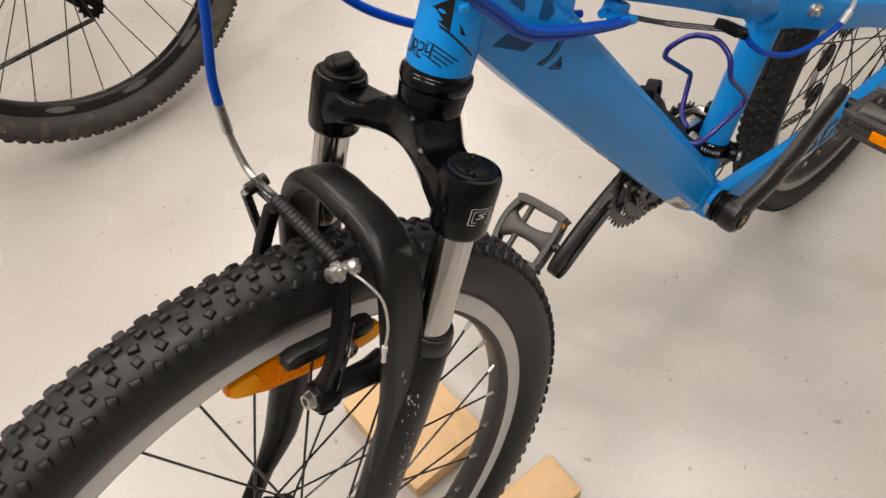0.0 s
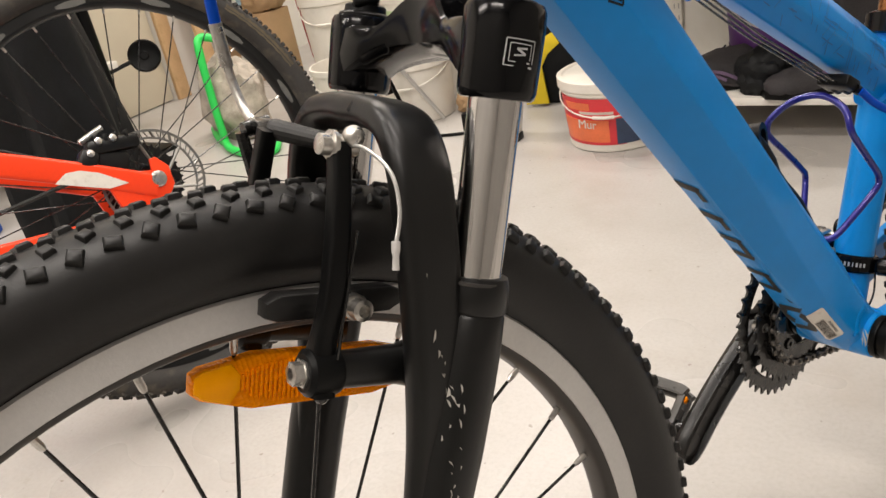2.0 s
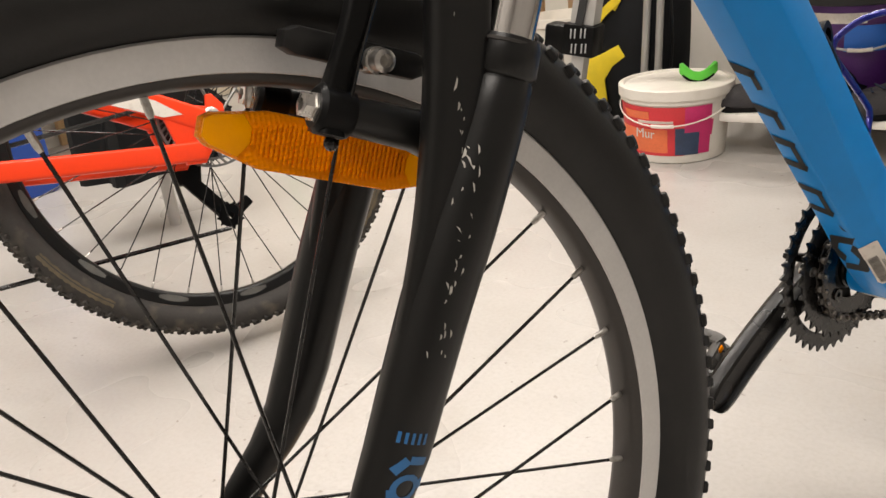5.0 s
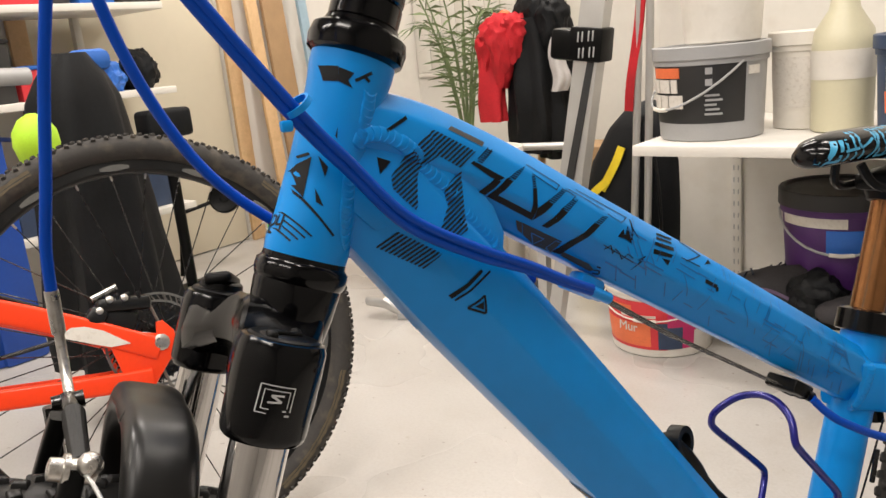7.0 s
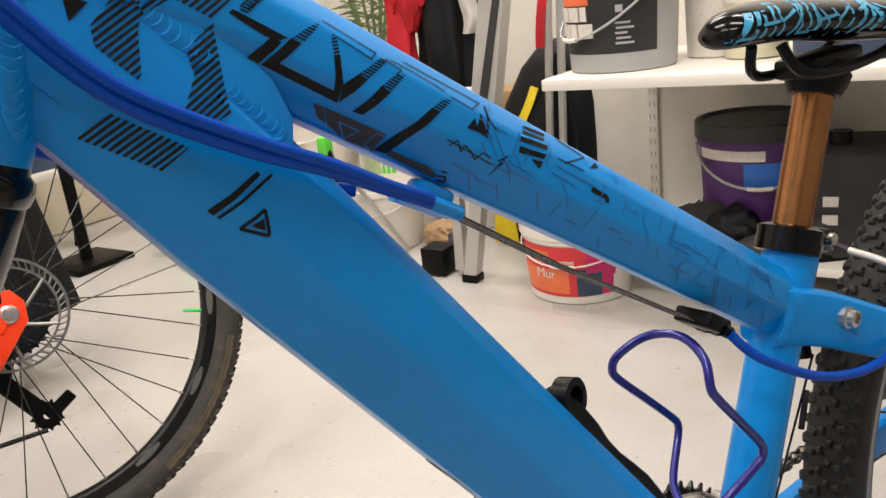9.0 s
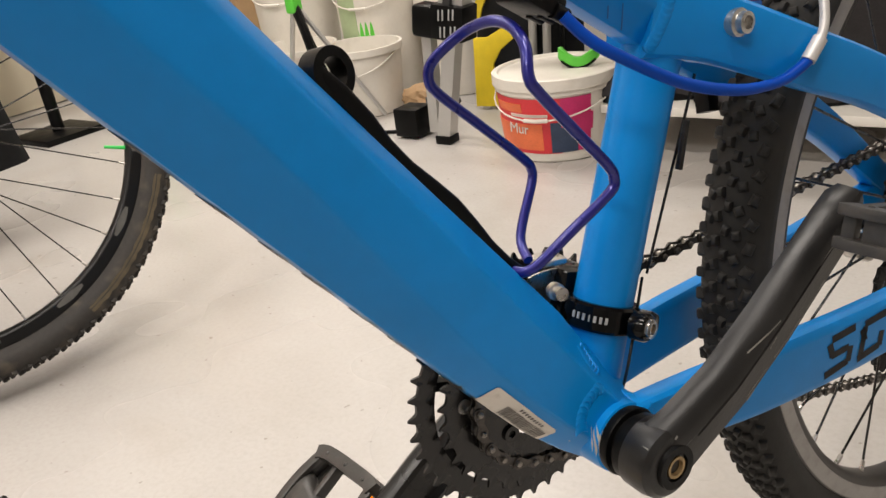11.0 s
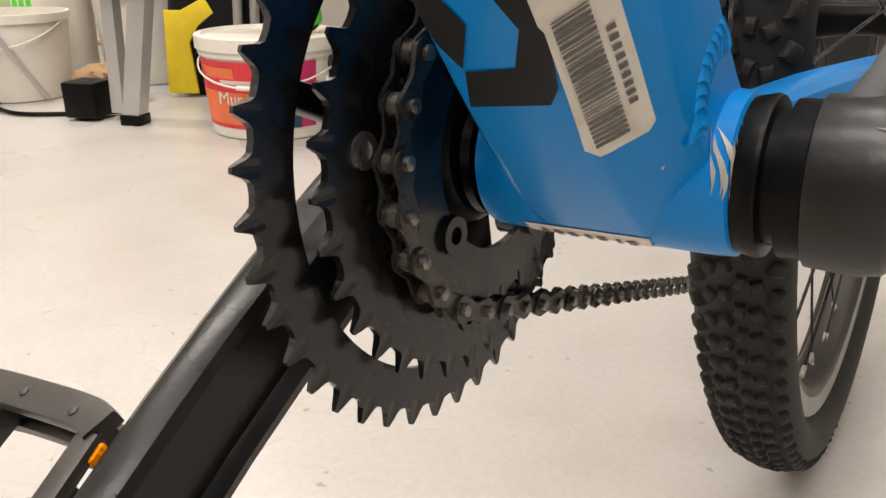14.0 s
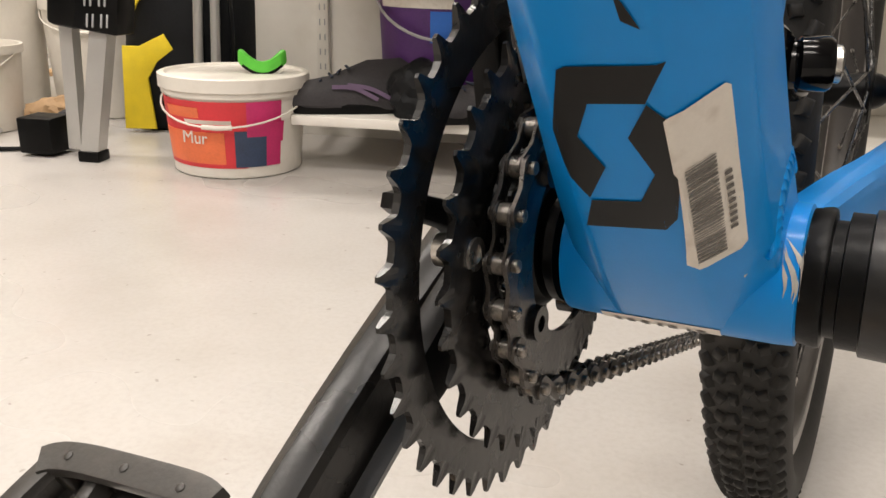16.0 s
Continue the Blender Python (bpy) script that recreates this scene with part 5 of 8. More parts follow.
tube(bm, smooth_path(rod, 5), 0.0028, 12)
cage = part("bottle_cage", bm, CAGE_BLUE, bicycle, "violet-blue bent rod bottle cage")
bm = bmesh.new()
nrm = V(0.784, 0, 0.62)
a, b = V(0.4490, MID, 0.2075), V(0.5450, MID, 0.0830)
path = [a + (b - a) * (i / 10) + nrm * (0.0045 + 0.0015 * math.sin(i * 1.3)) for i in range(11)]
sweep(bm, path, rounded_section([(-0.0085, -0.005), (0.0085, -0.005), (0.0075, 0.004), (-0.0075, 0.004)], 0.003, 3), tuple(nrm), [(1.1 if i < 3 else 0.85, 1.1) for i in range(11)])
ring_lathe(bm, a + nrm * 0.009 + V(0.004, -0.002, -0.006), V(0.25, -0.75, 0.1), [(-0.005, 0.0070), (-0.005, 0.0115), (0.005, 0.0115), (0.005, 0.0070)], 28)
part("cage_base", bm, PLASTIC, cage, "black plastic cage base with a round eye")


# cables
def cable(name, pts, r, mat, label=""):
    bm = bmesh.new()
    tube(bm, smooth_path(pts, 7), r, 10)
    return part(name, bm, mat, bicycle, label)


cable("brake_cable", [V(0.1014, 0.0838, 0.371), V(0.1025, 0.0815, 0.395), V(0.1079, 0.0765, 0.430), V(0.1150, 0.0700, 0.480), V(0.1250, 0.0600, 0.540), V(0.1350, 0.0450, 0.640)], 0.0031, BLUE_CABLE, "blue front brake cable")
for i, (dy, dz) in enumerate(((0.0, 0.0), (-0.0015, 0.0050), (0.0035, 0.0046))):
    cable("shift_cable", [V(0.075, -0.050 + dy, 0.640 + dz), V(0.118, -0.048 + dy, 0.556 + dz), V(0.160, -0.042 + dy, 0.500 + dz), V(0.200, -0.034 + dy, 0.4500 + dz), V(0.226, -0.0295 + dy, 0.4220 + dz), V(0.254, -0.0265 + dy, 0.3925 + dz), V(0.292, -0.0245 + dy, 0.3710 + dz * 0.9),
                          V(0.326, -0.0225 + dy, 0.3565 + dz * 0.6), V(0.352, -0.0185 + dy, 0.3440 + dz * 0.4), V(0.374, -0.0140 + dy, 0.3335 + dz * 0.5)], 0.0025, BLUE_CABLE, "blue gear cable sleeve")
cable("rear_brake_cable", [V(0.128, 0.030, 0.620), V(0.134, 0.034, 0.540), V(0.150, 0.040, 0.480), V(0.176, 0.044, 0.430), V(0.210, 0.042, 0.396), V(0.250, 0.034, 0.372), V(0.300, 0.024, 0.356), V(0.352, 0.010, 0.342)], 0.0030, BLUE_CABLE, "blue rear brake cable sleeve")
bm = bmesh.new()
ring_lathe(bm, V(0.2035, -0.0335, 0.4535), V(0.58, 0.12, -0.80), [(-0.0015, 0.0060), (-0.0015, 0.0071), (0.0015, 0.0071), (0.0015, 0.0060)], 20)
block(bm, (0.0055, 0.004, 0.005), pose(0.1965, -0.0375, 0.4455), 0.0012)
part("cable_tie", bm, BLUE, bicycle, "blue plastic cable tie")
bm = bmesh.new()
for dy in (-0.004, 0.004, 0.012):
    tube(bm, [V(0.366, -0.010 + dy, 0.3385), V(0.392, -0.004 + dy, 0.3250)], 0.0036, 12)
block(bm, (0.020, 0.014, 0.012), pose(0.385, 0.004, 0.333, 0, 31, 0), 0.003)
part("cable_stop", bm, BLUE, frame_part)
bm = bmesh.new()
for dy in (-0.003, 0.003, 0.009):
    tube(bm, [V(0.388, -0.004 + dy, 0.3270), V(0.455, -0.001 + dy, 0.2840), V(0.560, 0.000 + dy, 0.2225)], 0.0008, 6)
part("inner_wire", bm, STEEL_DARK, bicycle, "bare gear wires under the top tube")
bm = bmesh.new()
block(bm, (0.022, 0.026, 0.010), pose(0.566, 0.001, 0.2215, 0, 31, 0), 0.002)
for dy in (-0.010, -0.002, 0.006):
    ring_lathe(bm, V(0.573, dy, 0.2150), V(0.86, 0, -0.51), [(-0.004, 0.0024), (-0.004, 0.0040), (0.004, 0.0040), (0.004, 0.0024)], 12)
part("cable_guide", bm, PLASTIC, bicycle, "black clip-on cable guide")
cable("rear_brake_cable", [V(0.572, -0.014, 0.2140), V(0.580, -0.020, 0.2030), V(0.592, -0.027, 0.1930), V(0.629, -0.033, 0.1735), V(0.668, -0.0355, 0.1625), V(0.6985, -0.0370, 0.1608), V(0.7115, -0.0400, 0.1655), V(0.7195, -0.0412, 0.1697)], 0.0031, BLUE_CABLE, "blue rear brake cable loop")
bm = bmesh.new()
tube(bm, [V(0.7175, -0.0412, 0.1688), V(0.7270, -0.0420, 0.1790)], 0.0040, 12)
tube(bm, smooth_path([V(0.7255, -0.0420, 0.177), V(0.7310, -0.0415, 0.186), V(0.7365, -0.036, 0.202), V(0.742, -0.022, 0.2150), V(0.750, 0.012, 0.2190)], 6), 0.0026, 10)
part("brake_noodle", bm, ALLOY, bicycle, "bright rear brake guide tube")
bm = bmesh.new()
lathe(bm, V(0.6830, -0.0190, 0.1942), (0, -1, 0), [(0, 0.0075), (0.006, 0.0075), (0.0065, 0.0058), (0.0105, 0.0058), (0.011, 0.0036), (0.008, 0.0034)], 18)
part("rack_bolt", bm, BOLT, bicycle, "bright rack mounting bolt")
for s in (-1, 1):
    bm = bmesh.new()
    path = [V(0.742, MID + s * 0.036, 0.128), V(0.748, MID + s * 0.044, 0.165), V(0.753, MID + s * 0.038, 0.212)]
    sweep(bm, smooth_path(path, 4), rounded_section([(-0.006, -0.005), (0.006, -0.005), (0.006, 0.005), (-0.006, 0.005)], 0.002, 2), (1, 0, 0))
    if s > 0:
        part("rear_brake_arm", bm, PLASTIC, bicycle, "black rear brake arm")
    else:
        bm.free()


# ---- the room: x along the shelf wall, y away from the bicycle, origin on the floor below the shelf's front corner ----
ROOM = Matrix(((0.368, 0.930, 0, 1.346), (-0.930, 0.368, 0, 1.009), (0, 0, 1, 0), (0, 0, 0, 1)))
X_LEFT, X_RIGHT, Y_FAR, Y_NEAR, Y_SHELF, X_CORNER = -2.25, 2.6, 1.95, -3.4, 0.58, -0.18


def at(x, y, z=0.0, turn=0.0):
    return ROOM @ pose(x, y, z, 0, 0, turn)


def structure(name, bm, mat, label="", smooth=False):
    ob = new(name, finish(bm, name, mat, smooth))
    ob.matrix_basis = ROOM
    return tagged(ob, label, "", "", "structure")


def span(bm, x0, x1, y0, y1, z0, z1, bevel=0.0):
    block(bm, (x1 - x0, y1 - y0, z1 - z0), pose((x0 + x1) / 2, (y0 + y1) / 2, (z0 + z1) / 2), bevel)


bm = bmesh.new()
span(bm, X_LEFT - 0.3, X_RIGHT + 0.3, Y_NEAR - 0.3, Y_FAR + 0.3, -0.1, 0.0)
structure("floor", bm, FLOOR_MAT, "pale sealed concrete floor with brown scuffs")
# unseen ceiling, darkened so the lamps light the room more directly
bm = bmesh.new()
span(bm, X_LEFT - 0.3, X_RIGHT + 0.3, Y_NEAR - 0.3, Y_FAR + 0.3, CEILING, CEILING + 0.1)
structure("ceiling", bm, CEILING_MAT, "unseen ceiling, greyed to cut bounced light")
bm = bmesh.new()
span(bm, X_CORNER, X_RIGHT, Y_SHELF, Y_SHELF + 0.12, 0, CEILING)
structure("wall_shelf", bm, SHELF_MAT, "white panelled wall behind the shelves")
bm = bmesh.new()
span(bm, X_CORNER, X_CORNER + 0.12, Y_SHELF + 0.12, Y_FAR, 0, CEILING)
structure("wall_return", bm, WALL_MAT)
bm = bmesh.new()
span(bm, X_LEFT, X_CORNER + 0.12, Y_FAR, Y_FAR + 0.12, 0, CEILING)
structure("wall_far", bm, WALL_MAT, "white wall")
# right and near walls, never in view, greyed so less light bounces back
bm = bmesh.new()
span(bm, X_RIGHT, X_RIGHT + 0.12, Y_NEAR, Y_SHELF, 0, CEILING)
structure("wall_right", bm, UNSEEN_WALL, "dull grey wall")
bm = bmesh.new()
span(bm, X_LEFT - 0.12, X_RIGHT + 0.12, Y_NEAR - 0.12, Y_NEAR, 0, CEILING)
structure("wall_near", bm, UNSEEN_WALL, "dull grey wall")
DOOR_Y0, DOOR_Y1, DOOR_H = -0.23, 0.62, 2.05
bm = bmesh.new()
span(bm, X_LEFT - 0.12, X_LEFT, Y_NEAR, DOOR_Y0, 0, CEILING)
span(bm, X_LEFT - 0.12, X_LEFT, DOOR_Y1, Y_FAR + 0.12, 0, CEILING)
span(bm, X_LEFT - 0.12, X_LEFT, DOOR_Y0, DOOR_Y1, DOOR_H, CEILING)
structure("wall_left", bm, WALL_MAT, "white wall with a door opening")
bm = bmesh.new()
span(bm, X_LEFT - 0.06, X_LEFT - 0.02, DOOR_Y0 + 0.003, DOOR_Y1 - 0.003, 0.005, DOOR_H - 0.003, 0.002)
structure("door_1", bm, DOOR_MAT, "plain cream door, closed", True)
bm = bmesh.new()
for y in (DOOR_Y0 - 0.035, DOOR_Y1 + 0.035):
    span(bm, X_LEFT + 0.002, X_LEFT + 0.022, y - 0.035, y + 0.035, 0, DOOR_H + 0.07, 0.003)
span(bm, X_LEFT + 0.002, X_LEFT + 0.022, DOOR_Y0, DOOR_Y1, DOOR_H + 0.002, DOOR_H + 0.07, 0.003)
structure("trim", bm, PALE_WOOD, "pale pine door frame", True)
# white upright boards on the far wall and the left wall's end
bm = bmesh.new()
for i in range(11):
    span(bm, X_LEFT + 0.02 + 0.098 * i, X_LEFT + 0.114 + 0.098 * i, Y_FAR - 0.016, Y_FAR - 0.001, 0.66, 2.3, 0.003)
span(bm, X_LEFT + 0.02, X_LEFT + 1.1, Y_FAR - 0.020, Y_FAR - 0.001, 0.635, 0.657, 0.003)
structure("panelling", bm, SHELF_MAT, "white upright panel boards", True)

# ceiling luminaires, out of view; the two at y -2.8 added to brighten undersides
for i, (x, y) in enumerate(((-1.0, -1.5), (-1.0, 0.2), (0.75, -1.5), (0.75, -0.2), (-1.0, 1.5), (-1.0, -2.8), (0.75, -2.8))):
    lum = thing("ceiling_light", "white fluorescent ceiling luminaire, lit, placed out of view", "ceiling light", at(x, y, CEILING), "ceiling lights")
    bm = bmesh.new()
    block(bm, (1.26, 0.20, 0.05), pose(0, 0, -0.026), 0.006)
    part("housing", bm, SHELF_MAT, lum)
    lamp = bpy.data.lights.new("tube_light", "AREA")
    lamp.shape, lamp.size, lamp.size_y, lamp.energy, lamp.color = "RECTANGLE", 1.2, 0.16, LAMP_POWER, (1.0, 0.922, 0.850)
    lo = new("tube_light", lamp)
    lo.parent = lum
    lo.matrix_basis = pose(0, 0, -0.058)


# ---- shelving ----
bm = bmesh.new()
span(bm, 0.0, 2.2, 0.0, Y_SHELF - 0.002, 0.532, 0.556, 0.003)
ob = solid("shelf_board", bm, SHELF_MAT, "white melamine wall shelf holding paint buckets", "shelf", "wall shelves")
ob.matrix_basis = ROOM
bm = bmesh.new()
span(bm, 0.085, 2.2, 0.19, Y_SHELF - 0.002, 0.098, 0.118, 0.003)
ob = solid("shelf_board", bm, SHELF_MAT, "low white shelf holding dark shoes", "shelf", "wall shelves")
ob.matrix_basis = ROOM
for x in (0.04, 0.86):
    rail = thing("shelf_upright", "white slotted shelf upright on the wall", "shelf rail", at(x, Y_SHELF), "shelf uprights")
    bm = bmesh.new()
    span(bm, -0.014, 0.014, -0.016, -0.001, 0.02, 1.6, 0.002)
    part("rail", bm, SHELF_MAT, rail)
    bm = bmesh.new()
    for i in range(44):
        for s in (-1, 1):
            span(bm, s * 0.006 - 0.0014, s * 0.006 + 0.0014, -0.0168, -0.0145, 0.06 + 0.034 * i, 0.074 + 0.034 * i)
    tagged(part("slot_row", bm, GREY_PLASTIC, rail), kind="stuff")
    for z in (0.532, 0.098):
        bm = bmesh.new()
        slab(bm, [(-0.018, -0.004), (-0.40 if z > 0.3 else -0.30, -0.004), (-0.40 if z > 0.3 else -0.30, -0.016), (-0.018, -0.055)], 0.004, pose(0.002, 0, z, 90, 0, 90) @ pose(0, 0, 0))
        part("bracket", bm, SHELF_MAT, rail)


def bucket(name, label, m, r0, r1, h, mat, lid=True, lid_mat=None, lip=0.006):
    b = thing(name, label, "bucket", m)
    bm = bmesh.new()
    if lid:
        prof = [(0, r0 - 0.004), (0.003, r0), (h * 0.80, r0 + (r1 - r0) * 0.8), (h * 0.805, r1 + 0.002), (h * 0.90, r1 + 0.003), (h * 0.93, r1 - 0.001), (h * 0.93, 0.001)]
    else:
        prof = [(0, r0 - 0.004), (0.003, r0), (h * 0.9, r1), (h * 0.905, r1 + lip), (h, r1 + lip), (h, r1 - 0.002), (0.006, r0 - 0.004), (0.006, 0.001)]
    lathe(bm, (0, 0, 0), (0, 0, 1), prof, 48)
    part("body", bm, mat, b)
    if lid:
        bm = bmesh.new()
        lathe(bm, (0, 0, h * 0.86), (0, 0, 1), [(0, r1 + 0.004), (0.001, r1 + 0.007), (h * 0.13, r1 + 0.007), (h * 0.14, r1 + 0.004), (h * 0.14, r1 - 0.006), (h * 0.115, r1 - 0.010), (h * 0.115, 0.001)], 48)
        part("lid", bm, lid_mat or mat, b)
    return b


def wrap(parent, mat, r0, r1, z0, z1, a0, a1, name="label_sheet", seg=24, off=0.0008):
    """A thin sheet round a bucket, from angle a0 to a1 in degrees."""
    bm = bmesh.new()
    rings = []
    for i in range(seg + 1):
        t = radians(a0 + (a1 - a0) * i / seg)
        e = V(math.cos(t), math.sin(t), 0)
        rings.append([e * (r0 + off) + V(0, 0, z0), e * (r1 + off) + V(0, 0, z1), e * (r1 - 0.002) + V(0, 0, z1), e * (r0 - 0.002) + V(0, 0, z0)])
    loft(bm, rings)
    return part(name, bm, mat, parent)


def wire_handle(parent, r, z, drop, turn, mat=BOLT, thick=0.002):
    bm = bmesh.new()
    pts = []
    for i in range(17):
        t = math.pi * i / 16
        e = V(r * math.cos(t), -r * math.sin(t) * 1.02, 0)
        pts.append(pose(0, 0, 0, 0, 0, turn) @ (e + V(0, -0.004, z - drop * math.sin(t))))
    tube(bm, pts, thick, 8)
    h = part("handle", bm, mat, parent)
    bm = bmesh.new()
    tube(bm, pts[7:10], 0.0048, 10)
    part("grip", bm, WHITE_PLASTIC, parent)
    return h


def curved_words(text, size, r, z, angle, mat, parent):
    t = radians(angle)
    m = Matrix(((-math.sin(t), 0, math.cos(t), (r + 0.0022) * math.cos(t)), (math.cos(t), 0, math.sin(t), (r + 0.0022) * math.sin(t)), (0, 1, 0, z), (0, 0, 0, 1)))
    return words(text, size, m, mat, parent)


# the red-labelled bucket on the floor
mur = bucket("bucket", "white lidded paint bucket with a red and magenta label", at(-0.044, 0.2345, 0.0), 0.127, 0.141, 0.193, WHITE_PLASTIC)
rr0, rr1 = 0.1285, 0.1390
wrap(mur, RED_LABEL, rr0, rr1, 0.022, 0.150, 205, 300)
wrap(mur, MAGENTA_LABEL, rr0, rr1, 0.024, 0.150, 300, 330)
wrap(mur, ORANGE_LABEL, rr0 + 0.0008, rr1 - 0.003, 0.030, 0.092, 216, 282)
wrap(mur, ORANGE_LABEL, rr0 + 0.005, rr1, 0.108, 0.138, 226, 262, off=0.0018)
wrap(mur, NAVY_LABEL, rr0, rr1 - 0.004, 0.024, 0.095, 290, 316, off=0.0016)
wrap(mur, MAGENTA_LABEL, rr0 + 0.003, rr1 - 0.002, 0.070, 0.110, 300, 332, off=0.0022)
wrap(mur, WHITE_PLASTIC, rr0 + 0.005, rr1 - 0.002, 0.106, 0.115, 248, 288, "label_bar", off=0.0022)
curved_words("Mur", 0.034, rr0 + 0.006, 0.080, 257, WHITE_LABEL, mur)
wire_handle(mur, 0.143, 0.150, 0.046, 8, WHITE_PLASTIC)
clip = thing("mouthguard_clip", "lime green U-shaped plastic holder lying on the bucket lid", "holder", at(0.005, 0.262, 0.187, 20))
bm = bmesh.new()
pts = [V(0.042 * math.cos(t), 0.020 * math.sin(t), 0.012 + 0.022 * abs(math.cos(t)) ** 2) for t in (math.pi * (1 + i / 12) for i in range(13))]
sweep(bm, pts, rounded_section([(-0.006, -0.013), (0.006, -0.013), (0.006, 0.013), (-0.006, 0.013)], 0.004, 2), (0, 0, 1))
part("holder_body", bm, LIME, clip)
bm = bmesh.new()
sweep(bm, [p + V(0, -0.0015, -0.012) for p in pts[2:11]], rounded_section([(-0.0065, -0.003), (0.0065, -0.003), (0.0065, 0.003), (-0.0065, 0.003)], 0.002, 2), (0, 0, 1))
part("holder_strap", bm, PLASTIC, clip)

# buckets and bottles on the upper shelf
SH = 0.556
tekk = bucket("bucket", "grey lidded paint bucket with a black label on the shelf", at(0.119, 0.165, SH) @ Matrix.Diagonal((0.92, 0.92, 1, 1)), 0.122, 0.132, 0.205, GREY_PLASTIC)
wrap(tekk, BLACK_LABEL, 0.1235, 0.1315, 0.040, 0.168, 198, 327)
wrap(tekk, ORANGE_LABEL, 0.1310, 0.1320, 0.139, 0.161, 215, 258, off=0.0014)
for z0, z1, cuts in ((0.107, 0.136, (206, 216, 228, 246, 256)), (0.073, 0.102, (206, 217, 229, 242, 262))):
    for a0, a1 in zip(cuts, cuts[1:]):
        wrap(tekk, WHITE_LABEL, 0.1235 + 0.062 * z0, 0.1235 + 0.062 * z1, z0, z1, a0 + 1.2, a1 - 1.2, "print_bar", 5, off=0.0016)
for i in range(6):
    wrap(tekk, SILVER_PRINT, 0.1265, 0.1268, 0.058 + 0.010 * i, 0.0625 + 0.010 * i, 284 + (i % 2), 302 - (i % 3) * 3, "print_bar", 6, off=0.0016)
for z in (0.128, 0.152):
    wrap(tekk, SILVER_PRINT, 0.1300, 0.1306, z - 0.007, z + 0.007, 285, 292, "print_bar", 6, off=0.0016)
wrap(tekk, WHITE_LABEL, 0.1310, 0.1318, 0.138, 0.156, 330, 345, "label_patch", 6, off=0.0014)
wire_handle(tekk, 0.136, 0.168, 0.098, -36, SILVER_PRINT, 0.0028)
pail = bucket("bucket", "pale open pail standing on the paint bucket", at(0.135, 0.195, SH + 0.2055), 0.082, 0.098, 0.240, WHITE_PLASTIC, False)
wrap(pail, GREY_PLASTIC, 0.0955, 0.0965, 0.165, 0.185, 290, 335)
tub = bucket("bucket", "small white lidded bucket on the shelf", at(0.283, 0.300, SH), 0.064, 0.070, 0.215, WHITE_PLASTIC)
wrap(tub, WHITE_LABEL, 0.0655, 0.0690, 0.050, 0.160, 215, 325)
milk = thing("canister", "milky plastic bottle, part filled, on the shelf", "bottle", at(0.378, 0.235, SH))
bm = bmesh.new()
lathe(bm, (0, 0, 0), (0, 0, 1), [(0, 0.056), (0.004, 0.062), (0.17, 0.063), (0.21, 0.058), (0.255, 0.030), (0.30, 0.024)], 36)
part("body", bm, MILKY, milk)
wrap(milk, WHITE_PLASTIC, 0.0628, 0.0631, 0.112, 0.172, 2, 358, "empty_upper_half", 40)
jar = bucket("bucket", "navy bucket with a white and orange label on the shelf", at(0.560, 0.170, SH), 0.098, 0.106, 0.200, NAVY_LABEL)
wrap(jar, ORANGE_LABEL, 0.1010, 0.1040, 0.050, 0.092, 222, 320)
wrap(jar, WHITE_LABEL, 0.1040, 0.1060, 0.096, 0.140, 225, 320, "label_sheet")
for a0 in (230, 246, 262, 280, 298):
    wrap(jar, INK, 0.1050, 0.1056, 0.102, 0.132, a0, a0 + 9, "print_bar", 4, off=0.0016)

# dark things on the low shelf
LS = 0.118
purple = bucket("bucket", "black and purple bucket with a dark lid on the low shelf", at(0.345, 0.400, LS), 0.115, 0.132, 0.285, PURPLE, True, BLACK_LABEL)
wrap(purple, WHITE_LABEL, 0.1290, 0.1305, 0.205, 0.232, 215, 290)
wrap(purple, BLUE_LABEL, 0.1240, 0.1280, 0.140, 0.200, 270, 335)
wire_handle(purple, 0.135, 0.23, 0.085, 15, SILVER_PRINT, 0.003)
can = thing("canister", "dark grey plastic canister on the low shelf", "canister", at(0.560, 0.330, LS, 8))
bm = bmesh.new()
block(bm, (0.17, 0.16, 0.25), pose(0, 0, 0.125), 0.022, 3)
part("body", bm, SHOE, can)
bm = bmesh.new()
tube(bm, [V(-0.03, -0.05, 0.25), V(-0.03, -0.05, 0.275)], 0.022, 16)
part("cap", bm, PLASTIC, can)
bm = bmesh.new()
for z in (0.09, 0.13):
    block(bm, (0.030, 0.003, 0.022), pose(-0.045, -0.0805, z), 0.001)
part("label_patch", bm, WHITE_LABEL, can)


def crumpled(name, label, category, m, size, mat, seed, lumps=9, parent=None):
    """A soft heap: a rounded lump with folds."""
    bm = bmesh.new()
    bmesh.ops.create_icosphere(bm, subdivisions=4, radius=1.0)
    off = V(seed * 3.7, seed * 1.9, seed * 5.3)
    for v in bm.verts:
        d = v.co.normalized()
        k = 1.0 + 0.30 * noise.noise(d * 1.7 + off) + 0.16 * noise.noise(d * 4.0 + off) + 0.06 * noise.noise(d * lumps + off)
        z = d.z * k
        v.co = V(d.x * k * size[0], d.y * k * size[1], max(z, -0.72) * size[2] + 0.72 * size[2])
    ob = solid(name, bm, mat, label, category)
    ob.matrix_basis = m
    return ob


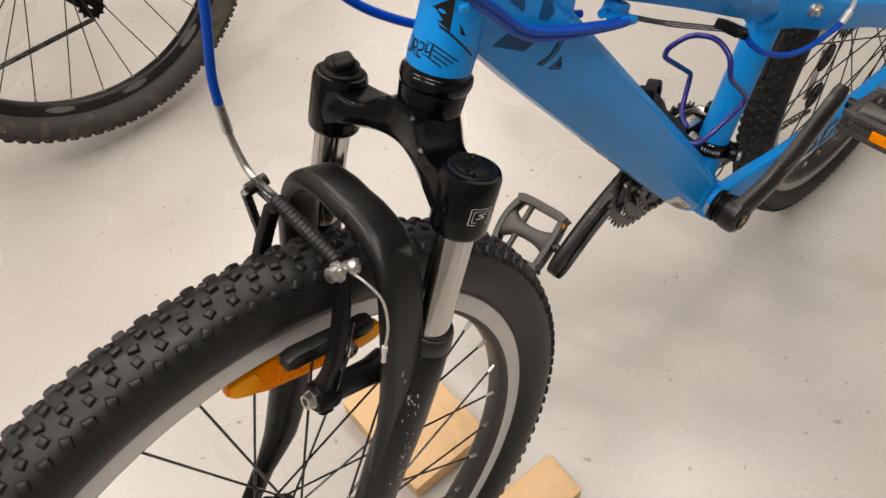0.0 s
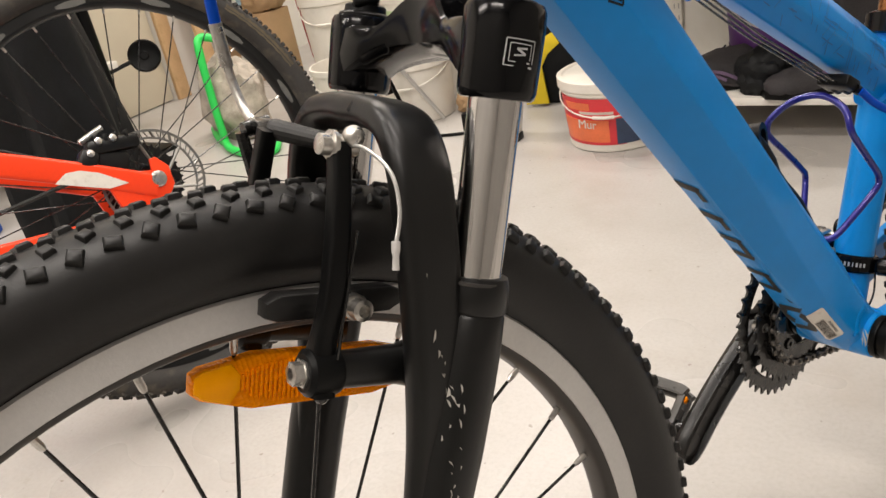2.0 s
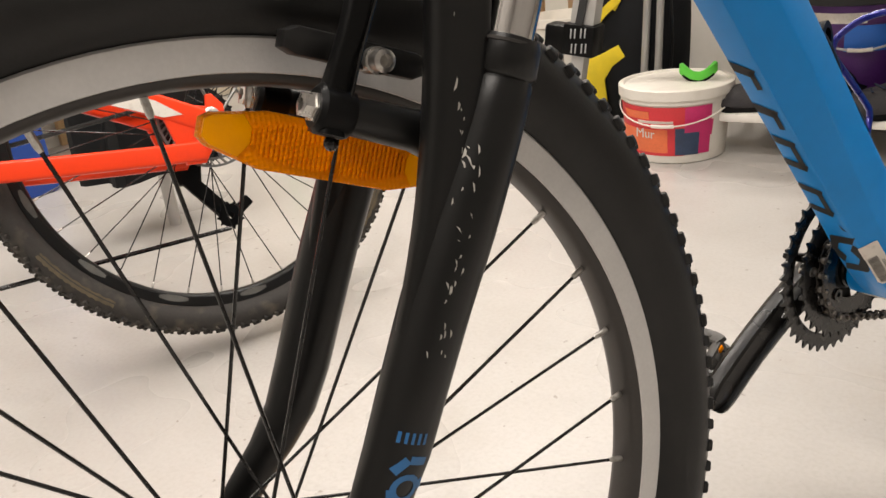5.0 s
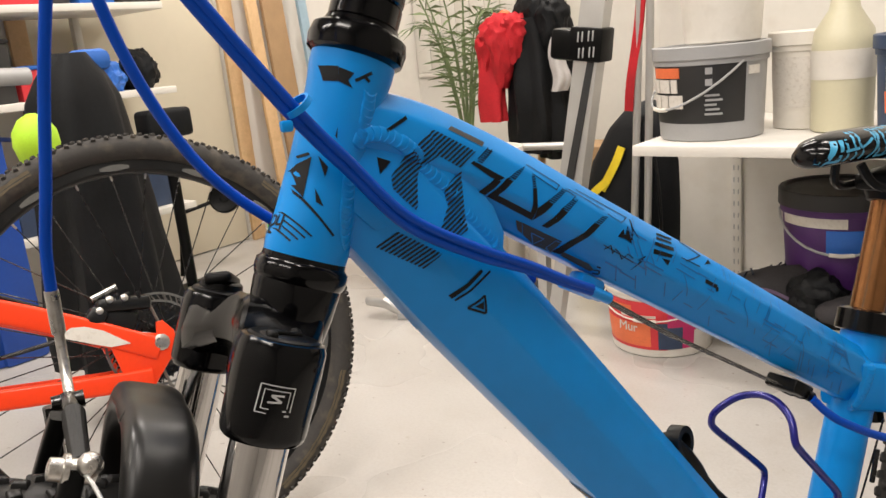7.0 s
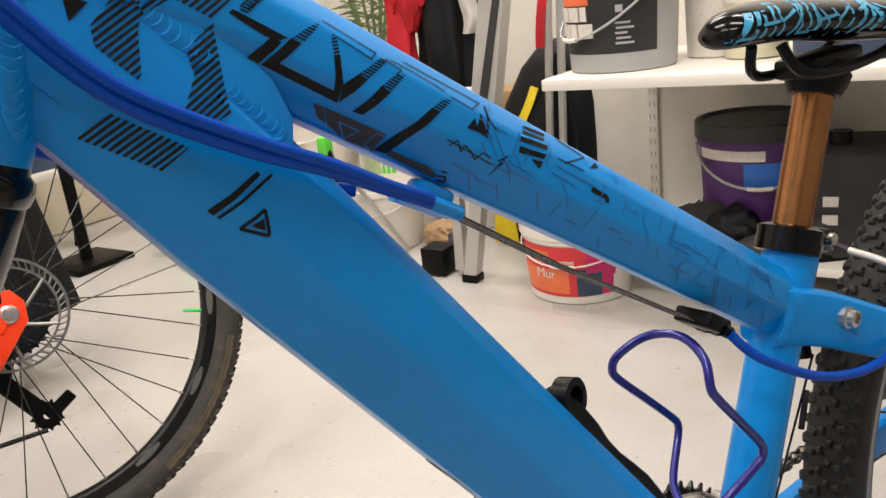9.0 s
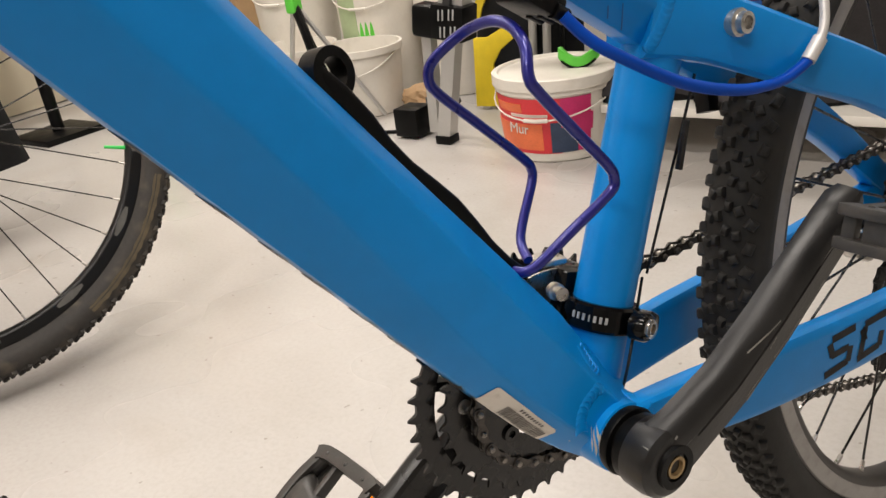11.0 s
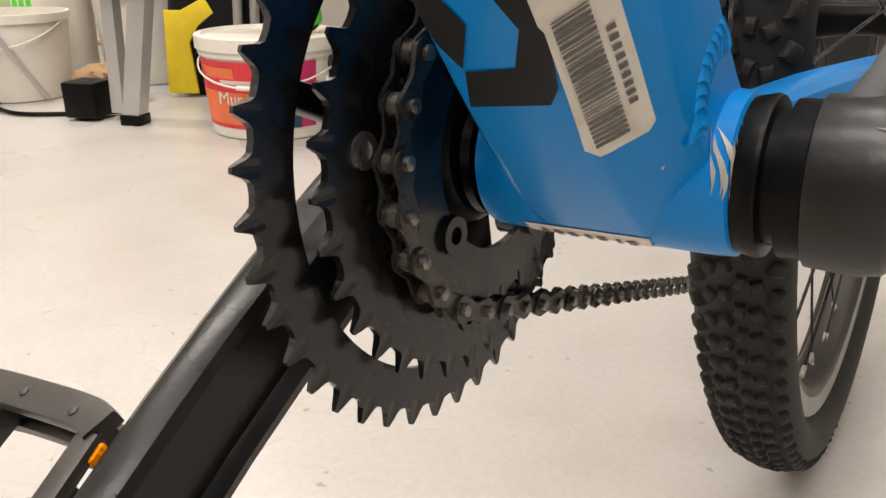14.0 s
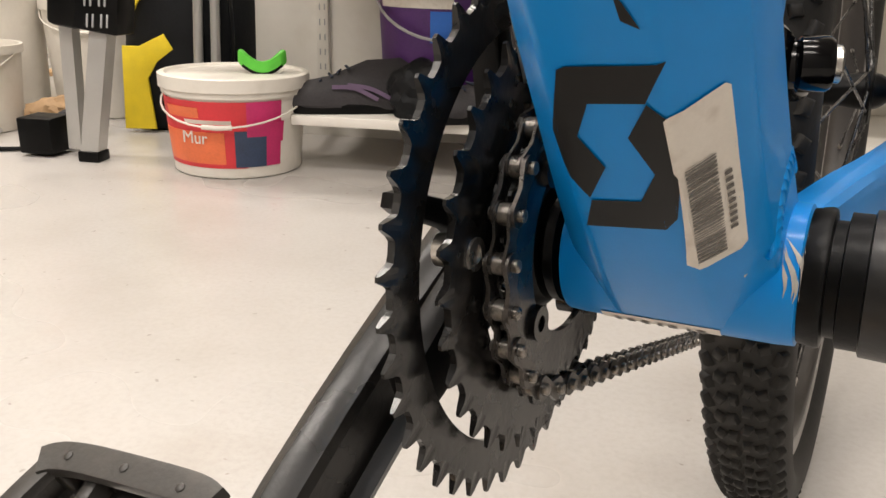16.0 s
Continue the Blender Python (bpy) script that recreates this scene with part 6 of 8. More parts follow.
def shoe(m, label, mat=SHOE, seed=0.0):
    s = thing("shoe", label, "shoe", m, "shoes on the low shelf")
    bm = bmesh.new()
    rings = []
    for i, (x, w, h) in enumerate(((-0.130, 0.016, 0.045), (-0.124, 0.030, 0.078), (-0.100, 0.037, 0.092), (-0.070, 0.038, 0.086), (-0.035, 0.037, 0.084), (0.0, 0.040, 0.070), (0.040, 0.045, 0.053), (0.080, 0.046, 0.044), (0.110, 0.040, 0.036), (0.128, 0.026, 0.028), (0.136, 0.012, 0.020))):
        ring = []
        for j in range(20):
            t = 2 * math.pi * j / 20
            k = 1 + 0.10 * noise.noise(V(x * 38, math.cos(t) * 2 + seed, math.sin(t) * 2))
            ring.append(V(x, w * math.cos(t) * k, 0.018 + max(-0.1, math.sin(t)) * h * k))
        rings.append(ring)
    loft(bm, rings)
    part("upper", bm, mat, s)
    bm = bmesh.new()
    slab(bm, [(-0.134, -0.026), (-0.06, -0.036), (0.03, -0.044), (0.10, -0.043), (0.138, -0.016), (0.138, 0.016), (0.10, 0.043), (0.03, 0.044), (-0.06, 0.036), (-0.134, 0.026)], 0.022, pose(0, 0, 0), 0.005)
    part("sole", bm, PLASTIC, s, "black rubber sole")
    for sgn in (-1, 1):
        bm = bmesh.new()
        for k in range(2):
            sweep(bm, smooth_path([V(-0.085 + 0.03 * k, sgn * 0.040, 0.030), V(-0.040 + 0.03 * k, sgn * 0.0415, 0.052), V(0.005 + 0.03 * k, sgn * 0.041, 0.058 - 0.004 * k)], 4), [(-0.004, -0.001), (0.004, -0.001), (0.004, 0.0015), (-0.004, 0.0015)], (0, sgn, 0))
        part("stripe", bm, SHOE_STRIPE, s, "dull purple stripes")
    for i in range(4):
        bm = bmesh.new()
        block(bm, (0.005, 0.050, 0.004), pose(0.004 + 0.017 * i, 0, 0.088 - 0.008 * i, 0, 22, 8 * (-1) ** i), 0.0015)
        part("lace", bm, NAVY_CLOTH, s)
    return s


SHOE_STRIPE = paint("dull_purple_stripe", (0.13, 0.085, 0.15), 0.6)
shoe(at(0.185, 0.265, LS, 196), "dark worn sports shoe with dull purple stripes")
shoe(at(0.235, 0.365, LS, 188), "dark worn sports shoe with dull purple stripes", SHOE, 3.0)
shoe(at(0.470, 0.245, LS, 205), "dark worn sports shoe lying on the low shelf", SHOE, 6.0)
crumpled("glove", "crumpled black glove on the low shelf", "glove", at(0.335, 0.255, LS), (0.065, 0.055, 0.060), BLACK_CLOTH, 2)
crumpled("glove", "crumpled black glove on the low shelf", "glove", at(0.78, 0.32, LS), (0.12, 0.09, 0.075), BLACK_CLOTH, 5)
box = thing("tool_case", "black plastic tool case on the low shelf", "case", at(0.95, 0.36, LS))
bm = bmesh.new()
block(bm, (0.24, 0.18, 0.22), pose(0, 0, 0.11), 0.012)
part("body", bm, BLACK_LABEL, box)
bm = bmesh.new()
block(bm, (0.06, 0.012, 0.02), pose(0, -0.094, 0.13), 0.003)
part("latch", bm, SILVER_PRINT, box)

# aluminium stand, leaning
stand = thing("work_stand", "leaning aluminium profile stand with a black clamp and foot", "stand", ROOM)
f0, f1 = V(-0.342, 0.190, 0.016), V(-0.150, 0.300, 1.28)
ax = (f1 - f0).normalized()
bm = bmesh.new()
prof = [(-0.034, -0.022), (-0.012, -0.022), (-0.010, -0.016), (-0.006, -0.022), (0.012, -0.022), (0.016, -0.017), (0.020, -0.022), (0.034, -0.022), (0.034, 0.022), (-0.034, 0.022)]
sweep(bm, [f0 + ax * 0.27, f0 + ax * 0.6, f1], prof, (0, -1, 0))
sweep(bm, [f0, f0 + ax * 0.28], [(x * 0.55, y * 0.8) for x, y in prof], (0, -1, 0))
part("post", bm, STAND_ALLOY, stand, smooth=False)
bm = bmesh.new()
sweep(bm, [f0 + V(0.040, 0.010, 0.30), f1 + V(0.045, 0.010, 0)], [(-0.010, -0.018), (0.010, -0.018), (0.010, 0.018), (-0.010, 0.018)], (0, -1, 0))
part("rail", bm, BLACK_LABEL, stand)
bm = bmesh.new()
sweep(bm, [f0 + V(-0.055, 0.035, 0), f0 + V(-0.045, 0.04, 0.30)], [(-0.014, -0.014), (0.014, -0.014), (0.014, 0.014), (-0.014, 0.014)], (0, -1, 0))
part("post", bm, STAND_ALLOY, stand)
bm = bmesh.new()
block(bm, (0.046, 0.044, 0.022), Matrix.Translation(f0 + V(0, 0, -0.005)), 0.003)
part("foot", bm, PLASTIC, stand)
bm = bmesh.new()
block(bm, (0.075, 0.075, 0.075), Matrix.Translation(f0 + V(-0.125, 0.03, 0.028)), 0.004)
part("foot_block", bm, PLASTIC, stand)
for h, dx in ((0.290, -0.02), (0.775, -0.035)):
    c = f0 + ax * h
    bm = bmesh.new()
    block(bm, (0.094, 0.070, 0.085), Matrix.Translation(c + V(0.0, 0.0, 0)) @ pose(0, 0, 0, 0, 8, 0), 0.006)
    block(bm, (0.070, 0.060, 0.080), Matrix.Translation(c + V(-0.070, -0.005, 0.005)) @ pose(0, 0, 0, 0, 8, 0), 0.012)
    cl = part("clamp", bm, PLASTIC, stand, "black plastic clamp")
    bm = bmesh.new()
    for i in range(2):
        for j in range(2):
            for kx in (-0.006, 0.006):
                block(bm, (0.004, 0.003, 0.026), Matrix.Translation(c + V(-0.012 + 0.030 * i + kx, -0.0360, -0.020 + 0.040 * j)) @ pose(0, 0, 0, 0, 8, 0), 0.001)
    part("clamp_slot", bm, SILVER_PRINT, cl)

# black and yellow rucksack against the wall's end
bag = thing("rucksack", "black rucksack with yellow panels leaning by the wall", "bag", at(-0.300, 0.62, 0.0, 8))
bm = bmesh.new()
rings = []
for z, w, d, dx in ((0.0, 0.13, 0.09, 0), (0.02, 0.155, 0.11, 0), (0.15, 0.165, 0.125, 0), (0.30, 0.160, 0.120, 0.01), (0.42, 0.140, 0.105, 0.03), (0.52, 0.105, 0.085, 0.05), (0.58, 0.060, 0.050, 0.06), (0.595, 0.01, 0.01, 0.06)):
    rings.append([V(dx + w * (abs(math.cos(t)) ** 0.6) * (1 if math.cos(t) > 0 else -1), d * (abs(math.sin(t)) ** 0.6) * (1 if math.sin(t) > 0 else -1), z) for t in (2 * math.pi * (j + 0.5) / 28 for j in range(28))])
loft(bm, rings)
part("body", bm, BLACK_CLOTH, bag)
bm = bmesh.new()
slab(bm, [(-0.150, 0.010), (-0.075, 0.010), (-0.085, 0.13), (-0.060, 0.17), (-0.020, 0.20), (-0.040, 0.235), (-0.100, 0.205), (-0.140, 0.205)], 0.010, pose(0, -0.116, 0, 90, 0, 0), 0.002)
part("side_panel", bm, YELLOW, bag, "yellow side panel")
bm = bmesh.new()
for pts in ([V(-0.06, -0.112, 0.34), V(-0.015, -0.112, 0.42), V(0.005, -0.106, 0.47)], [V(-0.135, -0.11, 0.24), V(-0.105, -0.118, 0.31), V(-0.04, -0.116, 0.37)]):
    sweep(bm, smooth_path(pts, 4), [(-0.012, -0.004), (0.012, -0.004), (0.012, 0.004), (-0.012, 0.004)], (0, -1, 0))
part("piping", bm, YELLOW, bag, "yellow piping")
bm = bmesh.new()
for s in (-1, 1):
    tube(bm, smooth_path([V(0.07 + s * 0.035, -0.09, 0.10), V(0.09 + s * 0.035, -0.135, 0.25), V(0.08 + s * 0.03, -0.125, 0.42), V(0.06, -0.06, 0.55)], 5), 0.012, 8, squash=0.4)
part("strap", bm, BLACK_CLOTH, bag)
# white rods and a red strap standing behind the stand
rods = thing("garden_poles", "pale poles leaning on the wall with a red strap", "poles", at(-0.235, 0.46))
for x, lean in ((0.0, 0.05), (0.045, 0.03)):
    bm = bmesh.new()
    tube(bm, [V(x, 0, 0.0), V(x + lean, 0.06, 1.35)], 0.011, 10)
    part("pole", bm, STAND_ALLOY, rods)
bm = bmesh.new()
sweep(bm, smooth_path([V(0.000, 0.02, 0.58), V(0.008, 0.02, 0.66), V(0.03, 0.03, 0.80), V(0.045, 0.04, 0.95)], 5), [(-0.013, -0.004), (0.013, -0.004), (0.013, 0.004), (-0.013, 0.004)], (0, -1, 0))
part("strap", bm, RED_CLOTH, rods)


def garment(parent, name, mat, c, w, d, top, bottom, seed, folds=7, shoulder=0.5, sloping=False):
    """A hanging cloth with vertical folds, square or sloping at the top."""
    bm = bmesh.new()
    rings = []
    m = 14
    for i in range(m + 1):
        f = i / m
        z = top + (bottom - top) * f
        wid = w * (shoulder + (1 - shoulder) * min(1, f * 2.6) ** 0.6) * (1.0 + 0.10 * noise.noise(V(seed, f * 3, 0)))
        deep = d * (0.25 + 0.42 * min(1, f / 0.16) ** 0.7 + 0.33 * f) if sloping else d
        ring = []
        for j in range(40):
            t = 2 * math.pi * j / 40
            k = 1 + 0.16 * math.sin(folds * t + seed + 2.0 * f) * min(1, 0.25 + f) + 0.15 * noise.noise(V(math.cos(t) + seed, math.sin(t), f * 2.5))
            ring.append(V(c[0] + wid * math.cos(t) * k + 0.03 * noise.noise(V(f * 2, seed, 1)), c[1] + deep * math.sin(t) * k, z))
        rings.append(ring)
    loft(bm, rings)
    return part(name, bm, mat, parent)


coats = thing("coat_rack", "clothes rack hung with a red scarf and dark jackets", "coat rack", at(-0.955, 1.10))
bm = bmesh.new()
tube(bm, [V(0, 0.05, 0.0), V(0, 0.05, 1.25)], 0.016, 12)
for a in range(4):
    t = math.pi / 2 * a + 0.4
    tube(bm, [V(0, 0.05, 0.06), V(0.26 * math.cos(t), 0.05 + 0.26 * math.sin(t), 0.012)], 0.012, 8)
    tube(bm, smooth_path([V(0, 0.05, 1.20), V(0.10 * math.cos(t), 0.05 + 0.1 * math.sin(t), 1.22), V(0.13 * math.cos(t), 0.05 + 0.13 * math.sin(t), 1.28)], 4), 0.008, 8)
part("rack_post", bm, PALE_WOOD, coats)
garment(coats, "jacket", BLACK_CLOTH, (0.03, 0.0), 0.115, 0.09, 0.88, 0.36, 1.0)
garment(coats, "jacket", BLACK_CLOTH, (0.10, 0.05), 0.085, 0.07, 0.90, 0.33, 7.0, 5)
garment(coats, "shirt", WHITE_CLOTH, (0.165, -0.06), 0.030, 0.030, 0.80, 0.60, 5.0, 4)
garment(coats, "scarf", RED_CLOTH, (-0.130, -0.08), 0.058, 0.035, 0.80, 0.49, 3.0, 4, 0.9)


def draped(name, mat, lumps, rough, seed):
    """Soft folds of cloth lying over a peg."""
    bm = bmesh.new()
    for x, y, z, r in lumps:
        tmp = bmesh.new()
        bmesh.ops.create_icosphere(tmp, subdivisions=4, radius=r)
        for v in tmp.verts:
            d = v.co.normalized()
            fold = abs(noise.noise(d * 1.4 + V(seed, x * 9, z * 9))) + 0.35 * abs(noise.noise(d * 3.2 + V(seed, z * 7, x)))
            v.co = v.co * (1 - rough * fold) * (1 + 0.16 * noise.noise(V(d.x * 4.2 + d.z * 2.4, d.y * 4.2, seed)))
            v.co.z *= 1.0 + 1.5 * abs(d.z) * (d.z < 0)
        join(bm, tmp, pose(x, y, z))
    return part(name, bm, mat, coats)


draped("scarf_fold", RED_CLOTH, ((-0.078, -0.075, 0.825, 0.088), (-0.010, -0.080, 0.850, 0.060), (-0.130, -0.080, 0.790, 0.062)), 0.42, 2)
draped("hood", BLACK_CLOTH, ((0.05, 0.01, 0.905, 0.080), (0.11, 0.0, 0.875, 0.080), (0.0, 0.03, 0.90, 0.07)), 0.25, 6)
bm = bmesh.new()
bmesh.ops.create_icosphere(bm, subdivisions=3, radius=0.028, matrix=pose(-0.065, -0.055, 0.892))
part("cuff", bm, ORANGE_LABEL, coats)

# potted palm
palm = thing("potted_palm", "slender green palm in a green pot", "plant", at(-1.42, 1.28))
bm = bmesh.new()
lathe(bm, (0, 0, 0), (0, 0, 1), [(0, 0.09), (0.005, 0.10), (0.26, 0.135), (0.265, 0.145), (0.29, 0.145), (0.29, 0.125), (0.25, 0.12), (0.25, 0.001)], 32)
part("pot", bm, GREEN, palm)
bm = bmesh.new()
fronds = []
rng = random.Random(4)
for i in range(11):
    t = 2 * math.pi * i / 11 + rng.uniform(-0.2, 0.2)
    reach, rise = rng.uniform(0.12, 0.40), rng.uniform(0.55, 1.05)
    pts = smooth_path([V(0, 0, 0.25), V(0.25 * reach * math.cos(t), 0.25 * reach * math.sin(t), 0.25 + 0.5 * rise), V(0.7 * reach * math.cos(t), 0.7 * reach * math.sin(t), 0.25 + 0.88 * rise),
                       V(1.25 * reach * math.cos(t), 1.25 * reach * math.sin(t), 0.25 + 0.92 * rise)], 6)
    tube(bm, pts, [0.006 * (1 - 0.7 * k / len(pts)) for k in range(len(pts))], 6)
    fronds.append(pts)
part("stem", bm, LEAF, palm)
bm = bmesh.new()
for pts in fronds:
    for k in range(5, len(pts) - 1):
        d = (pts[k + 1] - pts[k]).normalized()
        for s in (-1, 1):
            side = d.cross(V(0, 0, 1)).normalized() * s
            tip = pts[k] + side * rng.uniform(0.08, 0.15) + d * 0.06 + V(0, 0, rng.uniform(-0.06, 0.01))
            mid = (pts[k] + tip) / 2 + V(0, 0, 0.01)
            w = d * 0.006
            vs = [bm.verts.new(p) for p in (pts[k], mid + w, tip, mid - w)]
            bm.faces.new(vs)
            vs = [bm.verts.new(p - V(0, 0, 0.0008)) for p in (pts[k], mid - w, tip, mid + w)]
            bm.faces.new(vs)
tagged(part("leaflet", bm, LEAF, palm, smooth=False), kind="stuff")

# white tubs, buckets and a little tripod in the corner
b1 = bucket("bucket", "white plastic bucket with a blue stripe", at(-1.20, 0.60), 0.125, 0.140, 0.42, WHITE_PLASTIC, False)
wrap(b1, BLUE_LABEL, 0.128, 0.1305, 0.14, 0.185, 190, 340)
b2 = bucket("bucket", "white lidded bucket with a pale green label", at(-0.895, 0.66), 0.125, 0.138, 0.44, WHITE_PLASTIC)
wrap(b2, LIME, 0.130, 0.1315, 0.20, 0.26, 275, 300)
wrap(b2, paint("pale_green_label", (0.42, 0.52, 0.30), 0.5), 0.130, 0.1345, 0.12, 0.33, 240, 276)
b3 = bucket("bucket", "white open plastic bucket on the floor", at(-1.05, 0.40), 0.120, 0.135, 0.20, WHITE_PLASTIC, False)
b4 = bucket("bucket", "white open plastic bucket on the floor", at(-0.80, 0.42), 0.115, 0.130, 0.20, WHITE_PLASTIC, False)
b5 = bucket("bucket", "white plastic tub on the floor", at(-0.62, 0.72), 0.12, 0.135, 0.30, WHITE_PLASTIC, False)
for b, r, z in ((b1, 0.142, 0.39), (b2, 0.141, 0.36), (b3, 0.137, 0.185), (b4, 0.132, 0.185), (b5, 0.137, 0.28)):
    wire_handle(b, r, z, 0.075 if z > 0.3 else 0.06, 12, WHITE_PLASTIC, 0.0022)
tri = thing("tripod", "small folding tripod with a green clamp", "tripod", at(-0.83, 0.22))
head = V(0.0, 0.0, 0.36)
for i, (x, y) in enumerate(((-0.16, 0.06), (0.10, 0.035), (0.16, 0.13))):
    bm = bmesh.new()
    tube(bm, [head, V(x, y, 0.010)], [0.008, 0.006], 8)
    part("leg", bm, STAND_ALLOY if i != 1 else PLASTIC, tri)
bm = bmesh.new()
block(bm, (0.035, 0.035, 0.060), Matrix.Translation(head), 0.006)
part("clamp", bm, LIME, tri)
bm = bmesh.new()
tube(bm, smooth_path([head, V(0.04, -0.01, 0.26), V(0.07, -0.015, 0.14)], 4), 0.013, 8)
part("grip", bm, PLASTIC, tri)
bm = bmesh.new()
tube(bm, smooth_path([V(0.09, 0.03, 0.008), V(0.20, -0.02, 0.006), V(0.34, 0.02, 0.006), V(0.44, 0.06, 0.008)], 5), 0.005, 8)
ob = solid("power_cord", bm, PLASTIC, "thin black cord on the floor", "cable")
ob.matrix_basis = at(-0.83, 0.22)
crumpled("paper_bag", "crumpled brown bag among the buckets", "bag", at(-0.60, 0.46), (0.07, 0.06, 0.045), CARDBOARD, 8)
crumpled("tool_pile", "heap of dark small tools on the floor", "tools", at(-0.50, 0.40), (0.05, 0.05, 0.04), SHOE, 9)
carton = thing("carton", "brown cardboard carton with a green printed panel", "box", at(-0.62, 1.05, 0, 12))
bm = bmesh.new()
block(bm, (0.24, 0.20, 0.40), pose(0, 0, 0.20), 0.003)
part("body", bm, CARDBOARD, carton)
bm = bmesh.new()
block(bm, (0.10, 0.003, 0.10), pose(0.02, -0.102, 0.25), 0.001)
part("printed_panel", bm, GREEN, carton)
pump = thing("floor_pump", "silver floor pump lying across a carton", "pump", at(-0.78, 0.82, 0.405, 12))
bm = bmesh.new()
tube(bm, [V(-0.15, 0, 0.016), V(0.12, 0, 0.016)], 0.014, 12)
part("barrel", bm, STAND_ALLOY, pump)
bm = bmesh.new()
tube(bm, [V(0.12, 0, 0.016), V(0.19, 0, 0.016)], 0.018, 12)
part("grip", bm, PLASTIC, pump)
foot = thing("drill_stand", "grey cast metal foot lying on the floor", "stand", at(-0.87, 0.055, 0.0, 20))
bm = bmesh.new()
tube(bm, [V(-0.07, 0.02, 0.05), V(0.0, 0, 0.055), V(0.055, 0, 0.02)], [0.016, 0.022, 0.016], 14)
tube(bm, [V(0.0, 0, 0.055), V(0.01, 0.02, 0.10)], [0.016, 0.012], 12)
part("casting", bm, STAND_ALLOY, foot)
bm = bmesh.new()
block(bm, (0.035, 0.035, 0.022), pose(0.055, 0, 0.011), 0.005)
part("rubber_foot", bm, GREY_PLASTIC, foot)

# green bicycle stand with a rag
green = thing("bicycle_floor_stand", "bright green tube stand on the floor with a mottled rag", "bicycle stand", at(-1.42, 0.10, 0.0, -25))
bm = bmesh.new()
tube(bm, smooth_path([V(-0.22, 0.03, 0.014), V(-0.10, 0.0, 0.014), V(0.0, -0.01, 0.018), V(0.0, -0.01, 0.14), V(-0.015, 0.0, 0.33), V(-0.03, 0.02, 0.37), V(-0.02, 0.06, 0.36)], 5), 0.014, 12)
tube(bm, smooth_path([V(0.0, -0.01, 0.016), V(0.12, -0.03, 0.014), V(0.26, 0.0, 0.014), V(0.28, 0.06, 0.014), V(0.16, 0.12, 0.014)], 5), 0.014, 12)
part("tube_frame", bm, GREEN, green)
crumpled("rag", "mottled grey-brown rag draped on the stand", "rag", at(-1.44, 0.20, 0.0), (0.14, 0.09, 0.17), GLOVE, 3, 12)

# wooden planks under the front wheel
for x, y, turn, lx, ly in ((0.2260, 0.1320, -3, 0.124, 0.164), (0.2270, -0.0540, -6, 0.180, 0.062)):
    bm = bmesh.new()
    block(bm, (lx, ly, 0.034), pose(0, 0, 0.0175), 0.003)
    ob = solid("plank", bm, PALE_WOOD, "short pale pine plank lying by the front wheel", "plank", "planks under the wheel")
    ob.matrix_basis = pose(x, y, 0, 0, 0, turn)
bm = bmesh.new()
block(bm, (0.16, 0.09, 0.0345), pose(0, 0, 0.01725), 0.003)
ob = solid("plank", bm, PALE_WOOD, "short pale pine plank carrying the front wheel", "plank", "planks under the wheel")
ob.matrix_basis = pose(0.0, -0.02, 0, 0, 0, 4)


# ---- print and labels on the bicycle, laid onto its surfaces ----
from mathutils.geometry import tessellate_polygon


TREES = {"frame": PRINT_TREE, "crown": tree_of(crown), "lowers": tree_of(lowers), "saddle": tree_of(saddle), "arm": tree_of(left_crank)}


def clip_half(poly, n, d):
    out = []
    for i, p in enumerate(poly):
        q = poly[(i + 1) % len(poly)]
        a, b = p.dot(n) - d, q.dot(n) - d
        if a <= 0:
            out.append(p)
        if a * b < 0:
            out.append(p + (q - p) * (a / (a - b)))
    return out


def ccw(pts):
    area = sum(p.x * q.y - q.x * p.y for p, q in zip(pts, pts[1:] + pts[:1]))
    return pts if area > 0 else list(reversed(pts))


def dice(poly, cell):
    """Cuts a convex outline into small cells, so that it can follow a curved surface."""
    xs, ys = [p.x for p in poly], [p.y for p in poly]
    out = []
    x = min(xs)
    while x < max(xs):
        strip = clip_half(clip_half(poly, Vector((-1, 0)), -x), Vector((1, 0)), x + cell)
        if len(strip) > 2:
            y = min(ys)
            while y < max(ys):
                c = clip_half(clip_half(strip, Vector((0, -1)), -y), Vector((0, 1)), y + cell)
                if len(c) > 2:
                    out.append(c)
                y += cell
        x += cell
    return out


def decal(name, polys, tree, mat, parent, way=(0, 1, 0), lift=0.00035, cell=0.006, label="", start=-0.2, axes=None):
    """Outlines in x and z (or in the given axes), thrown along a direction onto a surface."""
    bm = bmesh.new()
    d = Vector(way).normalized()
    for poly in polys:
        pts = [Vector(p) for p in poly]
        pieces = [pts]
        if len(pts) > 4:
            flat = [V(p.x, p.y, 0) for p in pts]
            pieces = [[pts[k] for k in tri3] for tri3 in tessellate_polygon([flat])]
        for c in (c for q in pieces for c in dice(ccw(q), cell)):
            vs = []
            for p in c:
                o = (V(p.x, 0, p.y) if axes is None else axes[0] + axes[1] * p.x + axes[2] * p.y) + d * start
                hit, nrm, _, _ = TREES[tree].ray_cast(o, d)
                if hit is None:
                    vs = None
                    break
                if nrm.dot(d) > 0:
                    nrm = -nrm
                vs.append(hit + nrm * lift)
            if vs and max((a - b).length for a in vs for b in vs) < cell * 6:
                try:
                    bm.faces.new([bm.verts.new(v) for v in vs])
                except ValueError:
                    pass
    bmesh.ops.remove_doubles(bm, verts=bm.verts, dist=0.00005)
    return part(name, bm, mat, parent, label)


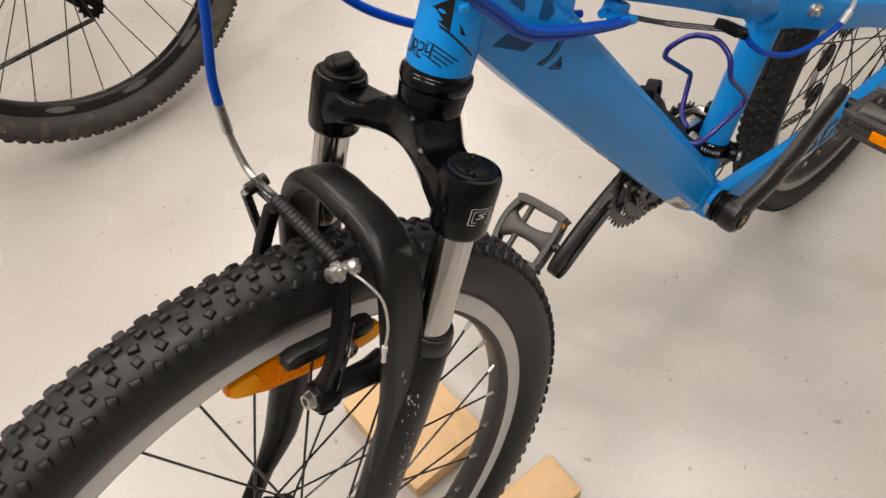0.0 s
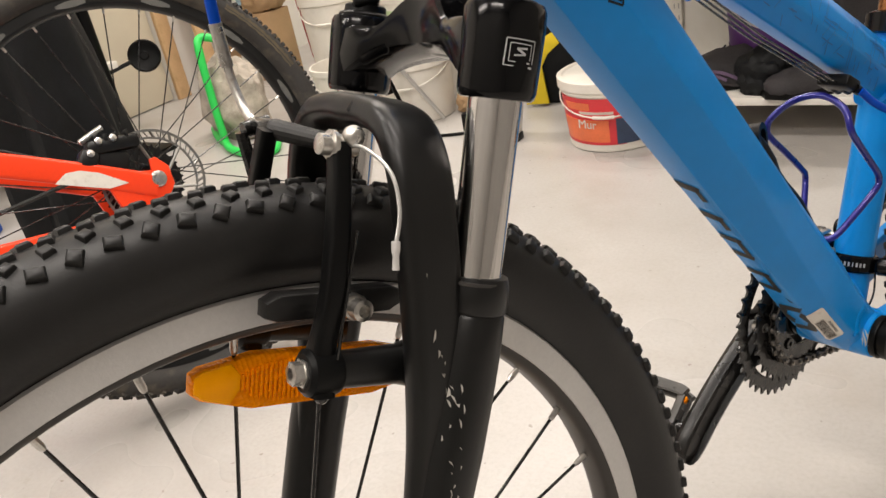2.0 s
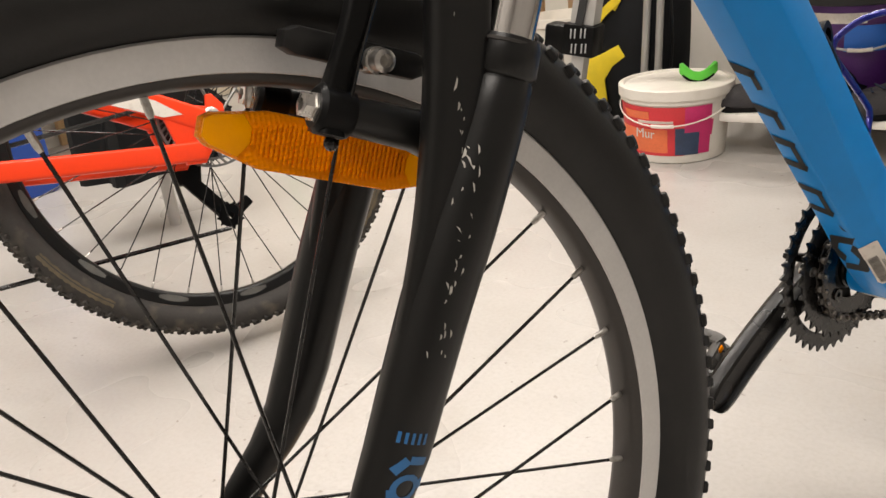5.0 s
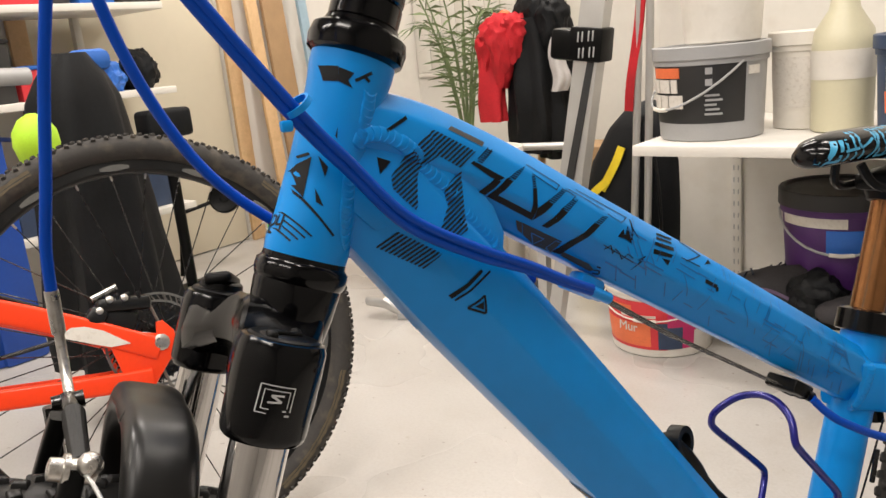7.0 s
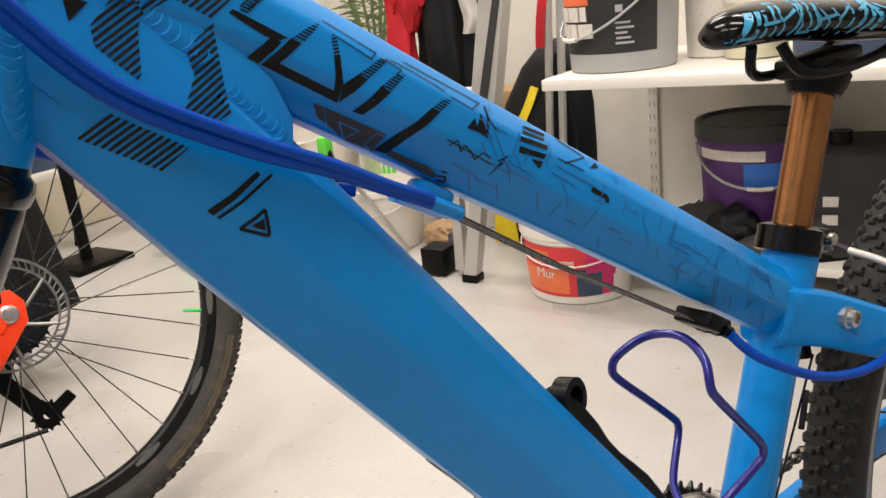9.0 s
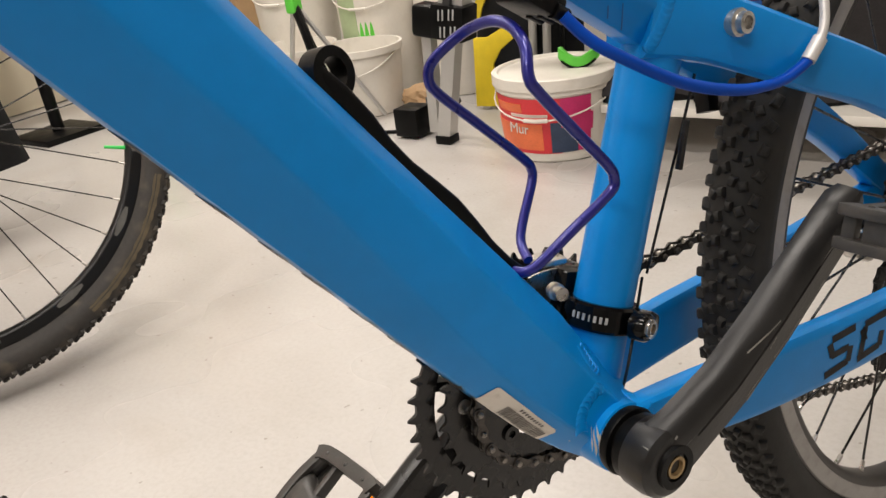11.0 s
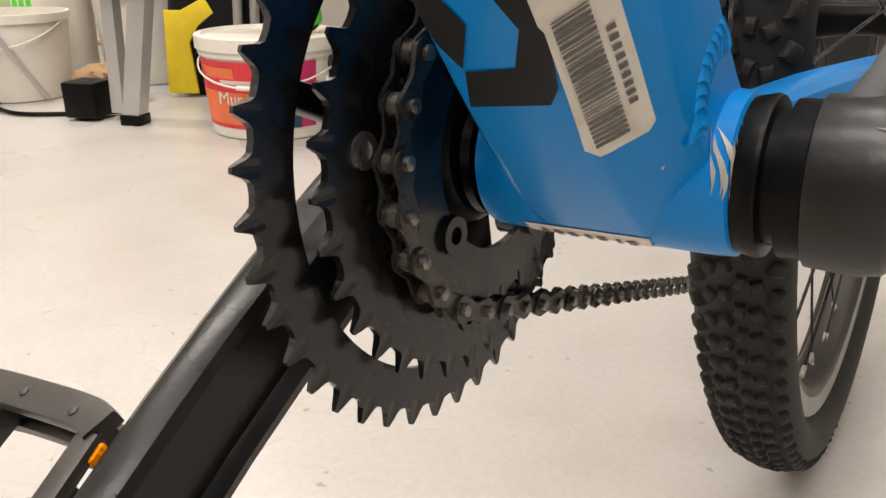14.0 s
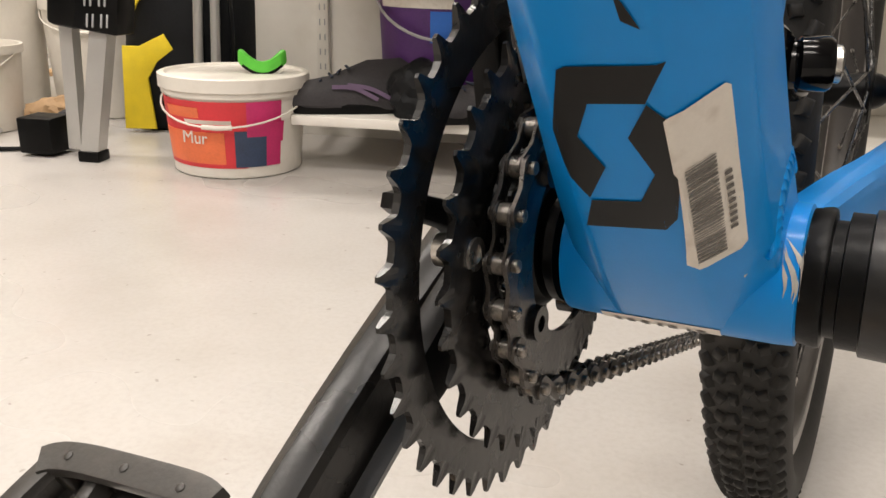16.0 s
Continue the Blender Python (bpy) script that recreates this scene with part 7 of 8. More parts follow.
def stroke(a, b, w):
    a, b = Vector(a), Vector(b)
    n = Vector((-(b - a).y, (b - a).x)).normalized() * w / 2
    return [(a + n)[:], (b + n)[:], (b - n)[:], (a - n)[:]]


def strokes(line, w):
    return [stroke(a, b, w) for a, b in zip(line, line[1:])]


def hatch(poly, way, period, fill=0.5):
    """Parallel bars inside a convex outline."""
    pts = [Vector(p) for p in poly]
    area = sum(p.x * q.y - q.x * p.y for p, q in zip(pts, pts[1:] + pts[:1]))
    if area < 0:
        pts.reverse()
    n = Vector((-way[1], way[0])).normalized()
    lo, hi = min(p.dot(n) for p in pts), max(p.dot(n) for p in pts)
    out = []
    d = lo
    while d < hi:
        c = clip_half(clip_half(pts, -n, -d), n, d + period * fill)
        if len(c) > 2:
            out.append([p[:] for p in c])
        d += period
    return out


DIAG = (0.0106, 0.0062)
prints = []
for piece in ([(0.2673, 0.4281), (0.2790, 0.4358), (0.2822, 0.4229), (0.2725, 0.4186)], [(0.2790, 0.4358), (0.2820, 0.4358), (0.3053, 0.4226), (0.2943, 0.4154), (0.2822, 0.4229)],
              [(0.2673, 0.4281), (0.2725, 0.4186), (0.2696, 0.4144), (0.2546, 0.4098), (0.2548, 0.4161)], [(0.2546, 0.4098), (0.2696, 0.4144), (0.2674, 0.3995), (0.2659, 0.3976), (0.2622, 0.4014)],
              [(0.2950, 0.4137), (0.2954, 0.3827), (0.2851, 0.3970), (0.2841, 0.4061)], [(0.2851, 0.3970), (0.2954, 0.3827), (0.2880, 0.3797), (0.2792, 0.3861)], [(0.2547, 0.3886), (0.2776, 0.3734), (0.2680, 0.3668), (0.2445, 0.3816)]):
    prints += hatch(piece, DIAG, 0.00215, 0.52)
decal("hatched_print", prints, "frame", INK_SOFT, frame_part, label="black diagonal hatching", cell=0.005)
# stacked angular letters with hatched ends along the top tube
letters = [[(0.3011, 0.4169), (0.3032, 0.4179), (0.3223, 0.4065), (0.3184, 0.4057), (0.3132, 0.4079)], [(0.3153, 0.4071), (0.3195, 0.4051), (0.3102, 0.3987), (0.3056, 0.4009)], [(0.3235, 0.4062), (0.3276, 0.4041), (0.3182, 0.3981), (0.3163, 0.3970), (0.3113, 0.3982)], [(0.3113, 0.3982), (0.3174, 0.3982), (0.3388, 0.3854), (0.3405, 0.3806)], [(0.3404, 0.3981), (0.3431, 0.3978), (0.3424, 0.3873), (0.3405, 0.3806), (0.3387, 0.3850)],
           [(0.3424, 0.3873), (0.3506, 0.3904), (0.3532, 0.3874), (0.3411, 0.3805)], [(0.3469, 0.3763), (0.3600, 0.3847), (0.3631, 0.3813), (0.3511, 0.3743)], [(0.3570, 0.3591), (0.3653, 0.3637), (0.3823, 0.3724), (0.3865, 0.3701), (0.3706, 0.3615), (0.3628, 0.3566)]]
bold = list(letters)
for quad in ([(0.3326, 0.4100), (0.3377, 0.4109), (0.3289, 0.4045), (0.3238, 0.4061)],
             [(0.3506, 0.3904), (0.3618, 0.3954), (0.3659, 0.3944), (0.3532, 0.3874)],
             [(0.3600, 0.3847), (0.3680, 0.3884), (0.3724, 0.3874), (0.3631, 0.3813)],
             [(0.3823, 0.3724), (0.3902, 0.3756), (0.3943, 0.3741), (0.3865, 0.3701)]):
    bold += hatch(quad, (1, -0.55), 0.0013, 0.55)
bold += hatch([(0.3407, 0.4058), (0.3429, 0.4053), (0.3431, 0.3978), (0.3404, 0.3981)], (1, 0.05), 0.0013, 0.55)
bold += [stroke((0.3060, 0.4186), (0.3140, 0.4235), 0.0006), stroke((0.3085, 0.4172), (0.3165, 0.4222), 0.0006)] + hatch([(0.3055, 0.4175), (0.3085, 0.4160), (0.3165, 0.4212), (0.3135, 0.4228)], (1, -0.55), 0.0013, 0.5)
bold += [[(0.4000, 0.3616), (0.4055, 0.3652), (0.4062, 0.3590)], [(0.4052, 0.3598), (0.4093, 0.3668), (0.4112, 0.3552)], [(0.4132, 0.3648), (0.4150, 0.3600), (0.4180, 0.3569)]]
bold += [[(0.4225, 0.3462), (0.4146, 0.3447), (0.4180, 0.3435)], [(0.4196, 0.3440), (0.4162, 0.3433), (0.4114, 0.3383)], stroke((0.4150, 0.3690), (0.4112, 0.3575), 0.0014)]
bold += [[(0.4313, 0.3531), (0.4493, 0.3457), (0.4475, 0.3440), (0.4302, 0.3512)], [(0.4296, 0.3490), (0.4462, 0.3420), (0.4440, 0.3405), (0.4284, 0.3462)], [(0.4356, 0.3420), (0.4430, 0.3392), (0.4401, 0.3365)]]
bold += hatch([(0.4378, 0.3570), (0.4522, 0.3508), (0.4488, 0.3479), (0.4337, 0.3540)], (1, -0.45), 0.0030, 0.62)
bold += strokes([(0.4737, 0.3200), (0.4845, 0.3137), (0.4840, 0.3108)], 0.0026) + [[(0.4762, 0.3298), (0.4852, 0.3311), (0.4853, 0.3283)]]
bold += [[(0.2542, 0.4390), (0.2663, 0.4445), (0.2669, 0.4428), (0.2550, 0.4374)], [(0.2484, 0.4262), (0.2558, 0.4232), (0.2488, 0.4178)], [(0.2805, 0.3503), (0.3004, 0.3610), (0.3013, 0.3594), (0.2824, 0.3481)], [(0.2835, 0.3474), (0.3058, 0.3592), (0.3061, 0.3582), (0.2842, 0.3464)]]
bold += strokes([(0.2907, 0.3416), (0.3003, 0.3468), (0.3005, 0.3369), (0.2907, 0.3416)], 0.0013) + [[(0.2945, 0.3418), (0.2993, 0.3440), (0.2993, 0.3392)]]
for piece in bold:
    decal("bold_print", [piece], "frame", INK, frame_part, cell=0.0032)
GREY_PRINT = paint("dark_grey_print", (0.022, 0.024, 0.026), 0.5)
under = [[(0.3311, 0.3820), (0.3351, 0.3799), (0.3366, 0.3731), (0.3332, 0.3760)], [(0.3354, 0.3798), (0.3617, 0.3649), (0.3573, 0.3585), (0.3459, 0.3647), (0.3426, 0.3675), (0.3372, 0.3726)], [(0.3630, 0.3559), (0.3642, 0.3579), (0.3827, 0.3475), (0.3872, 0.3426), (0.3846, 0.3423)], [(0.2903, 0.4354), (0.2934, 0.4369), (0.3131, 0.4264), (0.3101, 0.4245)]]
for piece in under:
    decal("grey_print", [piece], "frame", GREY_PRINT, frame_part, cell=0.004)
FADED_BLUE = paint("faded_blue_line", (0.02, 0.13, 0.33), 0.45)
decal("line_print", strokes([(0.3417, 0.3731), (0.3503, 0.3681), (0.3444, 0.3660), (0.3417, 0.3731)], 0.0006) + strokes([(0.3527, 0.3624), (0.3577, 0.3660), (0.3614, 0.3641), (0.3564, 0.3589)] + [(0.3527, 0.3624)], 0.0005), "frame", FADED_BLUE, frame_part, cell=0.003, lift=0.0007)
thin = strokes([(0.3391, 0.4116), (0.3604, 0.3974), (0.3567, 0.3953)], 0.0005) + strokes([(0.3415, 0.4063), (0.3574, 0.3952)], 0.0005)
thin += strokes([(0.3668, 0.3942), (0.3774, 0.3881), (0.3922, 0.3785)], 0.0005) + strokes([(0.3645, 0.3939), (0.3711, 0.3896), (0.3679, 0.3880)], 0.0005)
thin += strokes([(0.3744, 0.3927), (0.4123, 0.3706), (0.4048, 0.3691), (0.3944, 0.3759)], 0.0005)
thin += strokes([(0.3888, 0.3586), (0.4120, 0.3436)], 0.0005) + strokes([(0.3899, 0.3556), (0.3940, 0.3574), (0.3961, 0.3519), (0.3975, 0.3546), (0.4008, 0.3516), (0.4032, 0.3473), (0.4073, 0.3498), (0.4113, 0.3464)], 0.0006)
thin += strokes([(0.4572, 0.3361), (0.4772, 0.3350), (0.4603, 0.3471)], 0.0007) + strokes([(0.4535, 0.3390), (0.4700, 0.3300)], 0.0006) + strokes([(0.3885, 0.3446), (0.3915, 0.3432)], 0.0008) + strokes([(0.3868, 0.3427), (0.3910, 0.3414), (0.3913, 0.3391), (0.3870, 0.3407)], 0.0008)
for piece in thin:
    decal("fine_print", [piece], "frame", INK_SOFT, frame_part, cell=0.004)
pale = []
rng = random.Random(11)
for i in range(90):
    x = rng.uniform(0.39, 0.62)
    z = 0.3605 - 0.605 * (x - 0.40) + rng.uniform(-0.020, 0.014)
    a = rng.choice(((0.80, -0.5), (0.6, 0.75), (0.25, -0.9)))
    l = rng.uniform(0.006, 0.022)
    pale.append(stroke((x, z), (x + a[0] * l, z + a[1] * l), 0.0007))
decal("tone_print", pale, "frame", paint("deep_blue_print", (0.003, 0.115, 0.38), 0.4, 0, 0.1, 60), frame_part, label="tone-on-tone darker blue line print", cell=0.005)
# head tube print
badge = [[(0.2215, 0.4655), (0.2235, 0.4725), (0.2340, 0.4705), (0.2330, 0.4635)], [(0.2330, 0.4635), (0.2340, 0.4700), (0.2400, 0.4665), (0.2370, 0.4635), (0.2385, 0.4595)], stroke((0.2400, 0.4630), (0.2485, 0.4660), 0.0016), stroke((0.2440, 0.4650), (0.2470, 0.4620), 0.0014)]
badge += [[(0.2055, 0.4205), (0.2110, 0.4270), (0.2165, 0.4300), (0.2095, 0.4115)], [(0.2150, 0.4155), (0.2172, 0.4065), (0.2142, 0.4090)], [(0.2190, 0.4300), (0.2222, 0.4245), (0.2200, 0.4200)], [(0.2275, 0.4385), (0.2292, 0.4425), (0.2282, 0.4370)]]
badge += strokes([(0.2010, 0.4230), (0.2090, 0.4110), (0.2200, 0.3920)], 0.0012) + [stroke((0.2030, 0.4270), (0.2160, 0.4315), 0.0012), [(0.2180, 0.4615), (0.2205, 0.4610), (0.2145, 0.4510)], [(0.2105, 0.4390), (0.2120, 0.4370), (0.2080, 0.4310)]]
badge += [stroke((0.2000 - 0.0016 * i, 0.4065 - 0.0018 * i), (0.2095 - 0.0030 * i, 0.3935 - 0.0004 * i), 0.0008) for i in range(4)]
decal("head_print", badge, "frame", INK_SOFT, frame_part, cell=0.003)
SHAPES = {"J": ((0.2, 1), (1, 1), (1, 0.2), (0.7, 0), (0, 0)), "R": ((0, 0), (0, 1), (1, 1), (1, 0.5), (0, 0.5), (0.4, 0.5), (1, 0)),
          "2": ((0, 1), (1, 1), (1, 0.55), (0, 0.4), (0, 0), (1, 0)), "4": ((0.1, 1), (0, 0.4), (1, 0.4), (1, 1), (1, 0))}
jr = []
for i, ch in enumerate("JR24"):
    jr += strokes([(-0.0145 + 0.0050 * i + 0.0035 * px, 0.3955 + 0.0068 * pz + 0.0006 * i) for px, pz in SHAPES[ch]], 0.0010)
decal("lettering", jr, "frame", INK_SOFT, frame_part, way=(1, 0, 0.15), start=-0.1, cell=0.003, axes=(V(0.2, 0, 0), V(0, -1, 0), V(0, 0, 1)), label="model lettering JR24")

# capital-sized plain marks for the maker's name on the down tube and the chain stay
UPW = V(0.784, 0, 0.62)
UNDER = (V(0.5045, MID, 0.0335) - UPW * 0.03, V(0.62, 0, -0.784), V(0, -1, 0))
mark = []
for u0 in (-0.211, -0.170):
    mark += [stroke((u0, -0.010), (u0 + 0.009, 0.0070), 0.0085), stroke((u0 + 0.006, 0.0048), (u0 + 0.024, 0.0048), 0.0044)]
for u0 in (-0.136, -0.080):
    mark += [stroke((u0, -0.010), (u0 + 0.008, 0.0070), 0.0075), stroke((u0 + 0.026, -0.010), (u0 + 0.034, 0.0070), 0.0075), stroke((u0 + 0.006, 0.0046), (u0 + 0.035, 0.0048), 0.0044)]
for m_ in mark:
    decal("maker_mark", [m_], "frame", INK_SOFT, frame_part, way=tuple(UPW), start=-0.02, axes=UNDER, lift=0.0005, cell=0.004)
stay = []
for i, x in enumerate((0.735, 0.766, 0.797, 0.828)):
    stay += [stroke((x, -0.0300 + 0.0005 * i), (x + 0.022, -0.0270 + 0.0005 * i), 0.0052), stroke((x + 0.006, -0.0065), (x + 0.028, -0.0050), 0.0052)]
    stay += [stroke((x + 0.004, -0.0090), (x + 0.007, -0.0185), 0.0052), stroke((x + 0.006, -0.0180), (x + 0.022, -0.0170), 0.0048) if i == 0 else stroke((x + 0.003, -0.028), (x + 0.007, -0.008), 0.0052), stroke((x + 0.022, -0.0275), (x + 0.024, -0.0170), 0.0052)]
decal("maker_mark", stay, "frame", INK, frame_part, cell=0.006)

# label and emblem under the down tube
LA, LB, LC = V(0.5051, -0.0022, 0.0374), V(0.5139, -0.0127, 0.0440), V(0.5398, -0.0018, -0.0030)
lu = (LC - LA)
lw = lu.length
lu.normalize()
lv = (LB - LA)
lv = (lv - lu * lv.dot(lu))
lh = lv.length
lv.normalize()
ln = lu.cross(lv)
if ln.dot(V(-0.3, -1, -0.3)) < 0:
    ln = -ln
SLOT = (LA, lu, lv)
sheet = [(0.0, 0.0008), (0.0008, 0.0), (lw * 0.30, 0.0), (lw * 0.33, 0.0006), (lw - 0.002, 0.0), (lw, 0.002), (lw, lh - 0.002), (lw - 0.002, lh), (0.0012, lh), (0.0, lh - 0.0012)]
decal("barcode_label", [sheet], "frame", WHITE_LABEL, frame_part, way=tuple(-ln), start=-0.03, axes=SLOT, lift=0.0006, cell=0.003, label="torn white paper barcode label")
bars = []
x = lw * 0.30
rng = random.Random(3)
while x < lw * 0.93:
    w = rng.choice((0.00035, 0.0006, 0.0009))
    bars.append([(x, lh * 0.12), (x + w, lh * 0.12), (x + w, lh * 0.62), (x, lh * 0.62)])
    x += w + rng.choice((0.0004, 0.0006))
decal("barcode", bars, "frame", INK_GREY, frame_part, way=tuple(-ln), start=-0.03, axes=SLOT, lift=0.0010, cell=0.004)
digits = [[(lw * (0.44 + 0.044 * i), lh * 0.72), (lw * (0.464 + 0.044 * i), lh * 0.72), (lw * (0.464 + 0.044 * i), lh * 0.85), (lw * (0.44 + 0.044 * i), lh * 0.85)] for i in range(9)]
decal("number_bar", digits, "frame", INK_GREY, frame_part, way=tuple(-ln), start=-0.03, axes=SLOT, lift=0.0010, cell=0.004)
em = [[(-0.0147, -0.0080), (-0.0156, -0.0061), (-0.0162, 0.0133), (-0.0064, 0.0086), (-0.0059, -0.0033), (0.0038, -0.0074), (0.0130, -0.0028), (0.0247, -0.0087), (0.0174, -0.0120), (0.0033, -0.0130)],
      [(-0.0062, 0.0088), (-0.0020, 0.0124), (0.0168, 0.0129), (0.0294, 0.0110), (0.0342, 0.0079), (0.0364, -0.0120), (0.0255, -0.0085), (0.0242, 0.0034), (0.0141, 0.0080), (0.0034, 0.0037)],
      [(-0.0340, 0.0060), (-0.0243, 0.0102), (-0.0263, 0.0068)]]
for piece in em:
    decal("emblem", [piece], "frame", INK_SOFT, frame_part, way=tuple(UPW), start=-0.02, axes=UNDER, lift=0.0004, cell=0.003, label="charcoal angular emblem")
chips = [[(0.5475, -0.0090), (0.5485, -0.0098), (0.5484, -0.0082)]]
rng = random.Random(17)
for i in range(9):
    x, z = 0.5615 + 0.0011 * i + rng.uniform(-0.0005, 0.0005), -0.0185 + 0.0008 * i + rng.uniform(-0.002, 0.004)
    h = rng.uniform(0.008, 0.017)
    w = rng.uniform(0.0006, 0.0016)
    chips.append([(x, z), (x + w, z + h * 0.35), (x + w * 0.8, z + h), (x + 0.0002, z + h * 0.7)])
tagged(decal("paint_chip", chips, "frame", CHIP, frame_part, way=(0.5, 0.86, 0.1), start=-0.1, cell=0.003, axes=(V(0, -0.025, 0), V(1, 0, 0), V(0, 0, 1))), kind="stuff")

# logo frame and paint chips on the fork
lg = []
cx, cz = 0.1650, 0.3425
for w, h, th in ((0.0128, 0.0112, 0.0005), (0.0096, 0.0076, 0.0004)):
    ux, uz = Vector((0.927, -0.375)), Vector((0.375, 0.927))
    c = Vector((cx, cz))
    a, b, d, e = c - ux * w / 2 + uz * h / 2, c + ux * w / 2 + uz * h / 2, c + ux * w / 2 - uz * h / 2, c - ux * w / 2 - uz * h / 2
    lg += [stroke(a, b, th), stroke(b, b + (d - b) * 0.86, th), stroke(a, e, th), stroke(e, e + (d - e) * 0.30, th), stroke(d, d + (e - d) * 0.16, th * 1.6)]
lg += [stroke(c - ux * 0.0020 + uz * 0.0017, c + ux * 0.0028 + uz * 0.0021, 0.0008), stroke(c - ux * 0.0020 + uz * 0.0017, c + ux * 0.0022 - uz * 0.0005, 0.0010), stroke(c - ux * 0.0030 - uz * 0.0012, c + ux * 0.0022 - uz * 0.0005, 0.0008)]
decal("logo_print", lg, "crown", SILVER_PRINT, crown, cell=0.003, label="silver printed square logo")
rng = random.Random(5)
ch = []
for x, z, n, big in ((0.1105, 0.2300, 4, 1.5), (0.1090, 0.2190, 6, 1.0), (0.1085, 0.2080, 6, 1.1), (0.1075, 0.1960, 8, 1.4), (0.1030, 0.1840, 4, 0.8), (0.0990, 0.1710, 5, 1.0), (0.0940, 0.1580, 6, 1.1), (0.0890, 0.1450, 7, 1.2), (0.0850, 0.1310, 7, 1.1), (0.0800, 0.1160, 5, 0.9), (0.1125, 0.2600, 2, 0.6)):
    for i in range(max(1, n - 2)):
        px, pz = x - 0.0075 + rng.gauss(0, 0.0022), z + rng.uniform(-0.006, 0.006)
        l, w = rng.uniform(0.0006, 0.0020) * big, rng.uniform(0.0003, 0.0008) * big
        k = rng.uniform(-0.5, 0.5)
        ch.append([(px + k * l, pz + l), (px + w + k * l * 0.3, pz + l * 0.4), (px + w * 0.5, pz - l * 0.5), (px - w * 0.3 - k * l, pz - l)])
tagged(decal("paint_chip", ch, "lowers", CHIP, lowers, cell=0.004), kind="stuff")
blue = []
cc = Vector((0.0500, 0.0600))
for i in range(14):
    t0, t1 = 2 * math.pi * i / 14, 2 * math.pi * (i + 1) / 14
    blue.append([(cc.x + 0.0045 * math.cos(t0), cc.y + 0.0045 * math.sin(t0)), (cc.x + 0.0075 * math.cos(t0), cc.y + 0.0075 * math.sin(t0)), (cc.x + 0.0075 * math.cos(t1), cc.y + 0.0075 * math.sin(t1)), (cc.x + 0.0045 * math.cos(t1), cc.y + 0.0045 * math.sin(t1))])
blue += [stroke((0.0455, 0.0705), (0.0530, 0.0745), 0.0045), stroke((0.0540, 0.0740), (0.0615, 0.0700), 0.0040), stroke((0.0430, 0.0620), (0.0420, 0.0560), 0.0030), stroke((0.0580, 0.0610), (0.0590, 0.0540), 0.0030)]
blue += [stroke((0.050 + 0.0028 * i, 0.0840 - 0.0012 * i), (0.052 + 0.0028 * i, 0.0890 - 0.0012 * i), 0.0014) for i in range(5)]
decal("emblem", blue, "lowers", FADED_BLUE, lowers, cell=0.004, label="worn blue printed emblem")

# strip label under the bottom bracket shell, with bars for its writing
UNDER_BB = (V(0, 0, -0.05), V(1, 0, 0), V(0, 1, 0))
decal("strip_label", [[(0.5700, -0.0055), (0.5790, -0.0050), (0.5795, 0.0305), (0.5705, 0.0300)]], "frame", WHITE_LABEL, frame_part, way=(0, 0, 1), start=-0.02, axes=UNDER_BB, cell=0.003, label="stained pale strip label")
sb = []
for i, (w, h) in enumerate(((0.0024, 0.0045), (0.0014, 0.0040), (0.0026, 0.0046), (0.0016, 0.0046), (0.0024, 0.0040), (0.0024, 0.0045), (0.0020, 0.0042))):
    y = -0.0010 + 0.0042 * i
    sb.append([(0.5725, y), (0.5725 + h, y), (0.5725 + h, y + w), (0.5725, y + w)])
tagged(decal("writing_bar", sb, "frame", INK_GREY, frame_part, way=(0, 0, 1), start=-0.02, axes=UNDER_BB, cell=0.003, lift=0.0007), kind="stuff")

# scuffs on the left crank arm
SCUFF = paint("pale_scuff", (0.20, 0.19, 0.17), 0.5, 0, 0.3, 200)
AXV = (L_AX @ V(0, 0, 0), L_AX.to_3x3() @ V(1, 0, 0), L_AX.to_3x3() @ V(0, 1, 0))
sc = []
rng = random.Random(8)


def worn_edge(line, wide, gap):
    """A rubbed edge: long thin strokes that swell and thin out."""
    for (u0, v0), (u1, v1) in zip(line, line[1:]):
        n = max(2, int((u1 - u0) / 0.006))
        prev = rng.uniform(0.3, 1.0) * wide
        for i in range(n):
            w1 = rng.uniform(0.25, 1.0) * wide
            p0 = (u0 + (u1 - u0) * i / n, v0 + (v1 - v0) * i / n)
            p1 = (u0 + (u1 - u0) * (i + 1) / n, v0 + (v1 - v0) * (i + 1) / n)
            if rng.random() > gap:
                sc.append([(p0[0], p0[1] - prev / 2), (p1[0], p1[1] - w1 / 2), (p1[0], p1[1] + w1 / 2), (p0[0], p0[1] + prev / 2)])
            prev = w1


worn_edge([(0.078, -0.0020), (0.092, 0.0014), (0.127, 0.0014), (0.150, 0.0004)], 0.0007, 0.12)
worn_edge([(0.148, 0.0004), (0.160, 0.0010), (0.168, 0.0042)], 0.0022, 0.0)
worn_edge([(0.045, -0.0112), (0.090, -0.0112), (0.140, -0.0110)], 0.0008, 0.3)
lines = (((0.5677, -0.0012), (0.5702, 0.0014), 0.0016), ((0.5700, 0.0014), (0.5732, 0.0035), 0.0019), ((0.5730, 0.0034), (0.5774, 0.0057), 0.0009), ((0.6301, 0.0371), (0.6513, 0.0491), 0.0007), ((0.6313, 0.0077), (0.6367, 0.0123), 0.0011), ((0.5855, 0.0015), (0.5869, 0.0034), 0.0008))
marks = [stroke(a, b, w) for a, b, w in lines]
tagged(decal("scuff", marks, "arm", SCUFF, left_crank, cell=0.003), kind="stuff")
tagged(decal("scuff", sc, "arm", SCUFF, left_crank, way=(0, 1, 0), start=-0.08, axes=AXV, cell=0.004), kind="stuff")

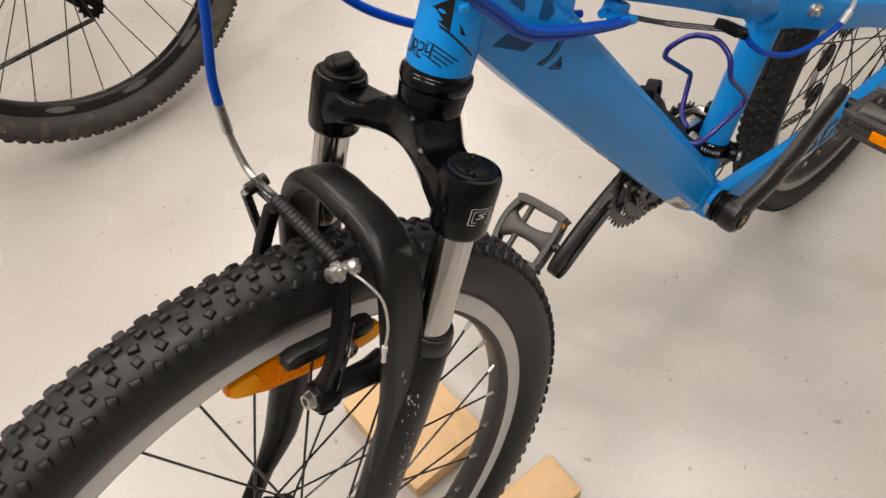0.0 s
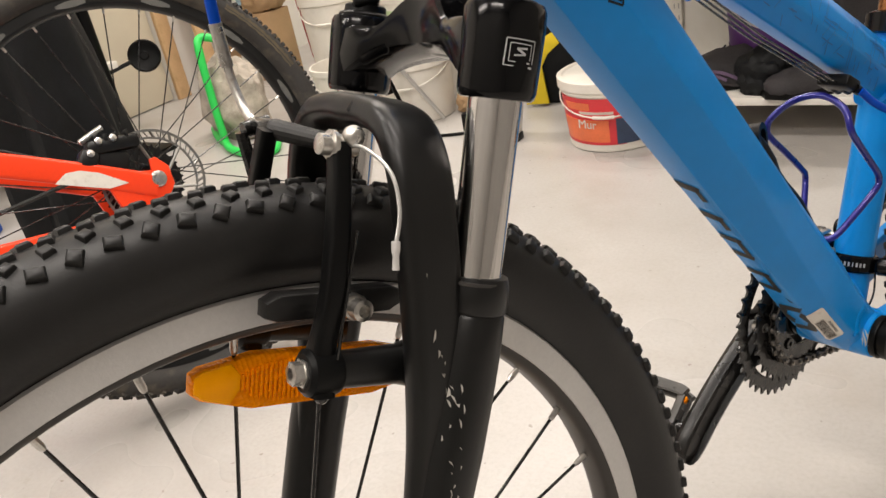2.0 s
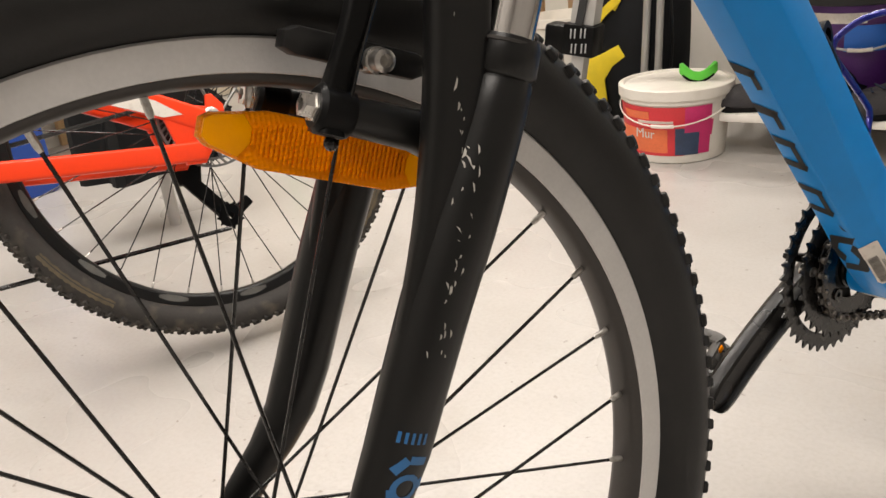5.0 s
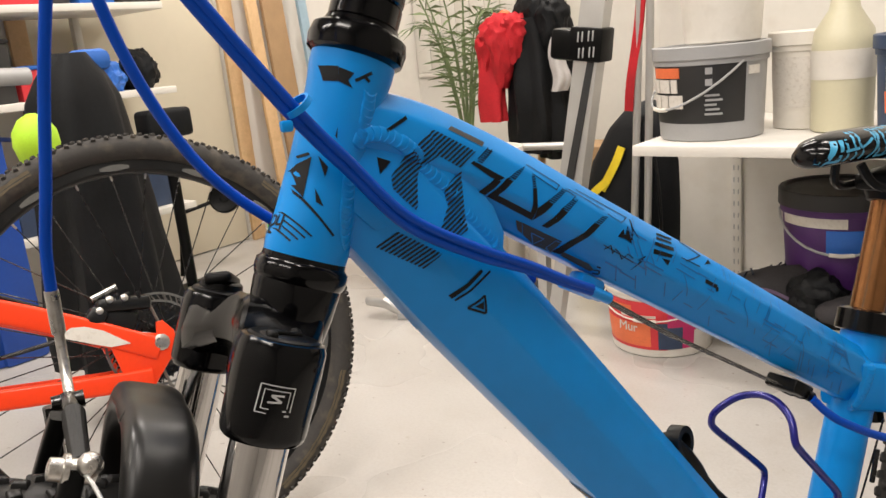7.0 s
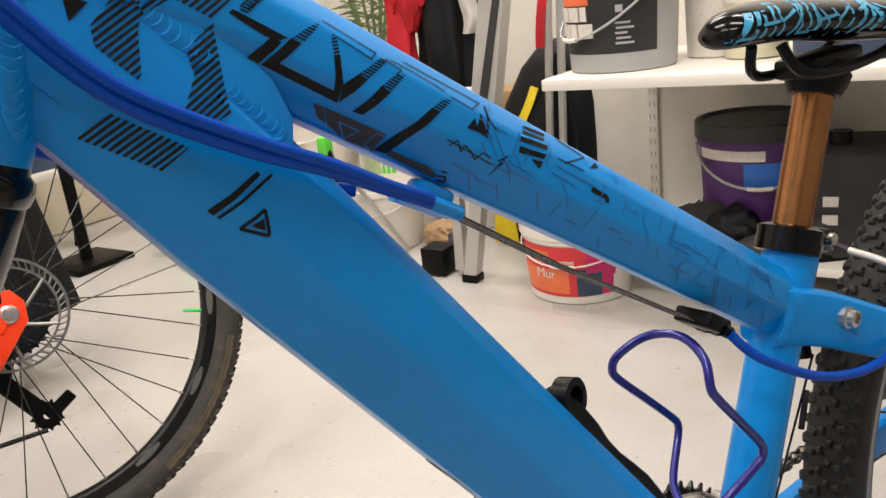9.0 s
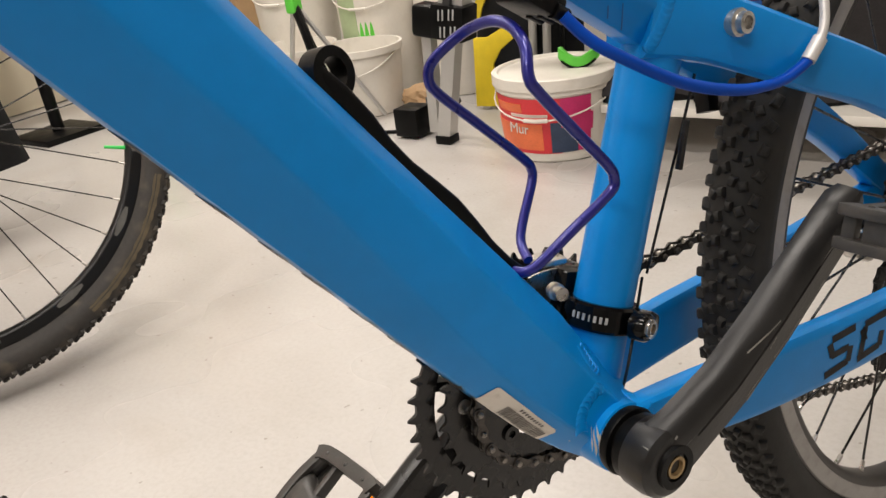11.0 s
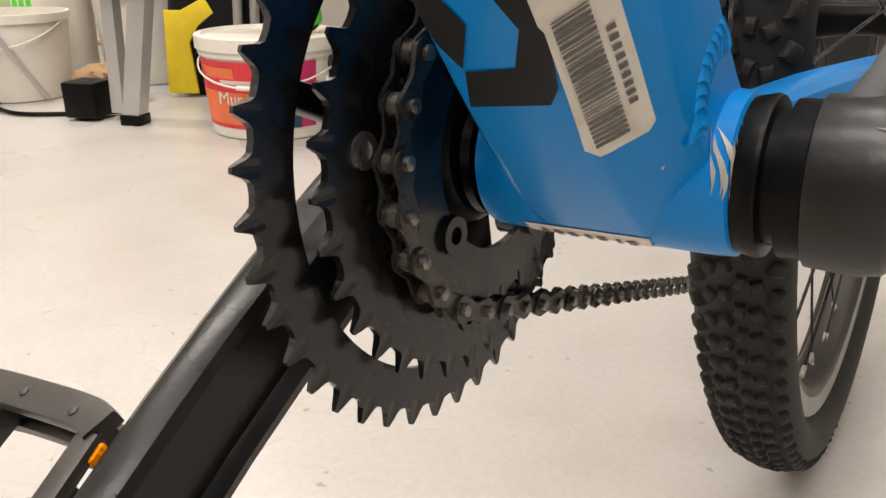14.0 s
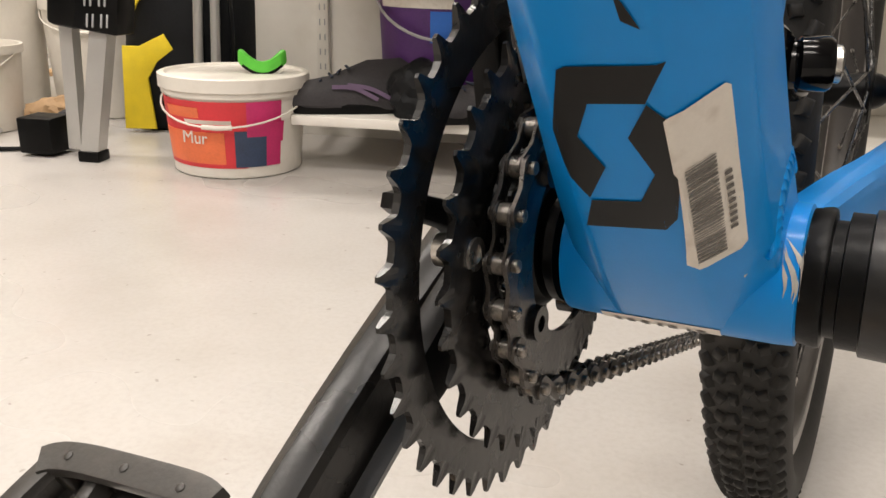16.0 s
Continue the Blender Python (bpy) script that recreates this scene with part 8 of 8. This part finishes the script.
# name bars on the derailleur clamp
for i in range(7):
    turn = radians(181 + 8.4 * i)
    e0 = V(math.cos(turn), math.sin(turn), 0)
    e = (e0 - st * e0.dot(st)).normalized()
    side = st.cross(e)
    m = Matrix.Translation(fd_c + e * 0.0215) @ Matrix(((side.x, st.x, e.x, 0), (side.y, st.y, e.y, 0), (side.z, st.z, e.z, 0), (0, 0, 0, 1)))
    bm = bmesh.new()
    block(bm, (0.0016 if i != 3 else 0.0008, 0.0036, 0.0008), m)
    part("name_bar", bm, SILVER_PRINT, derailleur)

# blue lines on the saddle
rng = random.Random(2)
sad = []
for i in range(26):
    x = 0.598 + 0.0088 * i
    z0, z1 = 0.3765, 0.4000
    k = rng.uniform(-0.010, 0.012)
    w = rng.uniform(0.0016, 0.0036)
    pts = [(x, z0), (x + k * 0.3 + 0.003, z0 + 0.008), (x + k, z0 + 0.015), (x + k * 1.2 + 0.004, z1)]
    sad += strokes(pts, w)
    if i % 2 == 0:
        sad.append(stroke((x + 0.002, z0 + rng.uniform(0.004, 0.016)), (x + 0.016, z0 + rng.uniform(0.004, 0.018)), 0.0018))
decal("saddle_print", sad, "saddle", paint("cyan_print", (0.05, 0.30, 0.50), 0.35), saddle, cell=0.005, label="bright blue line pattern")


# ---- the orange bicycle beside it, only its rear end in view ----
ay = V(-0.028, 0.959, -0.281).normalized()
ax2 = V(1, 0.03, 0).cross(ay).cross(ay) * -1
ax2 = (V(1, 0.03, 0) - ay * V(1, 0.03, 0).dot(ay)).normalized()
az = ax2.cross(ay)
ORANGE_AT = Matrix(((ax2.x, ay.x, az.x, 0.278), (ax2.y, ay.y, az.y, 1.027), (ax2.z, ay.z, az.z, 0.373), (0, 0, 0, 1)))
orange = thing("bicycle", "orange-red mountain bicycle with a dusty rear tyre, leaning", "bicycle", ORANGE_AT)
wheel("rear_wheel", Matrix(), "rear wheel with a dusty worn tyre and black rim", 0.361, 0.312, 0.0285, 104, 1.0, flange=0.026, flange_y=0.034, tyre_mat=DIRTY_RUBBER, track_mat=BLACK, parent=orange,
      disc=-0.050, drive=True, body_mat=BLACK, knob_h=0.0048)
RIM_PATCH = paint("faded_grey_print", (0.10, 0.098, 0.09), 0.5, 0, 0.3, 60)
tyre_print = paint("ochre_tyre_print", (0.085, 0.066, 0.038), 0.75, 0, 0.4, 60)
for a0, a1 in ((112, 150), (205, 228), (296, 336), (18, 44)):
    bm = bmesh.new()
    rings = []
    for i in range(25):
        t = radians(a0 + (a1 - a0) * i / 24)
        e = V(math.cos(t), 0, math.sin(t))
        r0, r1 = 0.3300 + 0.0010 * math.sin(i * 1.9), 0.3400 + 0.0012 * math.sin(i * 2.7)
        rings.append([e * r0 + V(0, -0.0284, 0), e * r1 + V(0, -0.0282, 0), e * r1 + V(0, -0.0272, 0), e * r0 + V(0, -0.0274, 0)])
    loft(bm, rings)
    part("tyre_mark", bm, tyre_print, orange, "faded ochre tyre marking")
# worn grey logo patches on the rim
for k in range(14):
    t0 = radians(8 + 25.7 * k)
    bm = bmesh.new()
    rings = []
    for i in range(7):
        t = t0 + radians(9.0) * i / 6
        e = V(math.cos(t), 0, math.sin(t))
        q = 0.0042 * math.sin(math.pi * (i + 0.6) / 7.2) + 0.0012
        rings.append([e * (0.3010 + q) + V(0, -0.0141, 0), e * (0.3010 - q) + V(0, -0.0141, 0), e * (0.3010 - q) + V(0, -0.0130, 0), e * (0.3010 + q) + V(0, -0.0130, 0)])
    loft(bm, rings)
    part("rim_patch", bm, RIM_PATCH, orange)
stay2 = rounded_section([(-0.009, -0.0185), (0.009, -0.0185), (0.009, 0.0185), (-0.009, 0.0185)], 0.006, 3)
for s in (-1, 1):
    bm = bmesh.new()
    sweep(bm, smooth_path([V(-0.47, s * 0.046, 0.215), V(-0.34, s * 0.054, 0.162), V(-0.22, s * 0.060, 0.108), V(-0.10, s * 0.064, 0.045), V(-0.005, s * 0.066, -0.010)], 5), stay2, (0, 0, 1))
    part("seat_stay", bm, ORANGE_PAINT, orange, "orange-red seat stay")
    bm = bmesh.new()
    sweep(bm, smooth_path([V(-0.48, s * 0.046, 0.010), V(-0.34, s * 0.055, -0.010), V(-0.20, s * 0.062, -0.030), V(-0.08, s * 0.066, -0.046), V(-0.025, s * 0.067, -0.052)], 5), stay2, (0, 0, 1), [(1, 0.85)] * 21)
    part("chain_stay", bm, ORANGE_PAINT, orange, "orange-red chain stay")
    bm = bmesh.new()
    slab(bm, [(-0.060, -0.068), (-0.030, -0.072), (-0.010, -0.050), (0.022, -0.016), (0.024, 0.014), (0.010, 0.034), (0.000, 0.034), (-0.004, 0.016), (-0.050, 0.030), (-0.075, 0.010)], 0.010, pose(0, s * 0.066 + 0.005, 0, 90, 0, 0), 0.002)
    part("dropout", bm, ORANGE_PAINT, orange)
    bm = bmesh.new()
    lathe(bm, V(-0.040, s * 0.070, -0.050), (0, s, 0), [(0, 0.008), (0.003, 0.008), (0.004, 0.005)], 12)
    part("pivot_bolt", bm, BOLT, orange)
    bm = bmesh.new()
    lathe(bm, V(0, s * 0.070, 0), (0, s, 0), [(0, 0.014), (0.004, 0.013), (0.006, 0.008)], 16)
    part("axle_bolt", bm, BOLT, orange)
bm = bmesh.new()
slab(bm, [(-0.145, 0.046), (-0.125, 0.056), (-0.105, 0.053), (-0.080, 0.040), (-0.045, 0.010), (-0.075, 0.012), (-0.100, 0.024), (-0.120, 0.034)], 0.0012, pose(0, -0.0738, 0, 90, 0, 0))
part("white_patch", bm, WHITE_LABEL, orange, "cream printed patch")
bm = bmesh.new()
block(bm, (0.070, 0.026, 0.040), pose(-0.060, -0.052, 0.052, 0, 28, 0), 0.007)
block(bm, (0.082, 0.030, 0.024), pose(-0.040, -0.056, 0.074, 0, 8, 0), 0.008)
block(bm, (0.030, 0.034, 0.034), pose(-0.085, -0.056, 0.062, 0, 40, 0), 0.008)
for k in range(4):
    block(bm, (0.005, 0.030, 0.012), pose(-0.064 + 0.016 * k, -0.056, 0.089 - 0.002 * k, 0, 8, 0), 0.0015)
tube(bm, smooth_path([V(-0.095, -0.056, 0.062), V(-0.135, -0.056, 0.082), V(-0.200, -0.062, 0.122), V(-0.300, -0.058, 0.172)], 6), 0.0030, 8)
caliper = part("brake_caliper", bm, BLACK, orange, "black disc brake caliper")
bm = bmesh.new()
for x, z in ((-0.080, 0.070), (-0.040, 0.082), (-0.062, 0.084)):
    lathe(bm, V(x, -0.066, z), (0.2, -1, 0.2), [(0, 0.006), (0.008, 0.006), (0.009, 0.004)], 10)
tube(bm, [V(-0.085, -0.060, 0.092), V(-0.045, -0.060, 0.104)], 0.005, 10)
part("caliper_bolt", bm, BOLT, caliper)
bm = bmesh.new()
sprocket(bm, V(0, 0.0255, 0), 0.0700, 0.0655, 0.0180, 0.0020, 34, 2)
part("sprocket", bm, STEEL_DARK, orange, "oily steel largest sprocket")
bm = bmesh.new()
block(bm, (0.050, 0.020, 0.050), pose(-0.030, 0.072, -0.075, 0, 15, 0), 0.008)
sweep(bm, smooth_path([V(-0.035, 0.068, -0.085), V(-0.010, 0.066, -0.125), V(0.015, 0.062, -0.165)], 5), rounded_section([(-0.006, -0.014), (0.006, -0.014), (0.006, 0.014), (-0.006, 0.014)], 0.004, 2), (1, 0, 0))
mech = part("rear_derailleur", bm, PLASTIC, orange, "black rear derailleur")
bm = bmesh.new()
sprocket(bm, V(0.018, 0.056, -0.168), 0.026, 0.021, 0.006, 0.004, 12, 0)
block(bm, (0.020, 0.006, 0.050), pose(0.040, 0.060, -0.160, 0, 60, 0), 0.003)
part("jockey_wheel", bm, PLASTIC, mech)
bm = bmesh.new()
tube(bm, [V(0.012, 0.056, -0.190), V(-0.46, 0.050, -0.175)], 0.0042, 6)
tube(bm, [V(0.0, 0.045, 0.050), V(-0.46, 0.050, 0.020)], 0.0042, 6)
part("chain", bm, STEEL_DARK, orange)
bm = bmesh.new()
tube(bm, [V(0.285, 0.0, -0.085), V(0.250, 0.0, -0.074)], [0.0032, 0.0024], 8)
part("valve", bm, GREEN, orange, "green valve cap")

# ---- behind the orange bicycle ----
cover = thing("black_coat", "long black coat hanging over a stand", "coat", at(-1.0, -0.70))
garment(cover, "cloth", BLACK_CLOTH, (0.0, -0.030), 0.11, 0.152, 0.872, 0.16, 11.0, 6, 0.30, True)
bm = bmesh.new()
tube(bm, [V(0, 0, 0), V(0, 0, 0.86)], 0.015, 10)
part("post", bm, STAND_ALLOY, cover)
bm = bmesh.new()
block(bm, (0.07, 0.085, 0.05), pose(-0.02, 0.025, 0.853), 0.018)
part("collar", bm, BLUE_LABEL, cover)
case = thing("camera_case", "small black padded case on a bracket", "case", at(-1.75, -0.05, 0.0))
bm = bmesh.new()
block(bm, (0.10, 0.175, 0.100), pose(0, 0.0, 0.634), 0.016, 3)
part("body", bm, BLACK_CLOTH, case)
bm = bmesh.new()
tube(bm, [V(0, 0, 0), V(0, 0, 0.59)], 0.02, 10)
block(bm, (0.22, 0.22, 0.02), pose(0, 0, 0.010), 0.004)
part("bracket", bm, PLASTIC, case)
pad = thing("roller_pad", "round black pad on a rod", "roller", at(-1.95, 0.29))
bm = bmesh.new()
lathe(bm, V(0, 0, 0.285), (0.75, -0.60, 0.25), [(-0.018, 0.054), (-0.013, 0.062), (0.012, 0.062), (0.018, 0.056), (0.014, 0.048), (0.014, 0.018), (0.018, 0.014)], 36)
part("pad", bm, PLASTIC, pad)
bm = bmesh.new()
tube(bm, [V(-0.01, 0.0, 0.285), V(-0.06, -0.17, 0.255)], 0.008, 8)
tube(bm, [V(-0.06, -0.17, 0.255), V(-0.08, -0.20, 0.0)], 0.010, 8)
part("rod", bm, PLASTIC, pad)
rack = thing("work_stand", "blue enamelled work stand column", "stand", at(-1.70, -0.705))
bm = bmesh.new()
block(bm, (0.10, 0.13, 0.84), pose(0, 0, 0.42), 0.012)
block(bm, (0.14, 0.16, 0.03), pose(-0.04, 0, 0.015), 0.008)
part("column", bm, BLUE_PLASTIC, rack)
bm = bmesh.new()
tube(bm, [V(0.03, -0.03, 0.845), V(0.02, 0.19, 0.835)], 0.026, 14)
part("clamp", bm, GREY_PLASTIC, rack)
for size, spot in (((0.012, 0.05, 0.06), (0.055, 0.02, 0.50)),):
    bm = bmesh.new()
    block(bm, size, pose(*spot), 0.003)
    part("tag", bm, ORANGE_LABEL, rack)
bm = bmesh.new()
lathe(bm, V(0, 0, -0.062), (0, 0, 1), [(0, 0.006), (0.004, 0.022), (0.022, 0.042), (0.055, 0.050), (0.085, 0.047), (0.112, 0.030), (0.124, 0.008)], 28)
ball = solid("lime_balloon_ball", bm, TENNIS, "lime-green egg-shaped ball hanging on the stand", "ball")
ball.matrix_basis = at(-0.80, -0.931, 0.706) @ Matrix.Diagonal((0.86, 0.86, 0.86, 1))
bm = bmesh.new()
tube(bm, [V(-0.040, 0.012, 0.0), V(-0.49, 0.165, -0.023), V(-1.00, 0.333, -0.047)], 0.007, 8)
part("hook", bm, PLASTIC, ball, "long black hook")
tool_rack = thing("tool_shelf", "grey wall shelf crowded with tools and red boxes", "shelf", at(X_LEFT + 0.18, -0.60))
for z in (1.047, 0.742, 0.30):
    bm = bmesh.new()
    block(bm, (0.34, 1.45, 0.025), pose(0, 0, z), 0.003)
    part("board", bm, SHELF_MAT, tool_rack)
for y in (-0.55, 0.55):
    bm = bmesh.new()
    block(bm, (0.03, 0.03, 1.04), pose(-0.157, y, 0.52), 0.003)
    part("upright", bm, SHELF_MAT, tool_rack)
rng = random.Random(21)
mats = (RED_LABEL, SHOE, BLUE_LABEL, BLACK_LABEL, GREY_PLASTIC, BLACK_LABEL, RED_LABEL, NAVY_LABEL)
for level in (0.7545, 1.0595, 0.3125):
    y = -0.66
    k = 0
    while y < (0.40 if 0.7 < level < 0.8 else 0.60):
        w, h = rng.uniform(0.07, 0.16), rng.uniform(0.08, 0.20)
        b = thing("storage_box", "small dark or red plastic storage box on the tool shelf", "box", at(X_LEFT + 0.18 + rng.uniform(-0.03, 0.04), -0.60 + y + w / 2, level, rng.uniform(-6, 6)), "boxes on the tool shelf")
        bm = bmesh.new()
        block(bm, (0.18, w, h), pose(0, 0, h / 2), 0.006)
        part("body", bm, mats[(k + int(level * 10)) % 8] if level > 0.5 else mats[(1, 3, 7)[k % 3]], b)
        bm = bmesh.new()
        block(bm, (0.19, w + 0.008, 0.014), pose(0, 0, h + 0.007), 0.003)
        part("lid", bm, mats[(k + 3) % 8] if level > 0.5 else BLACK_LABEL, b)
        y += w + rng.uniform(0.015, 0.03)
        k += 1
crumpled("glove", "pair of crumpled black gloves on the tool shelf", "gloves", at(-2.02, 0.055, 0.7545), (0.075, 0.062, 0.085), BLACK_CLOTH, 14)
crumpled("cap", "crumpled blue cap on the tool shelf", "cap", at(-2.0, -0.085, 0.7545), (0.065, 0.055, 0.062), BLUE_LABEL, 15)
# pine boards and cartons leaning right of the door
for i, (y, w, h, mat, label) in enumerate(((0.74, 0.06, 1.9, PALE_WOOD, "tall pale pine board leaning on the wall"), (0.86, 0.12, 1.5, CARDBOARD, "tall brown cardboard sheet leaning on the wall"), (1.04, 0.05, 1.7, BLUE_LABEL, "narrow blue board leaning on the wall"))):
    bm = bmesh.new()
    block(bm, (0.02, w, h), pose(0, 0, h / 2), 0.002)
    ob = solid("leaning_board", bm, mat if i != 2 else paint("pale_blue_board", (0.30, 0.42, 0.50), 0.6), label, "board", "leaning boards")
    ob.matrix_basis = at(X_LEFT + 0.16, y, 0) @ pose(0, 0, 0, 0, -4, 0)
bm = bmesh.new()
block(bm, (0.03, 0.03, 1.25), pose(0, 0, 0.625), 0.004)
ob = solid("red_pole", bm, RED_CLOTH, "red painted pole leaning by the boards", "pole")
ob.matrix_basis = at(-1.95, 1.28, 0) @ pose(0, 0, 0, 6, 0, 0)
bm = bmesh.new()
block(bm, (0.16, 0.14, 0.30), pose(0, 0, 0.15), 0.004)
ob = solid("carton", bm, CARDBOARD, "brown cardboard carton standing on the floor", "box")
ob.matrix_basis = at(-1.90, 0.95)
crumpled("paper_sack", "brown crumpled paper sack on a carton", "sack", at(-1.90, 0.95, 0.30), (0.10, 0.09, 0.10), CARDBOARD, 6)
crumpled("sack", "limp dark grey sack standing by the blue stand", "sack", at(-1.78, -0.93, 0.0), (0.13, 0.13, 0.30), BLACK_CLOTH, 17)
